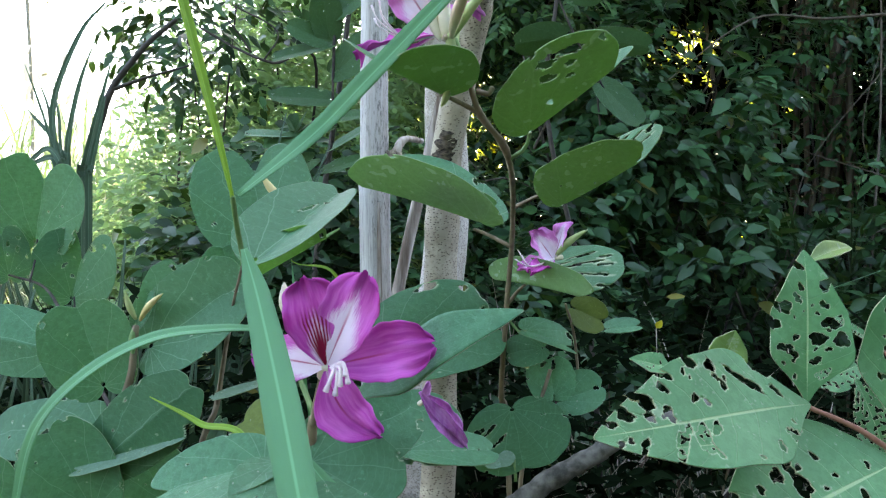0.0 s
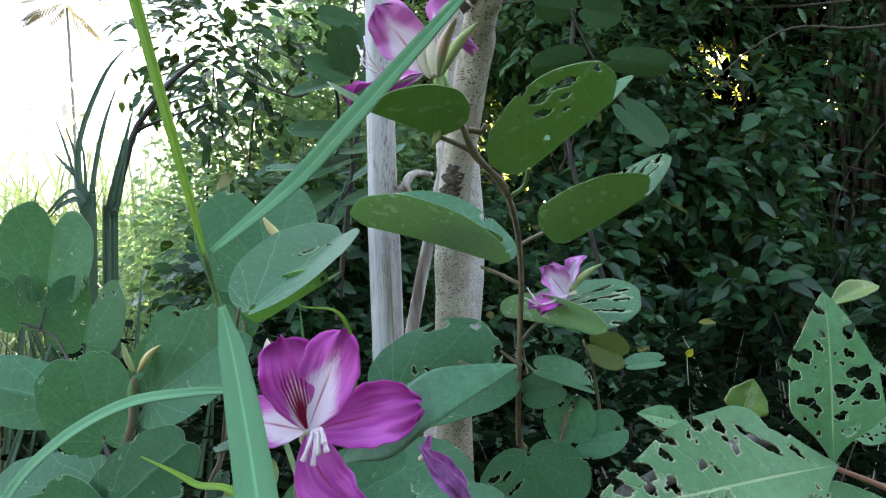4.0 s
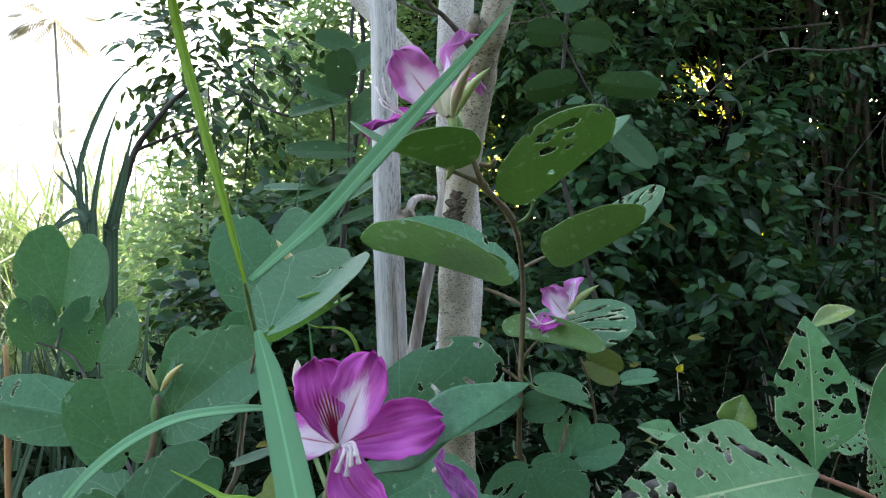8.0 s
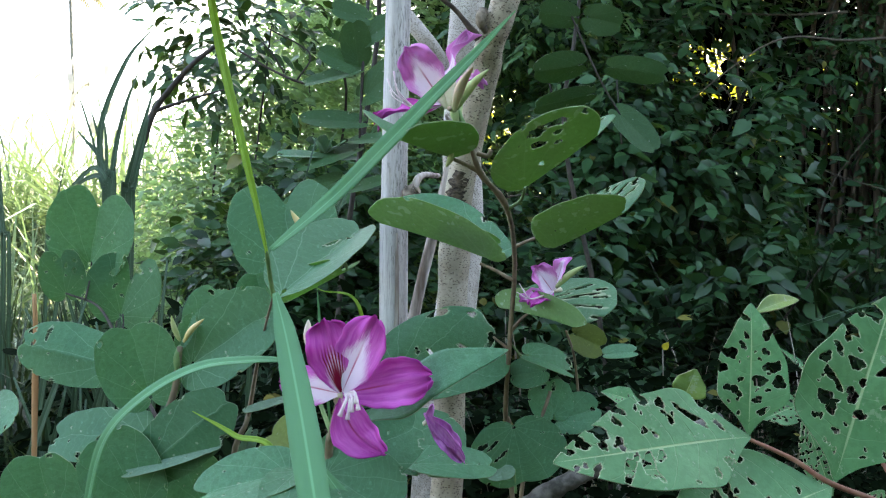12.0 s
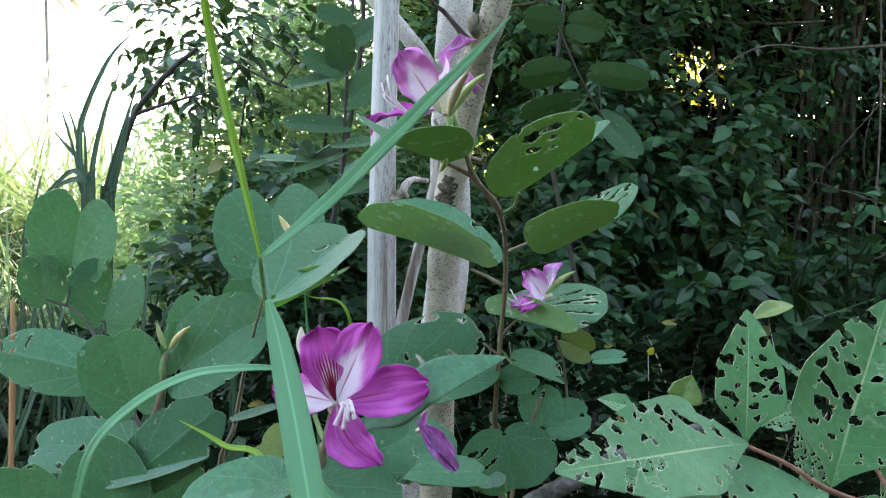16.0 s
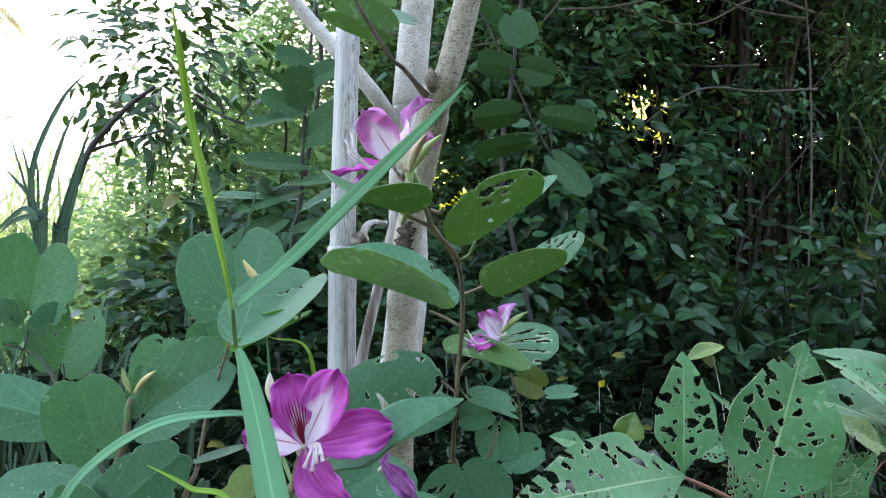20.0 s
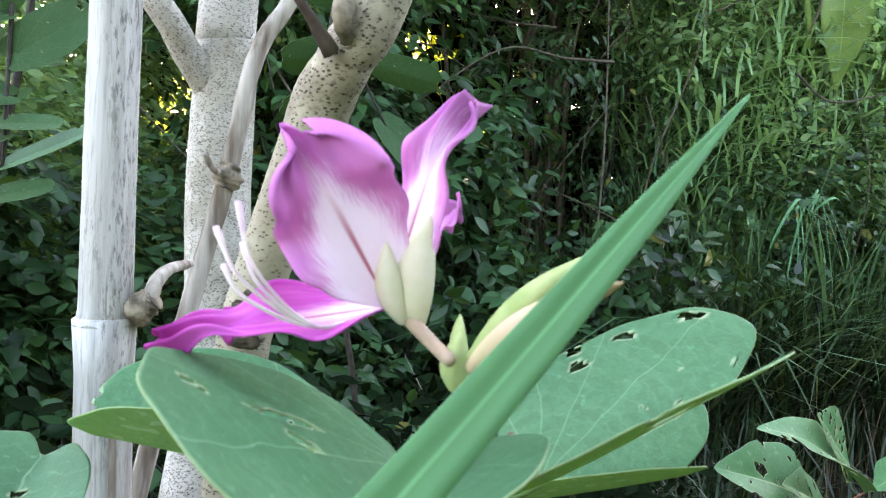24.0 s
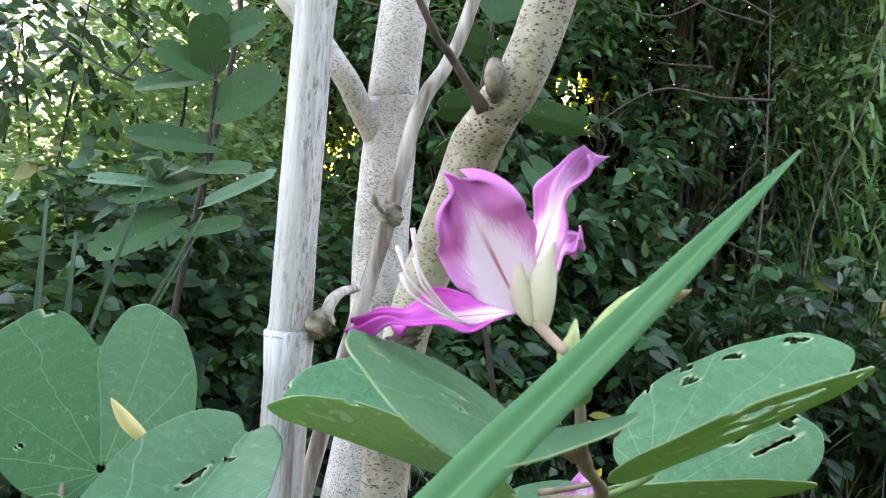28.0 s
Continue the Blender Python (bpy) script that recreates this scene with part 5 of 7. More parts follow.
tree = thing("pale_tree", "young tree with pale bark dotted by dark lenticels", "tree", (-0.02, 1.3, 0.0))
part("trunk", tube([(-0.06, 1.42, 0.0), (-0.05, 1.42, 0.8), (0.007, 1.420, 1.326), (0.004, 1.400, 1.589), (0.009, 1.400, 1.772), (0.014, 1.400, 1.922), (0.10, 1.45, 3.0), (0.12, 1.5, 4.2)], 0.050, 0.032, sides=24, n=12, rough=0.012, seed=5), BARK, tree)
part("trunk", tube([(-0.03, 1.12, 0.0), (-0.025, 1.12, 0.7), (-0.008, 1.120, 0.914), (-0.005, 1.130, 1.192), (-0.001, 1.130, 1.353), (0.007, 1.110, 1.462), (0.044, 1.030, 1.640), (0.054, 0.980, 1.683), (0.082, 0.940, 1.765), (0.19, 0.85, 2.25), (0.3, 0.8, 3.0)], 0.0315, 0.0195, sides=24, n=10, rough=0.035, knots=((0.39, 0.10, 0.02), (0.62, 0.12, 0.03)), seed=6), BARK_CREAM, tree)
part("knot", tube([(0.001, 1.108, 1.434), (0.004, 1.098, 1.462), (0.010, 1.088, 1.490)], 0.019, 0.016, rough=0.22, sides=20, n=10, seed=7), SCAR, tree, "dark corky ring of bark")
part("branch", tube([(0.006, 1.405, 1.680), (-0.016, 1.390, 1.722), (-0.045, 1.370, 1.760), (-0.089, 1.340, 1.816), (-0.251, 1.330, 1.997), (-0.328, 1.300, 2.132)], 0.023, 0.013, sides=16, n=8, rough=0.04, seed=9), BARK, tree)
part("twig", tube([(0.035, 0.955, 1.679), (-0.004, 0.930, 1.717), (-0.025, 0.900, 1.726), (-0.068, 0.870, 1.785), (-0.101, 0.840, 1.840)], 0.0038, 0.0028, rough=0.15, knots=((0.0, 0.8, 0.08),), seed=10), DARK_STEM, tree)
orchid_leaf(tree, (-0.030, 0.900, 1.767), (-0.128, 0.880, 1.798), (0, 0.6, 0.8), wide=0.75, fold=(20, 20), seed=301)
orchid_leaf(tree, (-0.049, 0.920, 1.805), (0.020, 0.920, 1.786), (0, -0.6, 0.8), wide=0.8, fold=(10, 10), seed=302, mats=(LEAF_PALE, LEAF_PALE))
orchid_leaf(tree, (-0.026, 0.900, 1.806), (-0.071, 0.900, 1.838), (0, 0.6, 0.8), wide=0.9, fold=(10, 10), seed=303)
part("knot", tube([(0.041, 0.945, 1.718), (0.038, 0.936, 1.706), (0.039, 0.938, 1.695), (0.051, 0.962, 1.687)], 0.007, 0.005, rough=0.12, sides=16, n=8, knots=((0.4, 0.4, 0.3),), seed=71), CORK, tree, "round healed branch scar")
dead = thing("dead_branch", "thin grey dead branch leaning between pole and tree", "branch", (-0.12, 1.3, 0.0))
part("stick", tube([(-0.12, 1.3, 0.0), (-0.12, 1.3, 0.8), (-0.123, 1.300, 0.949), (-0.087, 1.300, 1.214), (0.001, 1.290, 1.600), (0.031, 1.290, 1.751), (0.097, 1.290, 1.911), (0.20, 1.3, 2.5)], 0.014, 0.009, sides=12, n=8, rough=0.12, seed=12), STICK, dead)
log = thing("fallen_branch", "grey fallen branch resting low in the undergrowth", "branch", (0.07, 1.02, 0.0))
part("stick", tube([(0.081, 1.000, 0.904), (0.158, 1.000, 0.961), (0.222, 1.000, 0.997), (0.265, 1.000, 1.022), (0.44, 1.02, 1.08)], 0.0155, 0.012, sides=14, n=10, rough=0.16, seed=13), BARK_GREY, log)
part("prop", tube([(0.07, 1.02, 0.0), (0.083, 1.000, 0.902)], 0.014, 0.012, rough=0.1, seed=14), BARK_GREY, log)
part("knot", tube([(-0.003, 1.288, 1.587), (0.001, 1.288, 1.599), (0.006, 1.288, 1.614)], 0.013, 0.011, rough=0.35, sides=12, n=6, knots=((0.5, 0.45, 0.3),), seed=15), CORK, dead)
part("side_twig", tube([(0.000, 1.285, 1.599), (-0.016, 1.270, 1.606), (-0.027, 1.260, 1.622)], 0.005, 0.003, rough=0.15, sides=7, seed=16), STICK, dead)
part("node_ring", tube([(-0.121, 1.2, 1.438), (-0.121, 1.2, 1.445)], 0.0297, 0.0287, sides=24, n=3, seed=3), CANE, pole)
part("split", tube([(-0.107, 1.1735, 0.9), (-0.109, 1.173, 1.2), (-0.112, 1.1738, 1.38)], 0.007, 0.003, sides=8, flat=0.4, seed=17), STICK, pole, "dark brown split in the cane")

# ---- flowering orchid tree sapling ----
sap = thing("orchid_tree_sapling", "slender orchid tree sapling with folded two-lobed leaves and pink flowers", "sapling", (0.16, 1.25, 0.0), "orchid tree shoots")
part("stem", tube([(0.16, 1.25, 0.0), (0.13, 1.2, 0.5), (0.105, 1.12, 1.0), (0.094, 1.100, 1.062), (0.095, 1.020, 1.209), (0.095, 0.930, 1.329), (0.073, 0.755, 1.400), (0.038, 0.700, 1.439), (0.024, 0.680, 1.476)], 0.0052, 0.0028, rough=0.12, knots=((0.78, 0.5, 0.02), (0.87, 0.5, 0.02)), seed=3), STEM, sap)
part("stem", tube([(0.024, 0.680, 1.476), (0.02, 0.665, 1.483), (0.011, 0.658, 1.503)], 0.0042, 0.003), STEM_GREEN, sap)
part("petiole", tube([(0.073, 0.755, 1.399), (0.089, 0.745, 1.410), (0.093, 0.726, 1.424)], 0.0025, 0.002), STEM_GREEN, sap)
part("petiole", tube([(0.092, 0.900, 1.354), (0.108, 0.885, 1.362), (0.128, 0.872, 1.371)], 0.003, 0.002), STEM, sap)
part("petiole", tube([(0.093, 0.950, 1.304), (0.065, 0.955, 1.319), (0.043, 0.956, 1.328)], 0.003, 0.0022), STEM, sap)
part("petiole", tube([(0.097, 1.020, 1.218), (0.112, 1.020, 1.237), (0.124, 1.010, 1.249)], 0.003, 0.002), STEM, sap)
part("petiole", tube([(0.038, 0.700, 1.439), (0.018, 0.690, 1.448), (-0.001, 0.680, 1.454)], 0.003, 0.002), STEM, sap)
part("twig_stub", tube([(0.034, 0.690, 1.460), (0.046, 0.688, 1.457), (0.050, 0.685, 1.463)], 0.003, 0.0025), STEM, sap)
part("twig_stub", tube([(0.097, 1.030, 1.184), (0.068, 1.030, 1.206)], 0.003, 0.002), STEM, sap)
part("petiole", tube([(0.097, 1.030, 1.196), (0.116, 1.040, 1.174), (0.128, 1.050, 1.174)], 0.002, 0.002), STEM_GREEN, sap)
orchid_leaf(sap, (0.001, 0.686, 1.455), (-0.057, 0.599, 1.464), (0.15, 0.15, 1.0), wide=1.4, fold=(23, 29), bend=0, holes=[(0.34, 0.36, 0.13, 0.03, 0.9), (0.24, 0.44, 0.05, 0.03, 0.4), (0.55, 0.62, 0.04, 0.02, 0.3)], seed=1, label='dark green leaf with a torn edge', sides=(0.8, 1.13), notch=0.8)
orchid_leaf(sap, (0.092, 0.728, 1.424), (0.194, 0.668, 1.490), (-0.3, -0.05, 1), wide=1.02, fold=(22, 26), bend=4, curl=10, bites=5, holes=[(0.30, 0.42, 0.06, 0.035, 1.8), (0.40, 0.5, 0.07, 0.05, 1.5), (0.36, 0.68, 0.08, 0.04, 2.0), (0.2, 0.55, 0.035, 0.02, 2), (0.28, 0.62, 0.05, 0.02, 2), (0.12, 0.3, 0.03, 0.018, 0), (-0.42, 0.32, 0.035, 0.025, 1), (-0.46, 0.55, 0.035, 0.022, 1), (-0.38, 0.84, 0.035, 0.02, 1)], seed=2, basal=1.0, sides=(1.0, 1.3))
orchid_leaf(sap, (0.150, 0.860, 1.355), (0.244, 0.742, 1.403), (-0.15, -0.05, 1), wide=0.98, fold=(40, 28), bend=4, curl=10, bites=5, holes=[(-0.35, 0.62, 0.12, 0.018, 2.1), (-0.42, 0.5, 0.09, 0.016, 2.2), (-0.25, 0.75, 0.1, 0.018, 1.9)], seed=3, basal=0.6)
orchid_leaf(sap, (0.055, 0.957, 1.336), (-0.138, 0.985, 1.416), (0.3, -0.1, 1), wide=0.8, fold=(30, 42), bend=-8, curl=10, seed=4, notch=0.6, wave=0.03, bites=5, label='folded leaf with a freckled pale underside')
orchid_leaf(sap, (0.06, 0.93, 1.36), (-0.03, 0.94, 1.385), (0.1, 0.1, 1), wide=0.6, fold=(30, 30), seed=44)
orchid_leaf(sap, (0.091, 1.040, 1.252), (0.212, 0.900, 1.245), (0.0, -0.32, 1), wide=1.1, fold=(16, 82), bend=-10, holes=[(-0.16, 0.55, 0.12, 0.02, 1.9), (-0.3, 0.55, 0.13, 0.02, 2.1), (-0.22, 0.75, 0.1, 0.018, 1.9), (-0.4, 0.45, 0.1, 0.018, 2.3), (-0.08, 0.68, 0.07, 0.015, 1.7), (-0.42, 0.65, 0.06, 0.014, 2.2), (-0.12, 0.36, 0.09, 0.018, 2.0), (-0.26, 0.36, 0.08, 0.016, 2.2), (-0.34, 0.72, 0.06, 0.015, 2.0), (-0.14, 0.86, 0.05, 0.014, 1.8)], seed=5, sides=(1.25, 0.42))
orchid_leaf(sap, (0.126, 1.050, 1.174), (0.210, 1.040, 1.155), (0, -0.45, 0.9), wide=0.8, fold=(18, 18), bend=-20, holes=[(-0.25, 0.8, 0.09, 0.05, 0.6), (-0.1, 0.9, 0.05, 0.03, 0.3)], seed=6)
part("twig", tube([(0.233, 1.160, 1.063), (0.219, 1.140, 1.158), (0.198, 1.100, 1.211)], 0.0025, 0.002), STEM, sap)
orchid_leaf(sap, (0.218, 1.140, 1.201), (0.273, 1.130, 1.177), (0.2, -0.9, 0.2), wide=1.0, fold=(10, 10), seed=7, mats=(LEAF_OLD, LEAF_OLD))
orchid_leaf(sap, (0.276, 1.140, 1.166), (0.334, 1.140, 1.173), (0, -0.5, 0.8), wide=0.7, fold=(12, 12), seed=8)
# ---- flowers of the sapling ----
flower = part("flower", tube([(0.002, 0.650, 1.503), (0.003, 0.672, 1.507), (0.001, 0.688, 1.513)], 0.0024, 0.0032), PEDICEL, sap, "open pink orchid tree flower with white throat")
petal(flower, (-0.006, 0.690, 1.517), (-0.050, 0.668, 1.577), (-0.2, -0.95, 0.2), wide=0.6, bend=4, cup=14, mats=PETAL_PALE, seed=1, hook=-14, ruffle=0.11, blunt=4.0, peak=0.62)
petal(flower, (-0.006, 0.690, 1.517), (0.008, 0.674, 1.602), (-0.74, -0.62, 0.30), wide=0.3, bend=-12, cup=12, mats=PETAL_PALE, seed=2, hook=-35, ruffle=0.11, peak=0.5, blunt=2.2)
petal(flower, (-0.006, 0.690, 1.517), (0.027, 0.713, 1.574), (-0.6, -0.7, 0.5), wide=0.34, bend=-24, cup=26, mats=PETAL_PALE, seed=3, hook=-50, ruffle=0.09, peak=0.5)
petal(flower, (-0.006, 0.690, 1.517), (-0.091, 0.700, 1.502), (0.1, -0.55, 0.85), wide=0.33, bend=6, cup=20, mats=PETAL, seed=4, hook=-12, ruffle=0.09, peak=0.42, blunt=1.15)
petal(flower, (-0.006, 0.690, 1.517), (-0.062, 0.745, 1.498), (0.2, -0.5, 0.8), wide=0.3, bend=6, cup=18, mats=PETAL, seed=5)
bud(flower, (-0.001, 0.687, 1.511), (-0.012, 0.680, 1.542), 0.0058, SEPAL, "sepal")
bud(flower, (0.004, 0.686, 1.510), (0.004, 0.677, 1.553), 0.0080, SEPAL, "sepal")
part("stamen", tube([(-0.006, 0.690, 1.517), (-0.035, 0.685, 1.510), (-0.059, 0.680, 1.531), (-0.065, 0.685, 1.554)], 0.0009, 0.0007, sides=7, knots=((0.95, 0.9, 0.08),)), STAMEN, flower)
part("stamen", tube([(-0.006, 0.690, 1.517), (-0.035, 0.685, 1.510), (-0.057, 0.680, 1.525), (-0.063, 0.685, 1.540)], 0.0009, 0.0007, sides=7, knots=((0.95, 0.9, 0.08),)), STAMEN, flower)
part("stamen", tube([(-0.006, 0.690, 1.517), (-0.035, 0.685, 1.510), (-0.062, 0.680, 1.521), (-0.069, 0.685, 1.532)], 0.0009, 0.0007, sides=7, knots=((0.95, 0.9, 0.08),)), STAMEN, flower)
part("stamen", tube([(-0.006, 0.690, 1.517), (-0.035, 0.685, 1.510), (-0.063, 0.680, 1.527), (-0.072, 0.685, 1.545)], 0.0009, 0.0007, sides=7, knots=((0.95, 0.9, 0.08),)), STAMEN, flower)
bud(sap, (0.010, 0.650, 1.503), (0.045, 0.629, 1.542), 0.0054, BUD_GREEN)
bud(sap, (0.008, 0.646, 1.501), (0.028, 0.594, 1.535), 0.0058, BUD_TAN)
bud(sap, (0.010, 0.66, 1.490), (0.008, 0.655, 1.512), 0.0055, BUD_GREEN)
bud(sap, (0.013, 0.66, 1.495), (0.016, 0.672, 1.516), 0.0035, BUD_GREEN)
bud(sap, (0.005, 0.680, 1.461), (-0.002, 0.680, 1.442), 0.004, BUD_GREEN, "bud")
flower = part("flower", tube([(0.174, 1.000, 1.288), (0.162, 0.990, 1.286)], 0.004, 0.003), SEPAL, sap, "small pink flower above a slotted leaf")
petal(flower, (0.161, 0.990, 1.284), (0.127, 0.965, 1.326), (0.2, -0.9, 0.3), wide=0.75, cup=22, mats=PETAL_PALE, seed=11, ruffle=0.09)
petal(flower, (0.161, 0.990, 1.284), (0.184, 1.000, 1.347), (-0.5, -0.8, 0.2), wide=0.36, bend=14, cup=30, mats=PETAL_PALE, seed=12, hook=-90, ruffle=0.08)
petal(flower, (0.161, 0.990, 1.284), (0.105, 0.960, 1.272), (0.1, -0.6, 0.7), wide=0.42, cup=20, mats=PETAL_PALE, seed=13)
petal(flower, (0.161, 0.990, 1.284), (0.120, 0.930, 1.267), (0.1, -0.4, 0.9), wide=0.4, cup=20, mats=PETAL, seed=15)
bud(flower, (0.165, 0.990, 1.291), (0.209, 0.980, 1.328), 0.0055, BUD_GREEN, "sepal")
part("stamen", tube([(0.160, 0.980, 1.286), (0.121, 0.940, 1.276), (0.103, 0.940, 1.299)], 0.0012, 0.0009, sides=6), STAMEN, flower)
part("stamen", tube([(0.160, 0.980, 1.286), (0.121, 0.940, 1.276), (0.099, 0.940, 1.286)], 0.0012, 0.0009, sides=6), STAMEN, flower)
part("stamen", tube([(0.160, 0.980, 1.286), (0.121, 0.940, 1.276), (0.109, 0.940, 1.291)], 0.0012, 0.0009, sides=6), STAMEN, flower)
# ---- shoot with the wide-open flower ----
shoot = thing("orchid_tree_shoot", "low orchid tree shoot with one wide-open magenta flower", "shrub", (-0.10, 0.72, 0.0), "orchid tree shoots")
part("stem", tube([(-0.10, 0.72, 0.0), (-0.13, 0.66, 0.6), (-0.116, 0.600, 1.094), (-0.108, 0.575, 1.158), (-0.099, 0.560, 1.196)], 0.006, 0.003), STEM, shoot)
flower = part("flower", tube([(-0.099, 0.560, 1.196), (-0.093, 0.545, 1.206)], 0.005, 0.004), SEPAL, shoot, "wide-open magenta flower with red-veined white throat")
petal(flower, (-0.093, 0.545, 1.206), (-0.110, 0.535, 1.277), (0.1, -1, 0.2), wide=0.6, bend=-6, cup=8, mats=PETAL_FLAG, seed=21, blunt=4.0)
petal(flower, (-0.093, 0.545, 1.206), (-0.061, 0.530, 1.281), (-0.2, -1, 0.2), wide=0.56, bend=-8, cup=10, mats=PETAL_LIGHT, seed=22, blunt=3.6)
petal(flower, (-0.093, 0.545, 1.206), (-0.007, 0.540, 1.226), (-0.1, -0.9, 0.3), wide=0.52, bend=-6, cup=12, mats=PETAL_DEEP, seed=23, blunt=4.0)
petal(flower, (-0.093, 0.545, 1.206), (-0.047, 0.515, 1.157), (-0.45, -0.85, 0.3), wide=0.56, bend=-14, cup=16, mats=PETAL_DEEP, seed=24, hook=25, ruffle=0.07, blunt=1.6, peak=0.5, bow=0.16)
petal(flower, (-0.093, 0.545, 1.206), (-0.161, 0.570, 1.213), (0.2, -0.9, 0.3), wide=0.55, bend=-4, cup=10, mats=PETAL_LIGHT, seed=25)
part("stamen", tube([(-0.089, 0.540, 1.206), (-0.083, 0.515, 1.208), (-0.088, 0.510, 1.193)], 0.0013, 0.0016, sides=7, knots=((0.97, 0.7, 0.06),)), STAMEN, flower)
part("stamen", tube([(-0.089, 0.540, 1.206), (-0.080, 0.515, 1.206), (-0.081, 0.510, 1.190)], 0.0013, 0.0016, sides=7, knots=((0.97, 0.7, 0.06),)), STAMEN, flower)
part("stamen", tube([(-0.089, 0.540, 1.206), (-0.078, 0.515, 1.210), (-0.077, 0.510, 1.197)], 0.0013, 0.0016, sides=7, knots=((0.97, 0.7, 0.06),)), STAMEN, flower)
part("stamen", tube([(-0.089, 0.540, 1.206), (-0.076, 0.515, 1.214), (-0.073, 0.510, 1.205)], 0.0013, 0.0016, sides=7, knots=((0.97, 0.7, 0.06),)), STAMEN, flower)
part("stamen", tube([(-0.089, 0.540, 1.206), (-0.075, 0.515, 1.211), (-0.071, 0.510, 1.199)], 0.0013, 0.0016, sides=7, knots=((0.97, 0.7, 0.06),)), STAMEN, flower)
part("petiole", tube([(-0.108, 0.575, 1.158), (-0.105, 0.80, 1.12), (-0.090, 1.020, 1.143)], 0.0025, 0.002), STEM_GREEN, shoot)
bud(shoot, (-0.135, 0.600, 1.237), (-0.140, 0.600, 1.271), 0.006, SEPAL, "bud")
part("stem", tube([(-0.108, 0.575, 1.158), (-0.129, 0.600, 1.195), (-0.135, 0.600, 1.237)], 0.0025, 0.002), STEM_GREEN, shoot)
orchid_leaf(shoot, (-0.090, 1.020, 1.143), (0.094, 1.060, 1.199), (0.0, -0.72, 0.70), wide=0.98, fold=(14, 6), bend=-8, curl=-10, holes=[(-0.44, 0.50, 0.035, 0.09, 0.2), (-0.20, 0.97, 0.10, 0.05, 0.6), (-0.14, 0.22, 0.03, 0.02, 0), (0.02, 0.36, 0.14, 0.028, 0.4), (-0.05, 0.62, 0.09, 0.016, 0.7), (-0.33, 0.78, 0.04, 0.02, 1.2), (-0.12, 0.88, 0.025, 0.018, 0)], seed=31, wave=0.05, notch=0.45, bites=4, sides=(1.0, 0.75))
feather_leaf(shoot, (-0.082, 0.580, 1.171), (0.066, 0.560, 1.250), (0.2, -0.55, 0.8), wide=0.30, fold=(10, -8), bend=-24, seed=32, mats=(LEAF_TOP, LEAF_PALE), wave=0.05)
orchid_leaf(shoot, (-0.117, 0.600, 1.112), (-0.023, 0.630, 1.161), (0.05, -0.85, 0.5), wide=0.72, fold=(8, 8), bend=-8, seed=33, notch=0.45, bites=4)
orchid_leaf(shoot, (-0.113, 0.580, 1.118), (-0.040, 0.550, 1.089), (0, -0.6, 0.8), wide=1.1, fold=(12, 12), seed=34, notch=0.45, bites=4)
orchid_leaf(shoot, (-0.163, 0.620, 1.104), (-0.271, 0.600, 1.086), (0.05, -0.55, 0.85), wide=0.72, fold=(20, 10), bend=-14, seed=35, bites=4)
orchid_leaf(shoot, (-0.153, 0.620, 1.106), (-0.126, 0.560, 1.076), (0.1, -0.7, 0.7), wide=1.2, fold=(10, 10), seed=36, notch=0.45, bites=4)
orchid_leaf(shoot, (-0.184, 0.720, 1.102), (-0.221, 0.740, 1.115), (0.1, -0.8, 0.5), wide=1.5, fold=(10, 10), seed=37, mats=(LEAF_OLD, LEAF_OLD), notch=0.45, bites=4)
orchid_leaf(shoot, (-0.086, 0.850, 1.068), (0.039, 0.900, 1.067), (0, -0.5, 0.85), wide=1.0, fold=(12, 8), bend=-10, seed=38, notch=0.45, bites=4)
orchid_leaf(shoot, (-0.043, 0.800, 1.063), (0.066, 0.850, 1.047), (0, -0.35, 0.95), wide=0.6, fold=(10, 10), seed=39, mats=(LEAF_TOP, LEAF_PALE), notch=0.45, bites=4)
flower = part("flower", tube([(-0.025, 0.725, 1.135), (-0.020, 0.720, 1.140)], 0.003, 0.003), SEPAL, shoot, "half-closed pink flower hanging down")
petal(flower, (-0.025, 0.720, 1.149), (0.025, 0.710, 1.094), (-0.3, -0.9, 0.3), wide=0.3, cup=35, mats=PETAL_HANG, seed=41)
petal(flower, (-0.025, 0.720, 1.149), (0.020, 0.720, 1.106), (0.3, -0.9, 0.3), wide=0.36, cup=30, mats=PETAL_HANG, seed=42)
petal(flower, (-0.022, 0.720, 1.137), (-0.015, 0.720, 1.160), (0.3, -0.9, 0.3), wide=0.4, cup=30, seed=43, mats=PETAL_HANG)
# ---- leafy sapling behind ----
low = thing("orchid_tree_seedling", "low orchid tree seedling with rounded blue-green leaves", "shrub", (0.15, 1.15, 0.0), "orchid tree shoots")
part("stem", tube([(0.15, 1.15, 0.0), (0.13, 1.12, 0.6), (0.121, 1.060, 0.940), (0.167, 1.060, 1.112)], 0.005, 0.003), STEM, low)
orchid_leaf(low, (0.103, 1.020, 1.061), (0.122, 1.000, 0.972), (0, -0.85, 0.5), wide=1.7, fold=(8, 8), holes=[(0.42, 0.25, 0.12, 0.03, 0.5), (0.32, 0.45, 0.14, 0.03, 0.5), (0.62, 0.25, 0.09, 0.05, 0.3)], seed=51, notch=0.45, bites=4)
orchid_leaf(low, (0.156, 1.060, 1.146), (0.097, 1.060, 1.136), (0, -0.7, 0.6), wide=1.0, fold=(8, 8), seed=52, notch=0.45, bites=4)
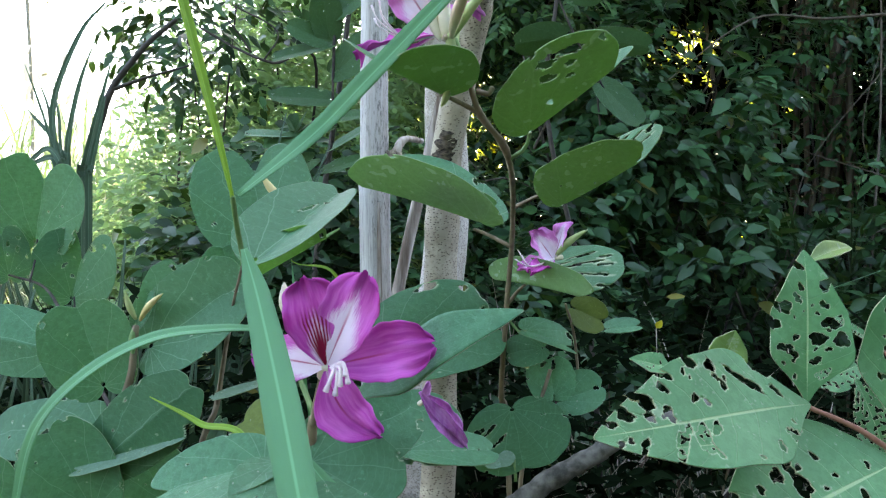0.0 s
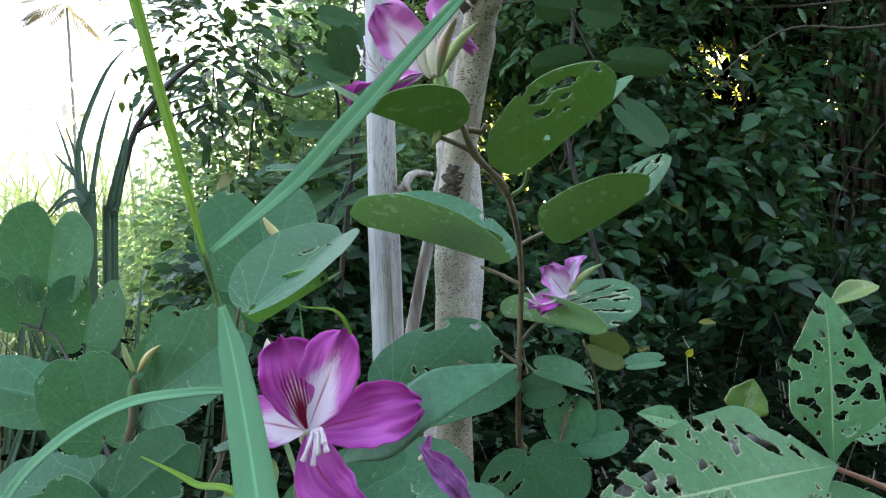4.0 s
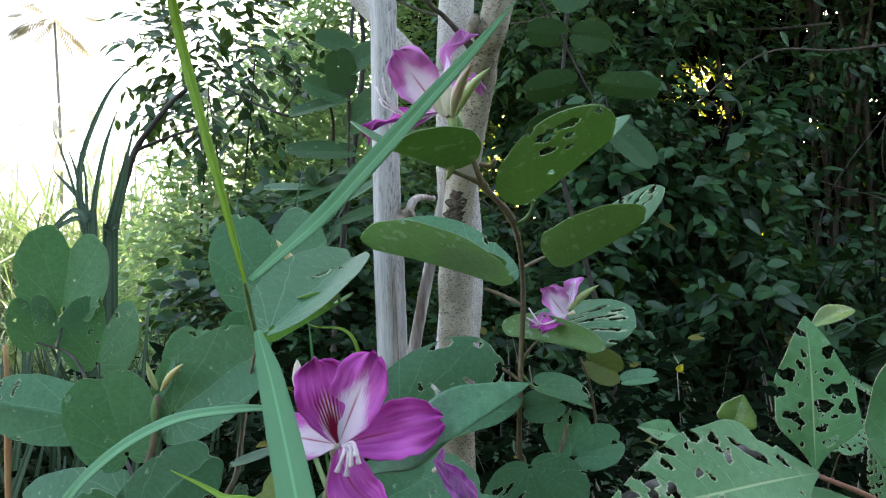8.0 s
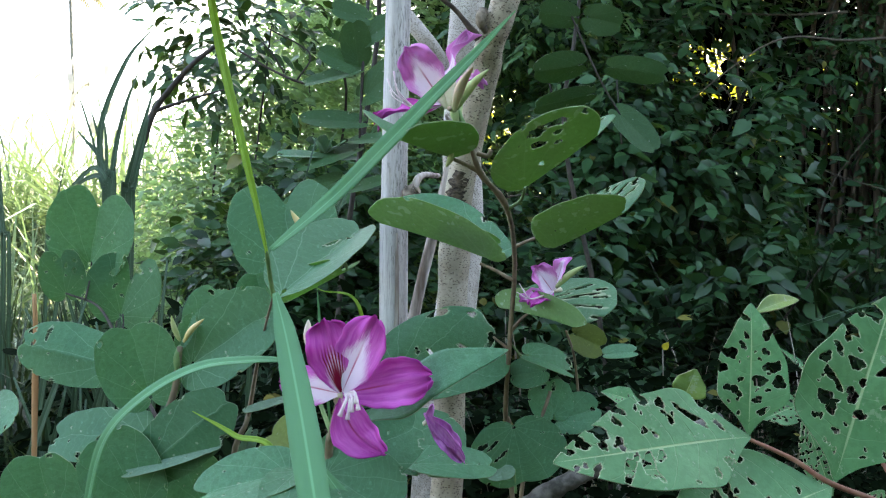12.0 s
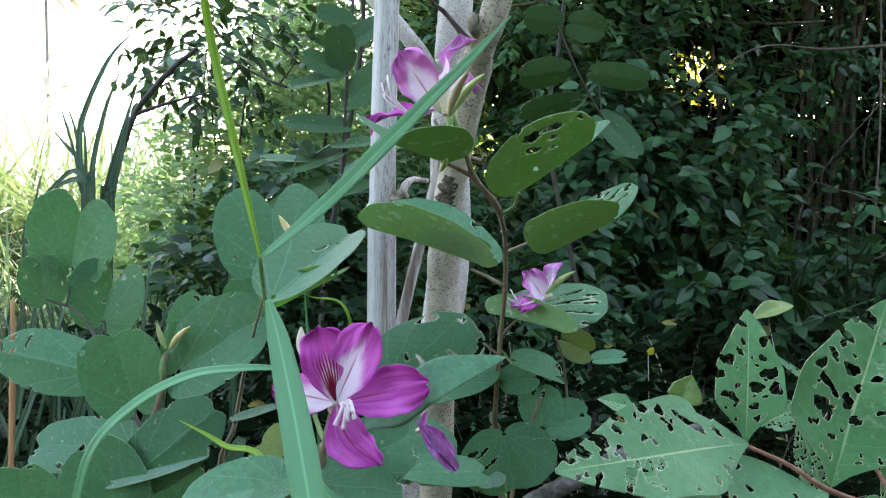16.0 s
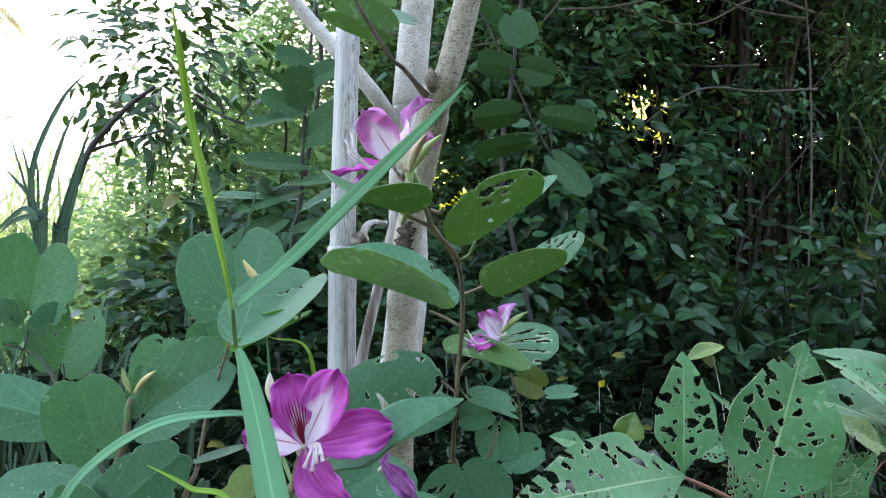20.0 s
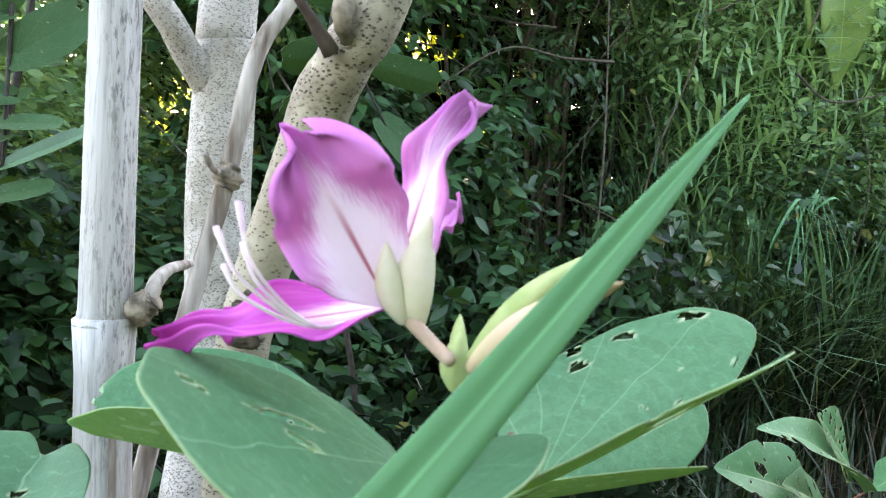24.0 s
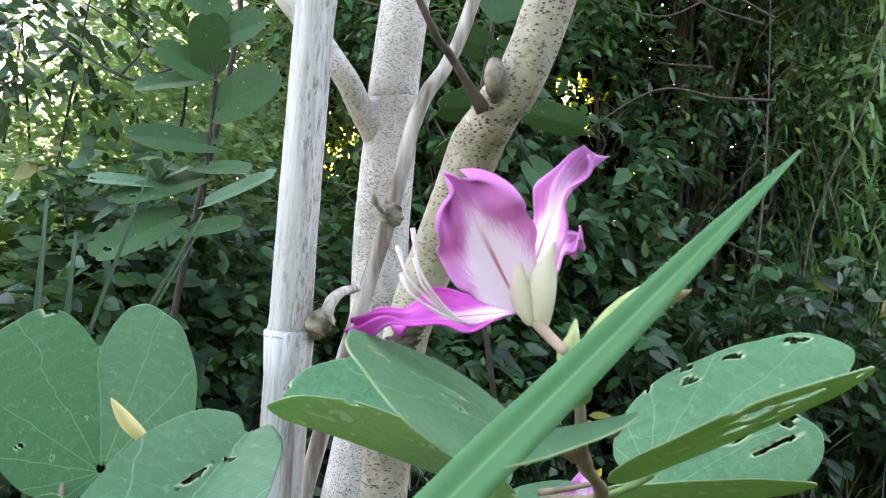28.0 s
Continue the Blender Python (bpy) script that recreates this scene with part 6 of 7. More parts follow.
orchid_leaf(low, (0.173, 1.060, 1.070), (0.166, 1.080, 1.131), (0, -0.85, 0.5), wide=1.2, fold=(6, 6), holes=[(0.1, 0.75, 0.12, 0.05, 1.2), (-0.15, 0.8, 0.08, 0.05, 0.6)], seed=53, notch=0.45, bites=4)
orchid_leaf(low, (0.181, 1.060, 1.063), (0.254, 1.060, 1.089), (0, -0.75, 0.6), wide=0.9, fold=(10, 10), seed=54, notch=0.45, bites=4)
orchid_leaf(low, (0.080, 1.000, 0.998), (0.085, 0.980, 0.983), (0, -0.7, 0.5), wide=1.8, fold=(8, 8), seed=55, mats=(LEAF_PALE, LEAF_PALE), notch=0.45, bites=4)
orchid_leaf(low, (0.083, 0.960, 0.919), (0.036, 0.930, 0.909), (0, -0.6, 0.8), wide=1.3, fold=(8, 8), seed=56, notch=0.45, bites=4)
orchid_leaf(low, (0.087, 0.960, 0.919), (0.137, 0.930, 0.916), (0, -0.6, 0.8), wide=1.2, fold=(8, 8), seed=57, notch=0.45, bites=4)
part("stem", tube([(0.107, 1.000, 0.959), (0.104, 1.000, 0.997)], 0.0025, 0.002), STEM_GREEN, low)
# ---- leafy orchid tree shrub ----
shrub = thing("orchid_tree_shrub", "bushy orchid tree shrub with broad blue-green two-lobed leaves", "shrub", (-0.36, 0.9, 0.0), "orchid tree shoots")
part("stem", tube([(-0.36, 0.9, 0.0), (-0.38, 0.88, 0.6), (-0.426, 0.850, 1.002), (-0.407, 0.850, 1.087), (-0.390, 0.850, 1.142), (-0.379, 0.840, 1.205)], 0.008, 0.004, rough=0.12), STEM, shrub)
part("stem", tube([(-0.36, 0.92, 0.0), (-0.3, 0.95, 0.6), (-0.338, 0.950, 0.979), (-0.316, 0.950, 1.082), (-0.312, 0.980, 1.163)], 0.007, 0.003, rough=0.12), STEM, shrub)
part("stem", tube([(-0.407, 0.850, 1.087), (-0.547, 1.000, 1.178), (-0.630, 1.080, 1.237), (-0.732, 1.150, 1.256)], 0.0028, 0.002, rough=0.12), DARK_TWIG, shrub)
part("stem", tube([(-0.312, 0.980, 1.163), (-0.309, 1.020, 1.230), (-0.323, 1.080, 1.311)], 0.003, 0.003, rough=0.12), STEM, shrub)
part("petiole", tube([(-0.563, 1.020, 1.189), (-0.596, 1.100, 1.203), (-0.623, 1.150, 1.219)], 0.0018, 0.0014), DARK_TWIG, shrub)
part("petiole", tube([(-0.667, 1.100, 1.249), (-0.676, 1.130, 1.287), (-0.685, 1.150, 1.317)], 0.0018, 0.0014), DARK_TWIG, shrub)
bud(shrub, (-0.379, 0.840, 1.213), (-0.388, 0.830, 1.250), 0.0042, BUD_GREEN, "bud")
bud(shrub, (-0.374, 0.840, 1.212), (-0.341, 0.830, 1.246), 0.0044, BUD_OLD, "bud")
orchid_leaf(shrub, (-0.382, 0.850, 1.207), (-0.369, 0.860, 1.249), (0.2, -0.9, 0.3), wide=0.57, fold=(25, 25), seed=84, notch=0.45, bites=4)
bud(shrub, (-0.383, 0.840, 1.171), (-0.379, 0.840, 1.209), 0.005, STEM_GREEN, "bract")
orchid_leaf(shrub, (-0.688, 1.150, 1.310), (-0.655, 1.130, 1.464), (0.1, -0.95, 0.25), wide=1.05, fold=(12, 16), notch=1.35, seed=61, bites=4)
orchid_leaf(shrub, (-0.733, 1.150, 1.254), (-0.737, 1.130, 1.345), (0.1, -0.9, 0.3), wide=0.9, fold=(8, 8), holes=[(0.1, 0.6, 0.05, 0.03, 1), (0.25, 0.5, 0.05, 0.04, 1), (-0.1, 0.75, 0.04, 0.03, 1), (0.3, 0.7, 0.04, 0.03, 0), (0.05, 0.4, 0.03, 0.02, 0), (-0.3, 0.5, 0.04, 0.02, 0), (0.38, 0.35, 0.03, 0.02, 1)], seed=62, bites=4)
orchid_leaf(shrub, (-0.627, 1.150, 1.215), (-0.591, 1.140, 1.340), (0.1, -0.9, 0.35), wide=1.12, fold=(16, 16), notch=2.2, holes=[(-0.25, 0.6, 0.05, 0.035, 1), (-0.18, 0.42, 0.04, 0.02, 1), (0.12, 0.72, 0.05, 0.04, 0), (0.3, 0.8, 0.03, 0.02, 0), (-0.06, 0.3, 0.03, 0.02, 0)], seed=63, bites=4)
orchid_leaf(shrub, (-0.549, 0.980, 1.153), (-0.703, 0.970, 1.193), (0, -0.75, 0.65), wide=0.62, fold=(-30, 8), bend=-6, holes=[(-0.3, 0.55, 0.03, 0.02, 0), (-0.32, 0.7, 0.04, 0.025, 0), (0.15, 0.75, 0.07, 0.02, 0.1), (0.02, 0.85, 0.03, 0.02, 0), (-0.25, 0.8, 0.02, 0.02, 0)], seed=64, notch=0.45, bites=4)
orchid_leaf(shrub, (-0.428, 0.860, 1.127), (-0.459, 0.850, 1.236), (0.05, -0.95, 0.3), wide=1.02, fold=(10, 10), seed=65, holes=[(0.28, 0.98, 0.06, 0.04, 0)], notch=0.45, bites=4)
orchid_leaf(shrub, (-0.371, 0.860, 1.176), (-0.241, 0.840, 1.268), (0.1, -0.9, 0.4), wide=0.72, fold=(8, 10), bend=-6, notch=0.35, seed=66, bites=4)
orchid_leaf(shrub, (-0.397, 1.000, 1.180), (-0.387, 1.000, 1.289), (0.0, -0.9, 0.4), wide=0.9, fold=(8, 8), seed=67, notch=0.45, bites=4)
orchid_leaf(shrub, (-0.432, 0.860, 1.074), (-0.598, 0.880, 1.064), (0, -0.8, 0.6), wide=0.5, fold=(6, 6), bend=-8, holes=[(-0.28, 0.42, 0.10, 0.05, 1.3), (-0.2, 0.55, 0.06, 0.03, 1), (-0.05, 0.45, 0.05, 0.03, 0)], seed=68, notch=0.45, bites=4)
orchid_leaf(shrub, (-0.401, 0.780, 1.001), (-0.452, 0.770, 1.103), (-0.1, -0.9, 0.35), wide=0.92, fold=(12, 8), seed=69, notch=0.45, bites=4)
orchid_leaf(shrub, (-0.391, 0.780, 1.056), (-0.286, 0.770, 1.152), (0.1, -0.85, 0.45), wide=0.62, fold=(10, -25), bend=-4, notch=0.4, seed=70, mats=(LEAF_TOP, LEAF_PALE), bites=4)
orchid_leaf(shrub, (-0.310, 0.780, 1.081), (-0.421, 0.770, 1.046), (0, -0.3, 0.95), wide=0.3, fold=(5, 5), seed=71, mats=(LEAF_PALE, LEAF_PALE), notch=0.45, bites=4)
orchid_leaf(shrub, (-0.517, 0.780, 0.965), (-0.535, 0.770, 1.076), (0, -0.9, 0.4), wide=0.95, fold=(10, 10), seed=72, notch=0.45, bites=4)
orchid_leaf(shrub, (-0.247, 0.920, 1.118), (-0.313, 0.900, 1.100), (0, -0.35, 0.9), wide=0.28, fold=(8, 8), seed=73, mats=(LEAF_PALE, LEAF_UNDER), notch=0.45, bites=4)
orchid_leaf(shrub, (-0.295, 0.860, 1.042), (-0.276, 0.860, 1.092), (0.4, -0.7, 0.3), wide=0.43, fold=(25, 25), seed=74, mats=(LEAF_PALE, LEAF_PALE), notch=0.45, bites=4)
orchid_leaf(shrub, (-0.383, 0.950, 0.944), (-0.425, 0.950, 1.019), (0, -0.9, 0.4), wide=1.14, fold=(8, 8), seed=77, mats=(LEAF_TOP, LEAF_UNDER), notch=0.45, bites=4)
orchid_leaf(shrub, (-0.290, 1.085, 1.311), (-0.317, 1.130, 1.474), (0.05, -0.92, 0.35), wide=1.15, fold=(14, 16), notch=1.35, seed=78, holes=[(-0.05, 0.93, 0.06, 0.04, 0.8), (-0.4, 0.2, 0.02, 0.012, 0.3)], bites=4)
orchid_leaf(shrub, (-0.232, 0.830, 1.284), (-0.139, 0.985, 1.400), (-0.05, -0.92, 0.38), wide=0.58, fold=(4, 34), bend=-6, notch=0.4, holes=[(-0.05, 0.62, 0.06, 0.012, 1.2), (-0.2, 0.95, 0.03, 0.03, 0), (0.02, 0.75, 0.02, 0.012, 0.3)], seed=79, basal=0.3)
part("petiole", tube([(-0.316, 0.950, 1.082), (-0.270, 0.860, 1.206), (-0.236, 0.806, 1.288)], 0.0022, 0.0016), STEM, shrub)
orchid_leaf(shrub, (-0.321, 1.040, 1.239), (-0.335, 1.030, 1.311), (0, -0.9, 0.35), wide=1.04, fold=(8, 8), seed=80, notch=0.45, bites=4)
bud(shrub, (-0.229, 0.980, 1.368), (-0.260, 0.970, 1.408), 0.0065, BUD_OLD, "bud")
orchid_leaf(shrub, (-0.263, 0.970, 1.262), (-0.140, 0.900, 1.327), (0, 0.2, 1), wide=0.7, fold=(30, 10), seed=81, mats=(LEAF_UNDER, LEAF_UNDER), notch=0.45, bites=4, basal=0.4)
orchid_leaf(shrub, (-0.726, 0.950, 1.092), (-0.672, 0.900, 1.057), (0.2, -0.9, 0.3), wide=0.95, seed=82, notch=0.45, bites=4)
# ---- insect-eaten broad-leaved plant ----
eaten = thing("insect_eaten_plant", "broad-leaved plant riddled with insect holes", "plant", (0.86, 0.85, 0.0))
part("stem", tube([(0.86, 0.85, 0.0), (0.85, 0.83, 0.6), (0.76, 0.76, 0.94), (0.470, 0.590, 1.090), (0.368, 0.545, 1.134), (0.330, 0.541, 1.157), (0.289, 0.538, 1.175)], 0.0040, 0.0019), TWIG_RED, eaten)
part("stem", tube([(0.470, 0.590, 1.090), (0.450, 0.640, 1.16), (0.422, 0.660, 1.207)], 0.0024, 0.0012), TWIG_RED, eaten)
feather_leaf(eaten, (0.287, 0.537, 1.176), (0.096, 0.432, 1.180), (0.3, -0.74, 0.55), wide=0.45, fold=(4, 6), bend=-16, holes=[(0.09, 0.28, 0.05, 0.018, 0.9), (0.13, 0.335, 0.05, 0.016, 0.9), (0.15, 0.21, 0.045, 0.02, 0.9), (0.06, 0.17, 0.028, 0.013, 0.9), (0.10, 0.42, 0.022, 0.014, 0.6), (0.17, 0.45, 0.03, 0.018, 0.8), (0.19, 0.54, 0.034, 0.018, 0.6), (0.12, 0.68, 0.022, 0.016, 0.6), (0.16, 0.66, 0.03, 0.016, 1.2), (0.09, 0.78, 0.05, 0.026, 1.2), (0.055, 0.865, 0.042, 0.02, 1.2), (0.035, 0.77, 0.026, 0.014, 1.0), (0.03, 0.93, 0.03, 0.010, 1.2), (-0.06, 0.60, 0.045, 0.032, 2.5), (-0.065, 0.69, 0.042, 0.026, 2.5), (-0.035, 0.53, 0.026, 0.017, 2.5), (0.035, 0.69, 0.03, 0.018, 0.6), (-0.10, 0.20, 0.03, 0.018, 2.5), (-0.13, 0.30, 0.022, 0.014, 2.5), (-0.05, 0.83, 0.03, 0.014, 2.2), (0.05, 0.52, 0.014, 0.010, 0.6)] + small_holes(22, 1, 0.42), seed=1, wave=0.03, sides=(0.8, 1.0))
feather_leaf(eaten, (0.289, 0.539, 1.178), (0.299, 0.565, 1.299), (-0.1, -0.95, 0.2), wide=0.52, fold=(14, 10), bend=-10, holes=[(-0.16, 0.60, 0.053, 0.048, 2.5), (-0.23, 0.49, 0.044, 0.044, 2.5), (-0.11, 0.32, 0.048, 0.034, 2.5), (0.15, 0.52, 0.062, 0.044, 0.6), (0.06, 0.41, 0.053, 0.039, 0.6), (0.19, 0.41, 0.053, 0.039, 0.6), (0.11, 0.76, 0.044, 0.034, 0.6), (-0.05, 0.88, 0.035, 0.029, 2.5), (0.05, 0.27, 0.031, 0.029, 0.6), (-0.07, 0.67, 0.031, 0.024, 2.5), (0.10, 0.63, 0.026, 0.029, 0.6), (0.17, 0.89, 0.040, 0.019, 0.6), (-0.08, 0.41, 0.022, 0.024, 2.5), (-0.18, 0.34, 0.031, 0.029, 2.5), (0.09, 0.19, 0.040, 0.029, 0.6), (-0.04, 0.74, 0.026, 0.024, 2.5)] + small_holes(16, 2, 0.5), seed=2, wave=0.035)
feather_leaf(eaten, (0.301, 0.565, 1.288), (0.365, 0.610, 1.300), (0.1, -0.7, 0.7), wide=0.24, fold=(30, 30), bend=-40, seed=12, mats=(EATEN_YOUNG, EATEN_UNDER))
feather_leaf(eaten, (0.368, 0.543, 1.138), (0.435, 0.571, 1.310), (-0.1, -0.95, 0.25), wide=0.64, fold=(12, 6), bend=-14, holes=[(-0.07, 0.87, 0.060, 0.036, 2.5), (-0.15, 0.75, 0.051, 0.027, 2.5), (-0.13, 0.85, 0.027, 0.023, 2.5), (-0.18, 0.63, 0.039, 0.020, 2.5), (-0.15, 0.70, 0.027, 0.017, 2.5), (-0.23, 0.56, 0.030, 0.030, 2.5), (-0.07, 0.59, 0.045, 0.033, 2.5), (-0.18, 0.49, 0.045, 0.023, 2.5), (-0.15, 0.36, 0.057, 0.043, 2.5), (-0.04, 0.43, 0.039, 0.033, 2.5), (0.02, 0.35, 0.033, 0.023, 0.6), (0.10, 0.80, 0.081, 0.017, 0.6), (0.20, 0.72, 0.045, 0.027, 0.6), (0.06, 0.59, 0.027, 0.020, 0.6), (0.19, 0.47, 0.027, 0.020, 0.6), (-0.12, 0.45, 0.033, 0.017, 2.5), (-0.01, 0.51, 0.021, 0.020, 2.5), (0.07, 0.95, 0.033, 0.020, 0.6), (0.15, 0.94, 0.021, 0.017, 0.6), (0.25, 0.82, 0.027, 0.013, 0.6), (-0.03, 0.28, 0.012, 0.010, 2.5), (-0.11, 0.17, 0.012, 0.010, 2.5), (-0.05, 0.14, 0.015, 0.013, 2.5), (0.12, 0.43, 0.027, 0.010, 0.6), (0.15, 0.50, 0.027, 0.010, 0.6), (-0.19, 0.27, 0.018, 0.017, 2.5)] + small_holes(26, 3, 0.6), seed=3, wave=0.04)
feather_leaf(eaten, (0.364, 0.543, 1.130), (0.178, 0.460, 1.090), (0, -0.72, 0.7), wide=0.58, fold=(6, 12), bend=-14, holes=[(0.28, 0.20, 0.034, 0.017, 0.6), (0.18, 0.14, 0.043, 0.027, 0.6), (0.28, 0.37, 0.046, 0.030, 0.6), (0.16, 0.50, 0.040, 0.030, 0.6), (0.07, 0.49, 0.052, 0.034, 0.6), (0.13, 0.57, 0.034, 0.024, 0.6), (-0.06, 0.45, 0.040, 0.030, 2.5), (-0.10, 0.32, 0.067, 0.024, 2.5), (0.06, 0.79, 0.067, 0.030, 0.6), (0.03, 0.87, 0.046, 0.020, 0.6), (-0.06, 0.62, 0.052, 0.030, 2.5), (-0.06, 0.71, 0.067, 0.024, 2.5), (0.13, 0.80, 0.034, 0.020, 0.6), (0.03, 0.58, 0.028, 0.020, 0.6), (0.06, 0.05, 0.034, 0.017, 0.6), (0.14, 0.36, 0.018, 0.013, 0.6), (-0.07, 0.54, 0.028, 0.030, 2.5), (0.11, 0.67, 0.021, 0.013, 0.6)] + small_holes(16, 6, 0.55), seed=6, wave=0.03)
feather_leaf(eaten, (0.398, 0.600, 1.104), (0.375, 0.620, 1.182), (0.1, -0.9, 0.3), wide=0.52, fold=(8, 8), holes=lace_holes(5, 0.5, 0.075, 0.85), seed=5)
feather_leaf(eaten, (0.335, 0.620, 1.175), (0.397, 0.640, 1.194), (0, -0.8, 0.5), wide=0.48, fold=(10, 10), holes=lace_holes(11, 0.48, 0.085, 0.8), seed=11)
feather_leaf(eaten, (0.424, 0.660, 1.206), (0.377, 0.680, 1.242), (0.3, -0.8, 0.3), wide=0.16, fold=(10, 10), holes=lace_holes(14, 0.16, 0.06, 0.8), seed=13)
feather_leaf(eaten, (0.253, 0.620, 1.192), (0.266, 0.620, 1.226), (0.1, -0.8, 0.4), wide=1.0, fold=(14, 14), seed=7, mats=(EATEN_YOUNG, EATEN_UNDER))
feather_leaf(eaten, (0.204, 0.600, 1.195), (0.164, 0.600, 1.203), (0, -0.7, 0.7), wide=0.55, fold=(14, 14), holes=random_holes(14, 8, 0.55), seed=8)
feather_leaf(eaten, (0.265, 0.580, 1.135), (0.167, 0.560, 1.136), (0, -0.7, 0.7), wide=0.36, fold=(10, 10), holes=random_holes(16, 17, 0.36) + lace_holes(18, 0.36, 0.06, 0.35), seed=17)
feather_leaf(eaten, (0.486, 0.600, 1.059), (0.388, 0.580, 1.096), (0, -0.85, 0.5), wide=0.70, fold=(10, 10), bend=-8, holes=lace_holes(9, 0.70, 0.07, 0.72), seed=9)
feather_leaf(eaten, (0.509, 0.640, 1.047), (0.516, 0.660, 1.208), (0.1, -0.9, 0.3), wide=0.5, fold=(10, 10), bend=-8, holes=random_holes(24, 23, 0.5) + lace_holes(24, 0.5, 0.06, 0.5), seed=22)
feather_leaf(eaten, (0.517, 0.660, 1.283), (0.590, 0.620, 1.216), (0, -0.6, 0.8), wide=0.5, fold=(14, 14), bend=-25, holes=random_holes(40, 4, 0.5) + lace_holes(41, 0.3, 0.045, 0.25), seed=4)
feather_leaf(eaten, (0.591, 0.660, 1.172), (0.508, 0.640, 1.219), (0, -0.75, 0.6), wide=0.42, fold=(10, 10), holes=lace_holes(10, 0.42, 0.06, 0.55), seed=10, mats=(EATEN_YOUNG, EATEN_UNDER))
feather_leaf(eaten, (0.511, 0.660, 1.117), (0.580, 0.660, 1.172), (0, -0.8, 0.5), wide=0.5, fold=(10, 10), holes=random_holes(24, 16, 0.5) + lace_holes(26, 0.5, 0.07, 0.4), seed=15)
eaten_far = thing("insect_eaten_plant", "small insect-eaten plant with pale drooping leaves", "plant", (1.12, 1.45, 0.0))
part("stem", tube([(1.12, 1.45, 0.0), (1.10, 1.42, 0.6), (1.06, 1.36, 0.95), (1.228, 1.300, 1.070)], 0.0036, 0.0018), TWIG_RED, eaten_far)
feather_leaf(eaten_far, (1.228, 1.300, 1.068), (0.858, 1.250, 1.236), (0.1, -0.5, 0.85), wide=0.30, fold=(16, 16), bend=-40, holes=random_holes(14, 61, 0.3), seed=61, mats=(EATEN_TOP, EATEN_UNDER))
feather_leaf(eaten_far, (1.180, 1.300, 1.131), (1.034, 1.270, 1.245), (0.1, -0.8, 0.5), wide=0.75, fold=(10, 10), holes=lace_holes(62, 0.75, 0.10, 0.75), seed=62)
feather_leaf(eaten_far, (1.182, 1.360, 1.021), (0.871, 1.340, 1.144), (0, -0.7, 0.7), wide=0.55, fold=(10, 14), bend=-15, holes=random_holes(26, 63, 0.55), seed=63)
feather_leaf(eaten_far, (1.237, 1.360, 0.979), (0.995, 1.300, 1.110), (0, -0.6, 0.8), wide=0.5, fold=(10, 14), bend=-15, holes=random_holes(20, 64, 0.5), seed=64)
feather_leaf(eaten_far, (1.245, 1.300, 1.071), (1.387, 1.260, 1.149), (0.2, -0.6, 0.8), wide=0.45, fold=(10, 14), bend=-20, holes=random_holes(20, 65, 0.45), seed=65)
yellow = thing("yellowed_seedling", "dry seedling stem with one small yellow leaf", "plant", (0.568, 1.75, 0.0))
part("stem", tube([(0.568, 1.75, 0.0), (0.558, 1.75, 0.6), (0.548, 1.750, 1.096)], 0.002, 0.0012, sides=6), DEAD_STALK, yellow)
feather_leaf(yellow, (0.548, 1.750, 1.096), (0.560, 1.740, 1.118), (0, -0.9, 0.3), wide=0.7, seed=91, mats=(YELLOW, YELLOW))
# ---- tall grass stalk ----
grass = thing("tall_grass", "single tall grass stalk with long drooping green blades", "grass", (-0.12, 0.62, 0.0))
part("culm", tube([(-0.12, 0.62, 0.0), (-0.125, 0.60, 0.7), (-0.144, 0.600, 1.140), (-0.157, 0.595, 1.215), (-0.169, 0.570, 1.300), (-0.164, 0.530, 1.341)], 0.0030, 0.0022), STEM_GREEN, grass)
blade(grass, [(-0.164, 0.530, 1.340), (-0.171, 0.525, 1.375), (-0.186, 0.520, 1.439), (-0.207, 0.515, 1.527), (-0.213, 0.500, 1.581), (-0.218, 0.490, 1.624)], [0.003, 0.006, 0.009, 0.01, 0.008, 0.002], (0.5, -0.8, 0.2), BLADE_LIT, fold=30)
blade(grass, [(-0.164, 0.545, 1.343), (-0.113, 0.594, 1.40), (-0.065, 0.597, 1.45), (-0.017, 0.596, 1.5), (0.031, 0.595, 1.55), (0.070, 0.592, 1.592)], [0.006, 0.016, 0.019, 0.018, 0.0145, 0.009, 0.001], (0.1, -0.85, 0.45), BLADE, fold=14)
blade(grass, [(-0.148, 0.560, 1.234), (-0.182, 0.550, 1.235), (-0.230, 0.540, 1.229), (-0.276, 0.530, 1.204), (-0.310, 0.520, 1.165), (-0.320, 0.510, 1.109), (-0.320, 0.500, 1.050)], [0.006, 0.01, 0.012, 0.012, 0.01, 0.007, 0.003], (0.1, -0.6, 0.8), BLADE, fold=18)
blade(grass, [(-0.165, 0.565, 1.300), (-0.146, 0.540, 1.258), (-0.121, 0.500, 1.197), (-0.098, 0.460, 1.135), (-0.086, 0.440, 1.100)], [0.006, 0.02, 0.026, 0.029, 0.026, 0.018], (0.1, -0.95, 0.35), BLADE, fold=12)
blade(grass, [(-0.116, 0.570, 1.126), (-0.086, 0.560, 1.094), (-0.049, 0.540, 1.062), (-0.012, 0.520, 1.015)], [0.006, 0.014, 0.017, 0.015, 0.006], (0.2, -0.8, 0.5), BLADE, fold=14)
lowgrass = thing("grass_tuft", "short yellow-green grass blades among the leaves", "grass", (-0.3, 0.75, 0.0))
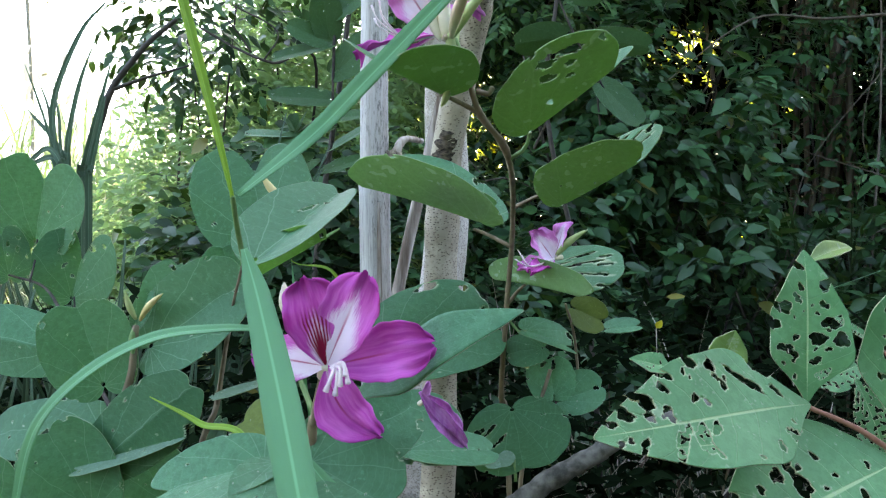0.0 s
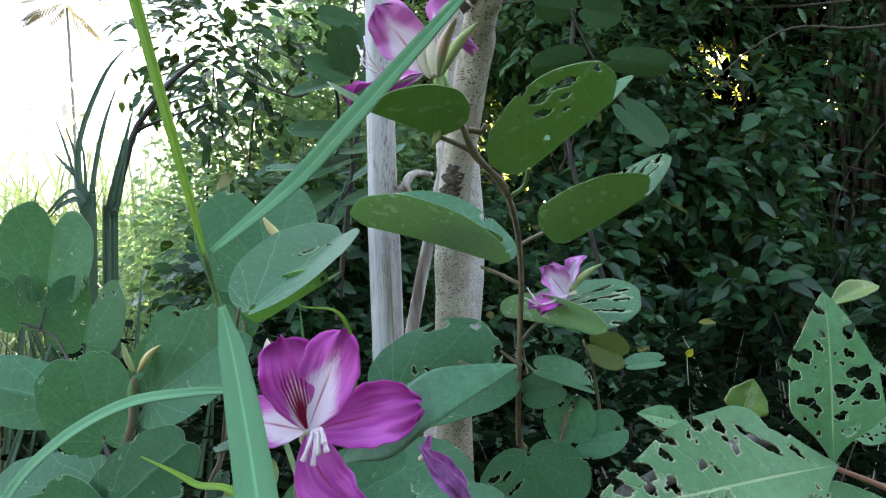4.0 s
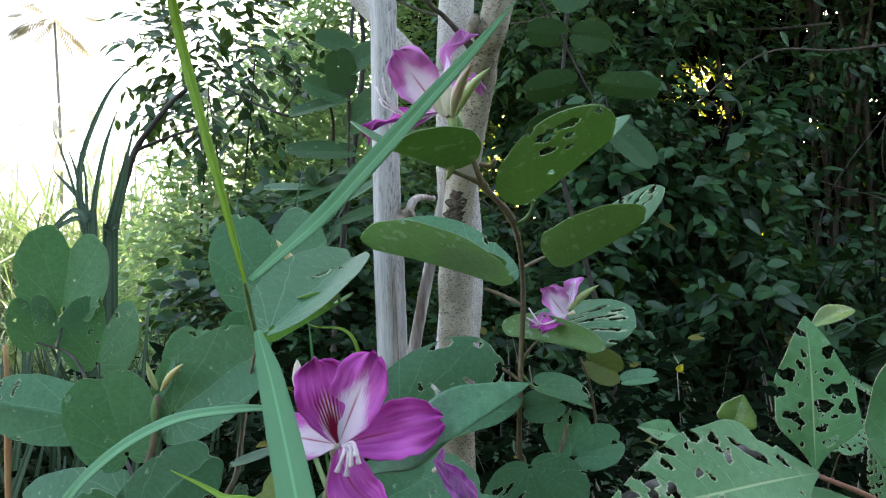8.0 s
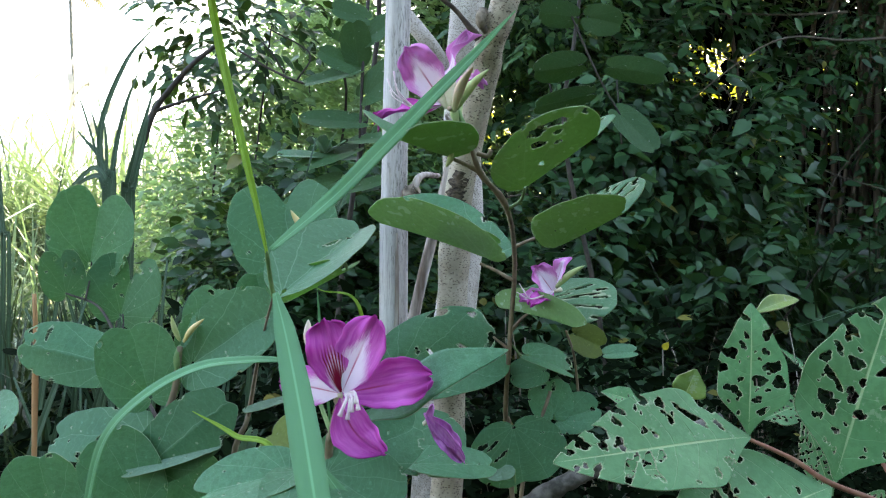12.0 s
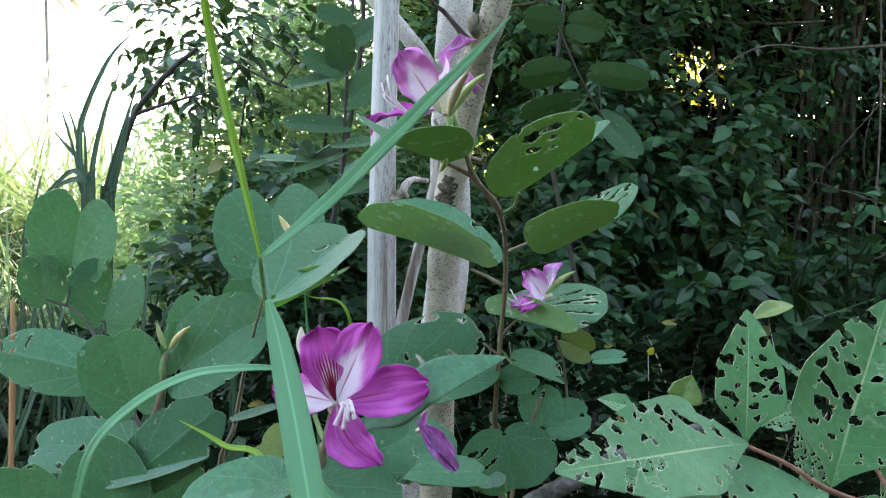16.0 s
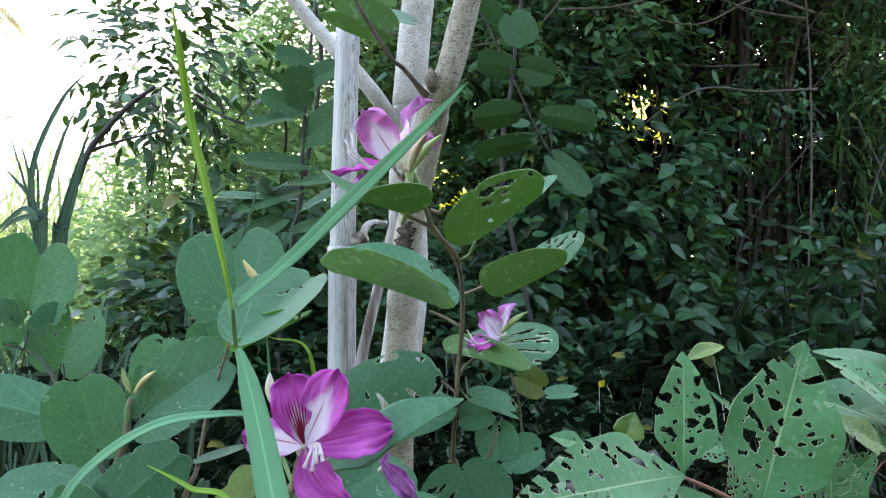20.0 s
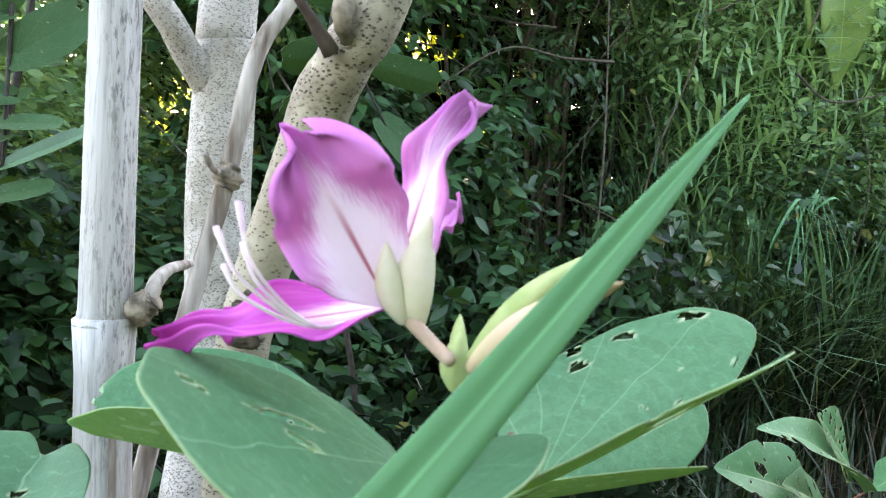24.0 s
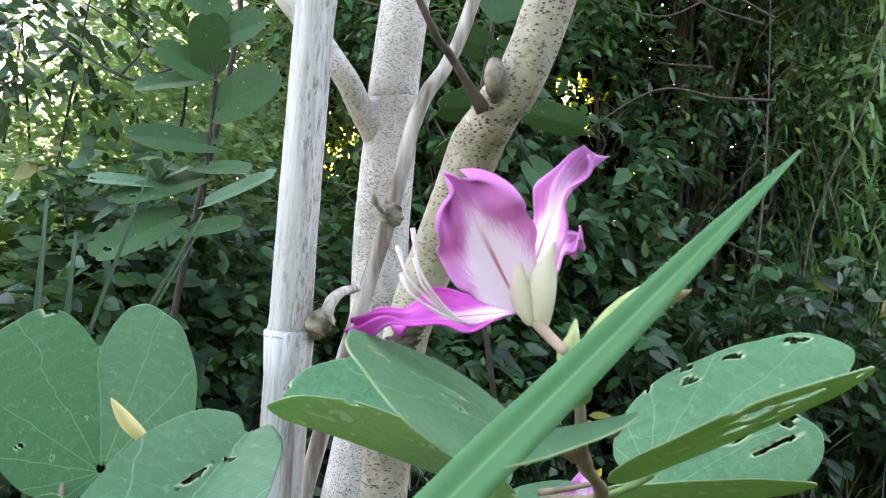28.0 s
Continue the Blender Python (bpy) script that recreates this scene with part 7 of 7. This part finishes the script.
blade(lowgrass, [(-0.26, 0.75, 0.0), (-0.23, 0.74, 0.8), (-0.203, 0.720, 1.075), (-0.258, 0.720, 1.116), (-0.306, 0.710, 1.146)], [0.003, 0.005, 0.008, 0.007, 0.001], (0.3, -0.8, 0.5), BLADE_LIT, fold=15)
blade(lowgrass, [(-0.2, 1.05, 0.0), (-0.17, 1.05, 0.8), (-0.153, 1.050, 1.219), (-0.228, 1.020, 1.283)], [0.003, 0.004, 0.008, 0.001], (0.3, -0.8, 0.5), BLADE_LIT, fold=15)
blade(lowgrass, [(-0.22, 1.1, 0.0), (-0.2, 1.1, 0.8), (-0.236, 1.100, 1.187), (-0.245, 1.100, 1.284)], [0.003, 0.004, 0.006, 0.001], (0.3, -0.8, 0.5), BLADE, fold=15)
# ---- twigs of the tree behind ----
rt = thing("orchid_tree_twigs", "thin dark orchid tree twigs with hanging two-lobed leaves", "branch", (0.55, 2.3, 0.0), "twigs behind")
part("twig", tube([(0.55, 2.3, 0.0), (0.5, 2.3, 1.0), (0.352, 2.300, 1.743), (0.381, 2.300, 2.121), (0.432, 2.300, 2.572)], 0.010, 0.006, rough=0.1), DARK_TWIG, rt)
part("twig", tube([(0.259, 2.250, 2.373), (0.363, 2.250, 2.167), (0.446, 2.250, 1.983), (0.538, 2.250, 1.821)], 0.004, 0.003), DARK_TWIG, rt)
orchid_leaf(rt, (0.372, 2.250, 2.356), (0.423, 2.220, 2.237), (0, -0.9, -0.2), wide=1.0, notch=0.3, fold=(7, 7), mats=(LEAF_SHADED, LEAF_SHADED), seed=103, bites=2)
orchid_leaf(rt, (0.414, 2.250, 2.169), (0.532, 2.220, 2.129), (0, -0.8, -0.4), wide=0.8, notch=0.3, fold=(7, 7), mats=(LEAF_SHADED, LEAF_SHADED), seed=104, bites=2)
orchid_leaf(rt, (0.394, 2.250, 2.003), (0.221, 2.220, 1.968), (0.1, 0.8, 0.6), wide=0.6, notch=0.3, fold=(7, 7), mats=(LEAF_SHADED, LEAF_SHADED), seed=105, bites=2)
orchid_leaf(rt, (0.503, 2.250, 1.995), (0.688, 2.220, 1.960), (0, 0.8, 0.55), wide=0.48, notch=0.3, fold=(7, 7), mats=(LEAF_SHADED, LEAF_SHADED), seed=106, bites=2)
orchid_leaf(rt, (0.426, 2.250, 1.900), (0.232, 2.220, 1.844), (0, 0.7, 0.7), wide=0.44, notch=0.3, fold=(7, 7), mats=(LEAF_SHADED, LEAF_SHADED), seed=107, bites=2)
orchid_leaf(rt, (0.524, 2.250, 1.841), (0.649, 2.220, 1.706), (0.3, -0.9, 0.2), wide=0.64, notch=0.3, fold=(7, 7), mats=(LEAF_SHADED, LEAF_SHADED), seed=108, bites=2)
orchid_leaf(rt, (0.373, 2.250, 2.168), (0.246, 2.220, 2.176), (0, 0.8, 0.4), wide=0.72, notch=0.3, fold=(7, 7), mats=(LEAF_SHADED, LEAF_SHADED), seed=109, bites=2)
orchid_leaf(rt, (0.321, 2.250, 2.354), (0.243, 2.220, 2.414), (0, 0.8, 0.4), wide=0.72, notch=0.3, fold=(7, 7), mats=(LEAF_SHADED, LEAF_SHADED), seed=110, bites=2)
lt = thing("orchid_tree_branch", "hanging orchid tree branch with dark green two-lobed leaves", "branch", (-0.55, 2.6, 0.0), "twigs behind")
part("twig", tube([(-0.369, 2.500, 2.493), (-0.384, 2.450, 2.196), (-0.387, 2.420, 2.028), (-0.393, 2.420, 1.823), (-0.397, 2.420, 1.666), (-0.434, 2.420, 1.594), (-0.474, 2.420, 1.597)], 0.007, 0.003, rough=0.1), DARK_TWIG, lt)
part("stem", tube([(-0.55, 2.6, 0.0), (-0.5, 2.65, 1.2), (-0.36, 2.6, 2.2), (-0.369, 2.500, 2.493)], 0.013, 0.008, rough=0.1), DARK_TWIG, lt)
orchid_leaf(lt, (-0.394, 2.420, 1.831), (-0.609, 2.360, 1.827), (0.1, -0.8, 0.6), wide=0.46, notch=0.3, fold=(10, 10), mats=(LEAF_SHADED, LEAF_SHADED), seed=145, bites=2)
orchid_leaf(lt, (-0.378, 2.420, 1.932), (-0.204, 2.360, 2.048), (0.1, -0.9, 0.4), wide=0.66, notch=0.3, fold=(10, 10), mats=(LEAF_SHADED, LEAF_SHADED), seed=146, bites=2)
orchid_leaf(lt, (-0.408, 2.420, 2.023), (-0.600, 2.360, 1.960), (0, -0.7, 0.7), wide=0.4, notch=0.3, fold=(10, 10), mats=(LEAF_SHADED, LEAF_SHADED), seed=147, bites=2)
orchid_leaf(lt, (-0.417, 2.420, 2.037), (-0.547, 2.360, 2.083), (0.1, -0.9, 0.3), wide=0.62, notch=0.3, fold=(10, 10), mats=(LEAF_SHADED, LEAF_SHADED), seed=148, bites=2)
orchid_leaf(lt, (-0.406, 2.420, 2.057), (-0.417, 2.360, 2.199), (0.1, -0.95, 0.2), wide=0.75, notch=0.3, fold=(10, 10), mats=(LEAF_SHADED, LEAF_SHADED), seed=144, bites=2)
orchid_leaf(lt, (-0.544, 2.420, 1.701), (-0.699, 2.360, 1.699), (0, -0.45, 0.9), wide=0.5, notch=0.3, fold=(10, 10), mats=(LEAF_TOP, LEAF_SHADED), seed=149, bites=2)
orchid_leaf(lt, (-0.412, 2.420, 1.730), (-0.629, 2.360, 1.635), (0, -0.6, 0.8), wide=0.42, notch=0.3, fold=(10, 10), mats=(LEAF_SHADED, LEAF_SHADED), seed=150, bites=2)
orchid_leaf(lt, (-0.473, 2.420, 1.613), (-0.666, 2.360, 1.483), (0.1, -0.7, 0.7), wide=0.5, notch=0.3, fold=(10, 10), mats=(LEAF_SHADED, LEAF_SHADED), seed=151, bites=2)
orchid_leaf(lt, (-0.421, 2.420, 1.579), (-0.278, 2.360, 1.614), (0, -0.7, 0.7), wide=0.46, notch=0.3, fold=(10, 10), mats=(LEAF_SHADED, LEAF_SHADED), seed=152, bites=2)
orchid_leaf(lt, (-0.382, 2.420, 1.664), (-0.192, 2.360, 1.756), (0, -0.5, 0.85), wide=0.5, notch=0.3, fold=(10, 10), mats=(LEAF_TOP, LEAF_SHADED), seed=153, bites=2)
orchid_leaf(lt, (-0.422, 2.420, 1.761), (-0.257, 2.360, 1.764), (0, -0.7, 0.7), wide=0.36, notch=0.3, fold=(10, 10), mats=(LEAF_SHADED, LEAF_SHADED), seed=154, bites=2)
orchid_leaf(lt, (-0.381, 2.420, 2.139), (-0.250, 2.360, 2.201), (0, -0.9, 0.4), wide=0.7, notch=0.3, fold=(10, 10), mats=(LEAF_SHADED, LEAF_SHADED), seed=155, bites=2)
orchid_leaf(lt, (-0.375, 2.420, 2.219), (-0.504, 2.360, 2.239), (0, -0.9, 0.4), wide=0.7, notch=0.3, fold=(10, 10), mats=(LEAF_SHADED, LEAF_SHADED), seed=156, bites=2)
orchid_leaf(lt, (-0.533, 2.420, 1.720), (-0.555, 2.360, 1.760), (0, -0.6, 0.8), wide=0.55, notch=0.3, fold=(10, 10), mats=(LEAF_PALE, LEAF_PALE), seed=170, bites=2)
orchid_leaf(lt, (-0.528, 2.420, 1.720), (-0.521, 2.360, 1.772), (0, -0.6, 0.8), wide=0.55, notch=0.3, fold=(10, 10), mats=(LEAF_PALE, LEAF_PALE), seed=171, bites=2)
orchid_leaf(lt, (-0.516, 2.420, 1.721), (-0.469, 2.360, 1.780), (0, -0.6, 0.8), wide=0.55, notch=0.3, fold=(10, 10), mats=(LEAF_PALE, LEAF_PALE), seed=172, bites=2)
orchid_leaf(lt, (-0.509, 2.420, 1.719), (-0.436, 2.360, 1.747), (0, -0.6, 0.8), wide=0.55, notch=0.3, fold=(10, 10), mats=(LEAF_PALE, LEAF_PALE), seed=173, bites=2)
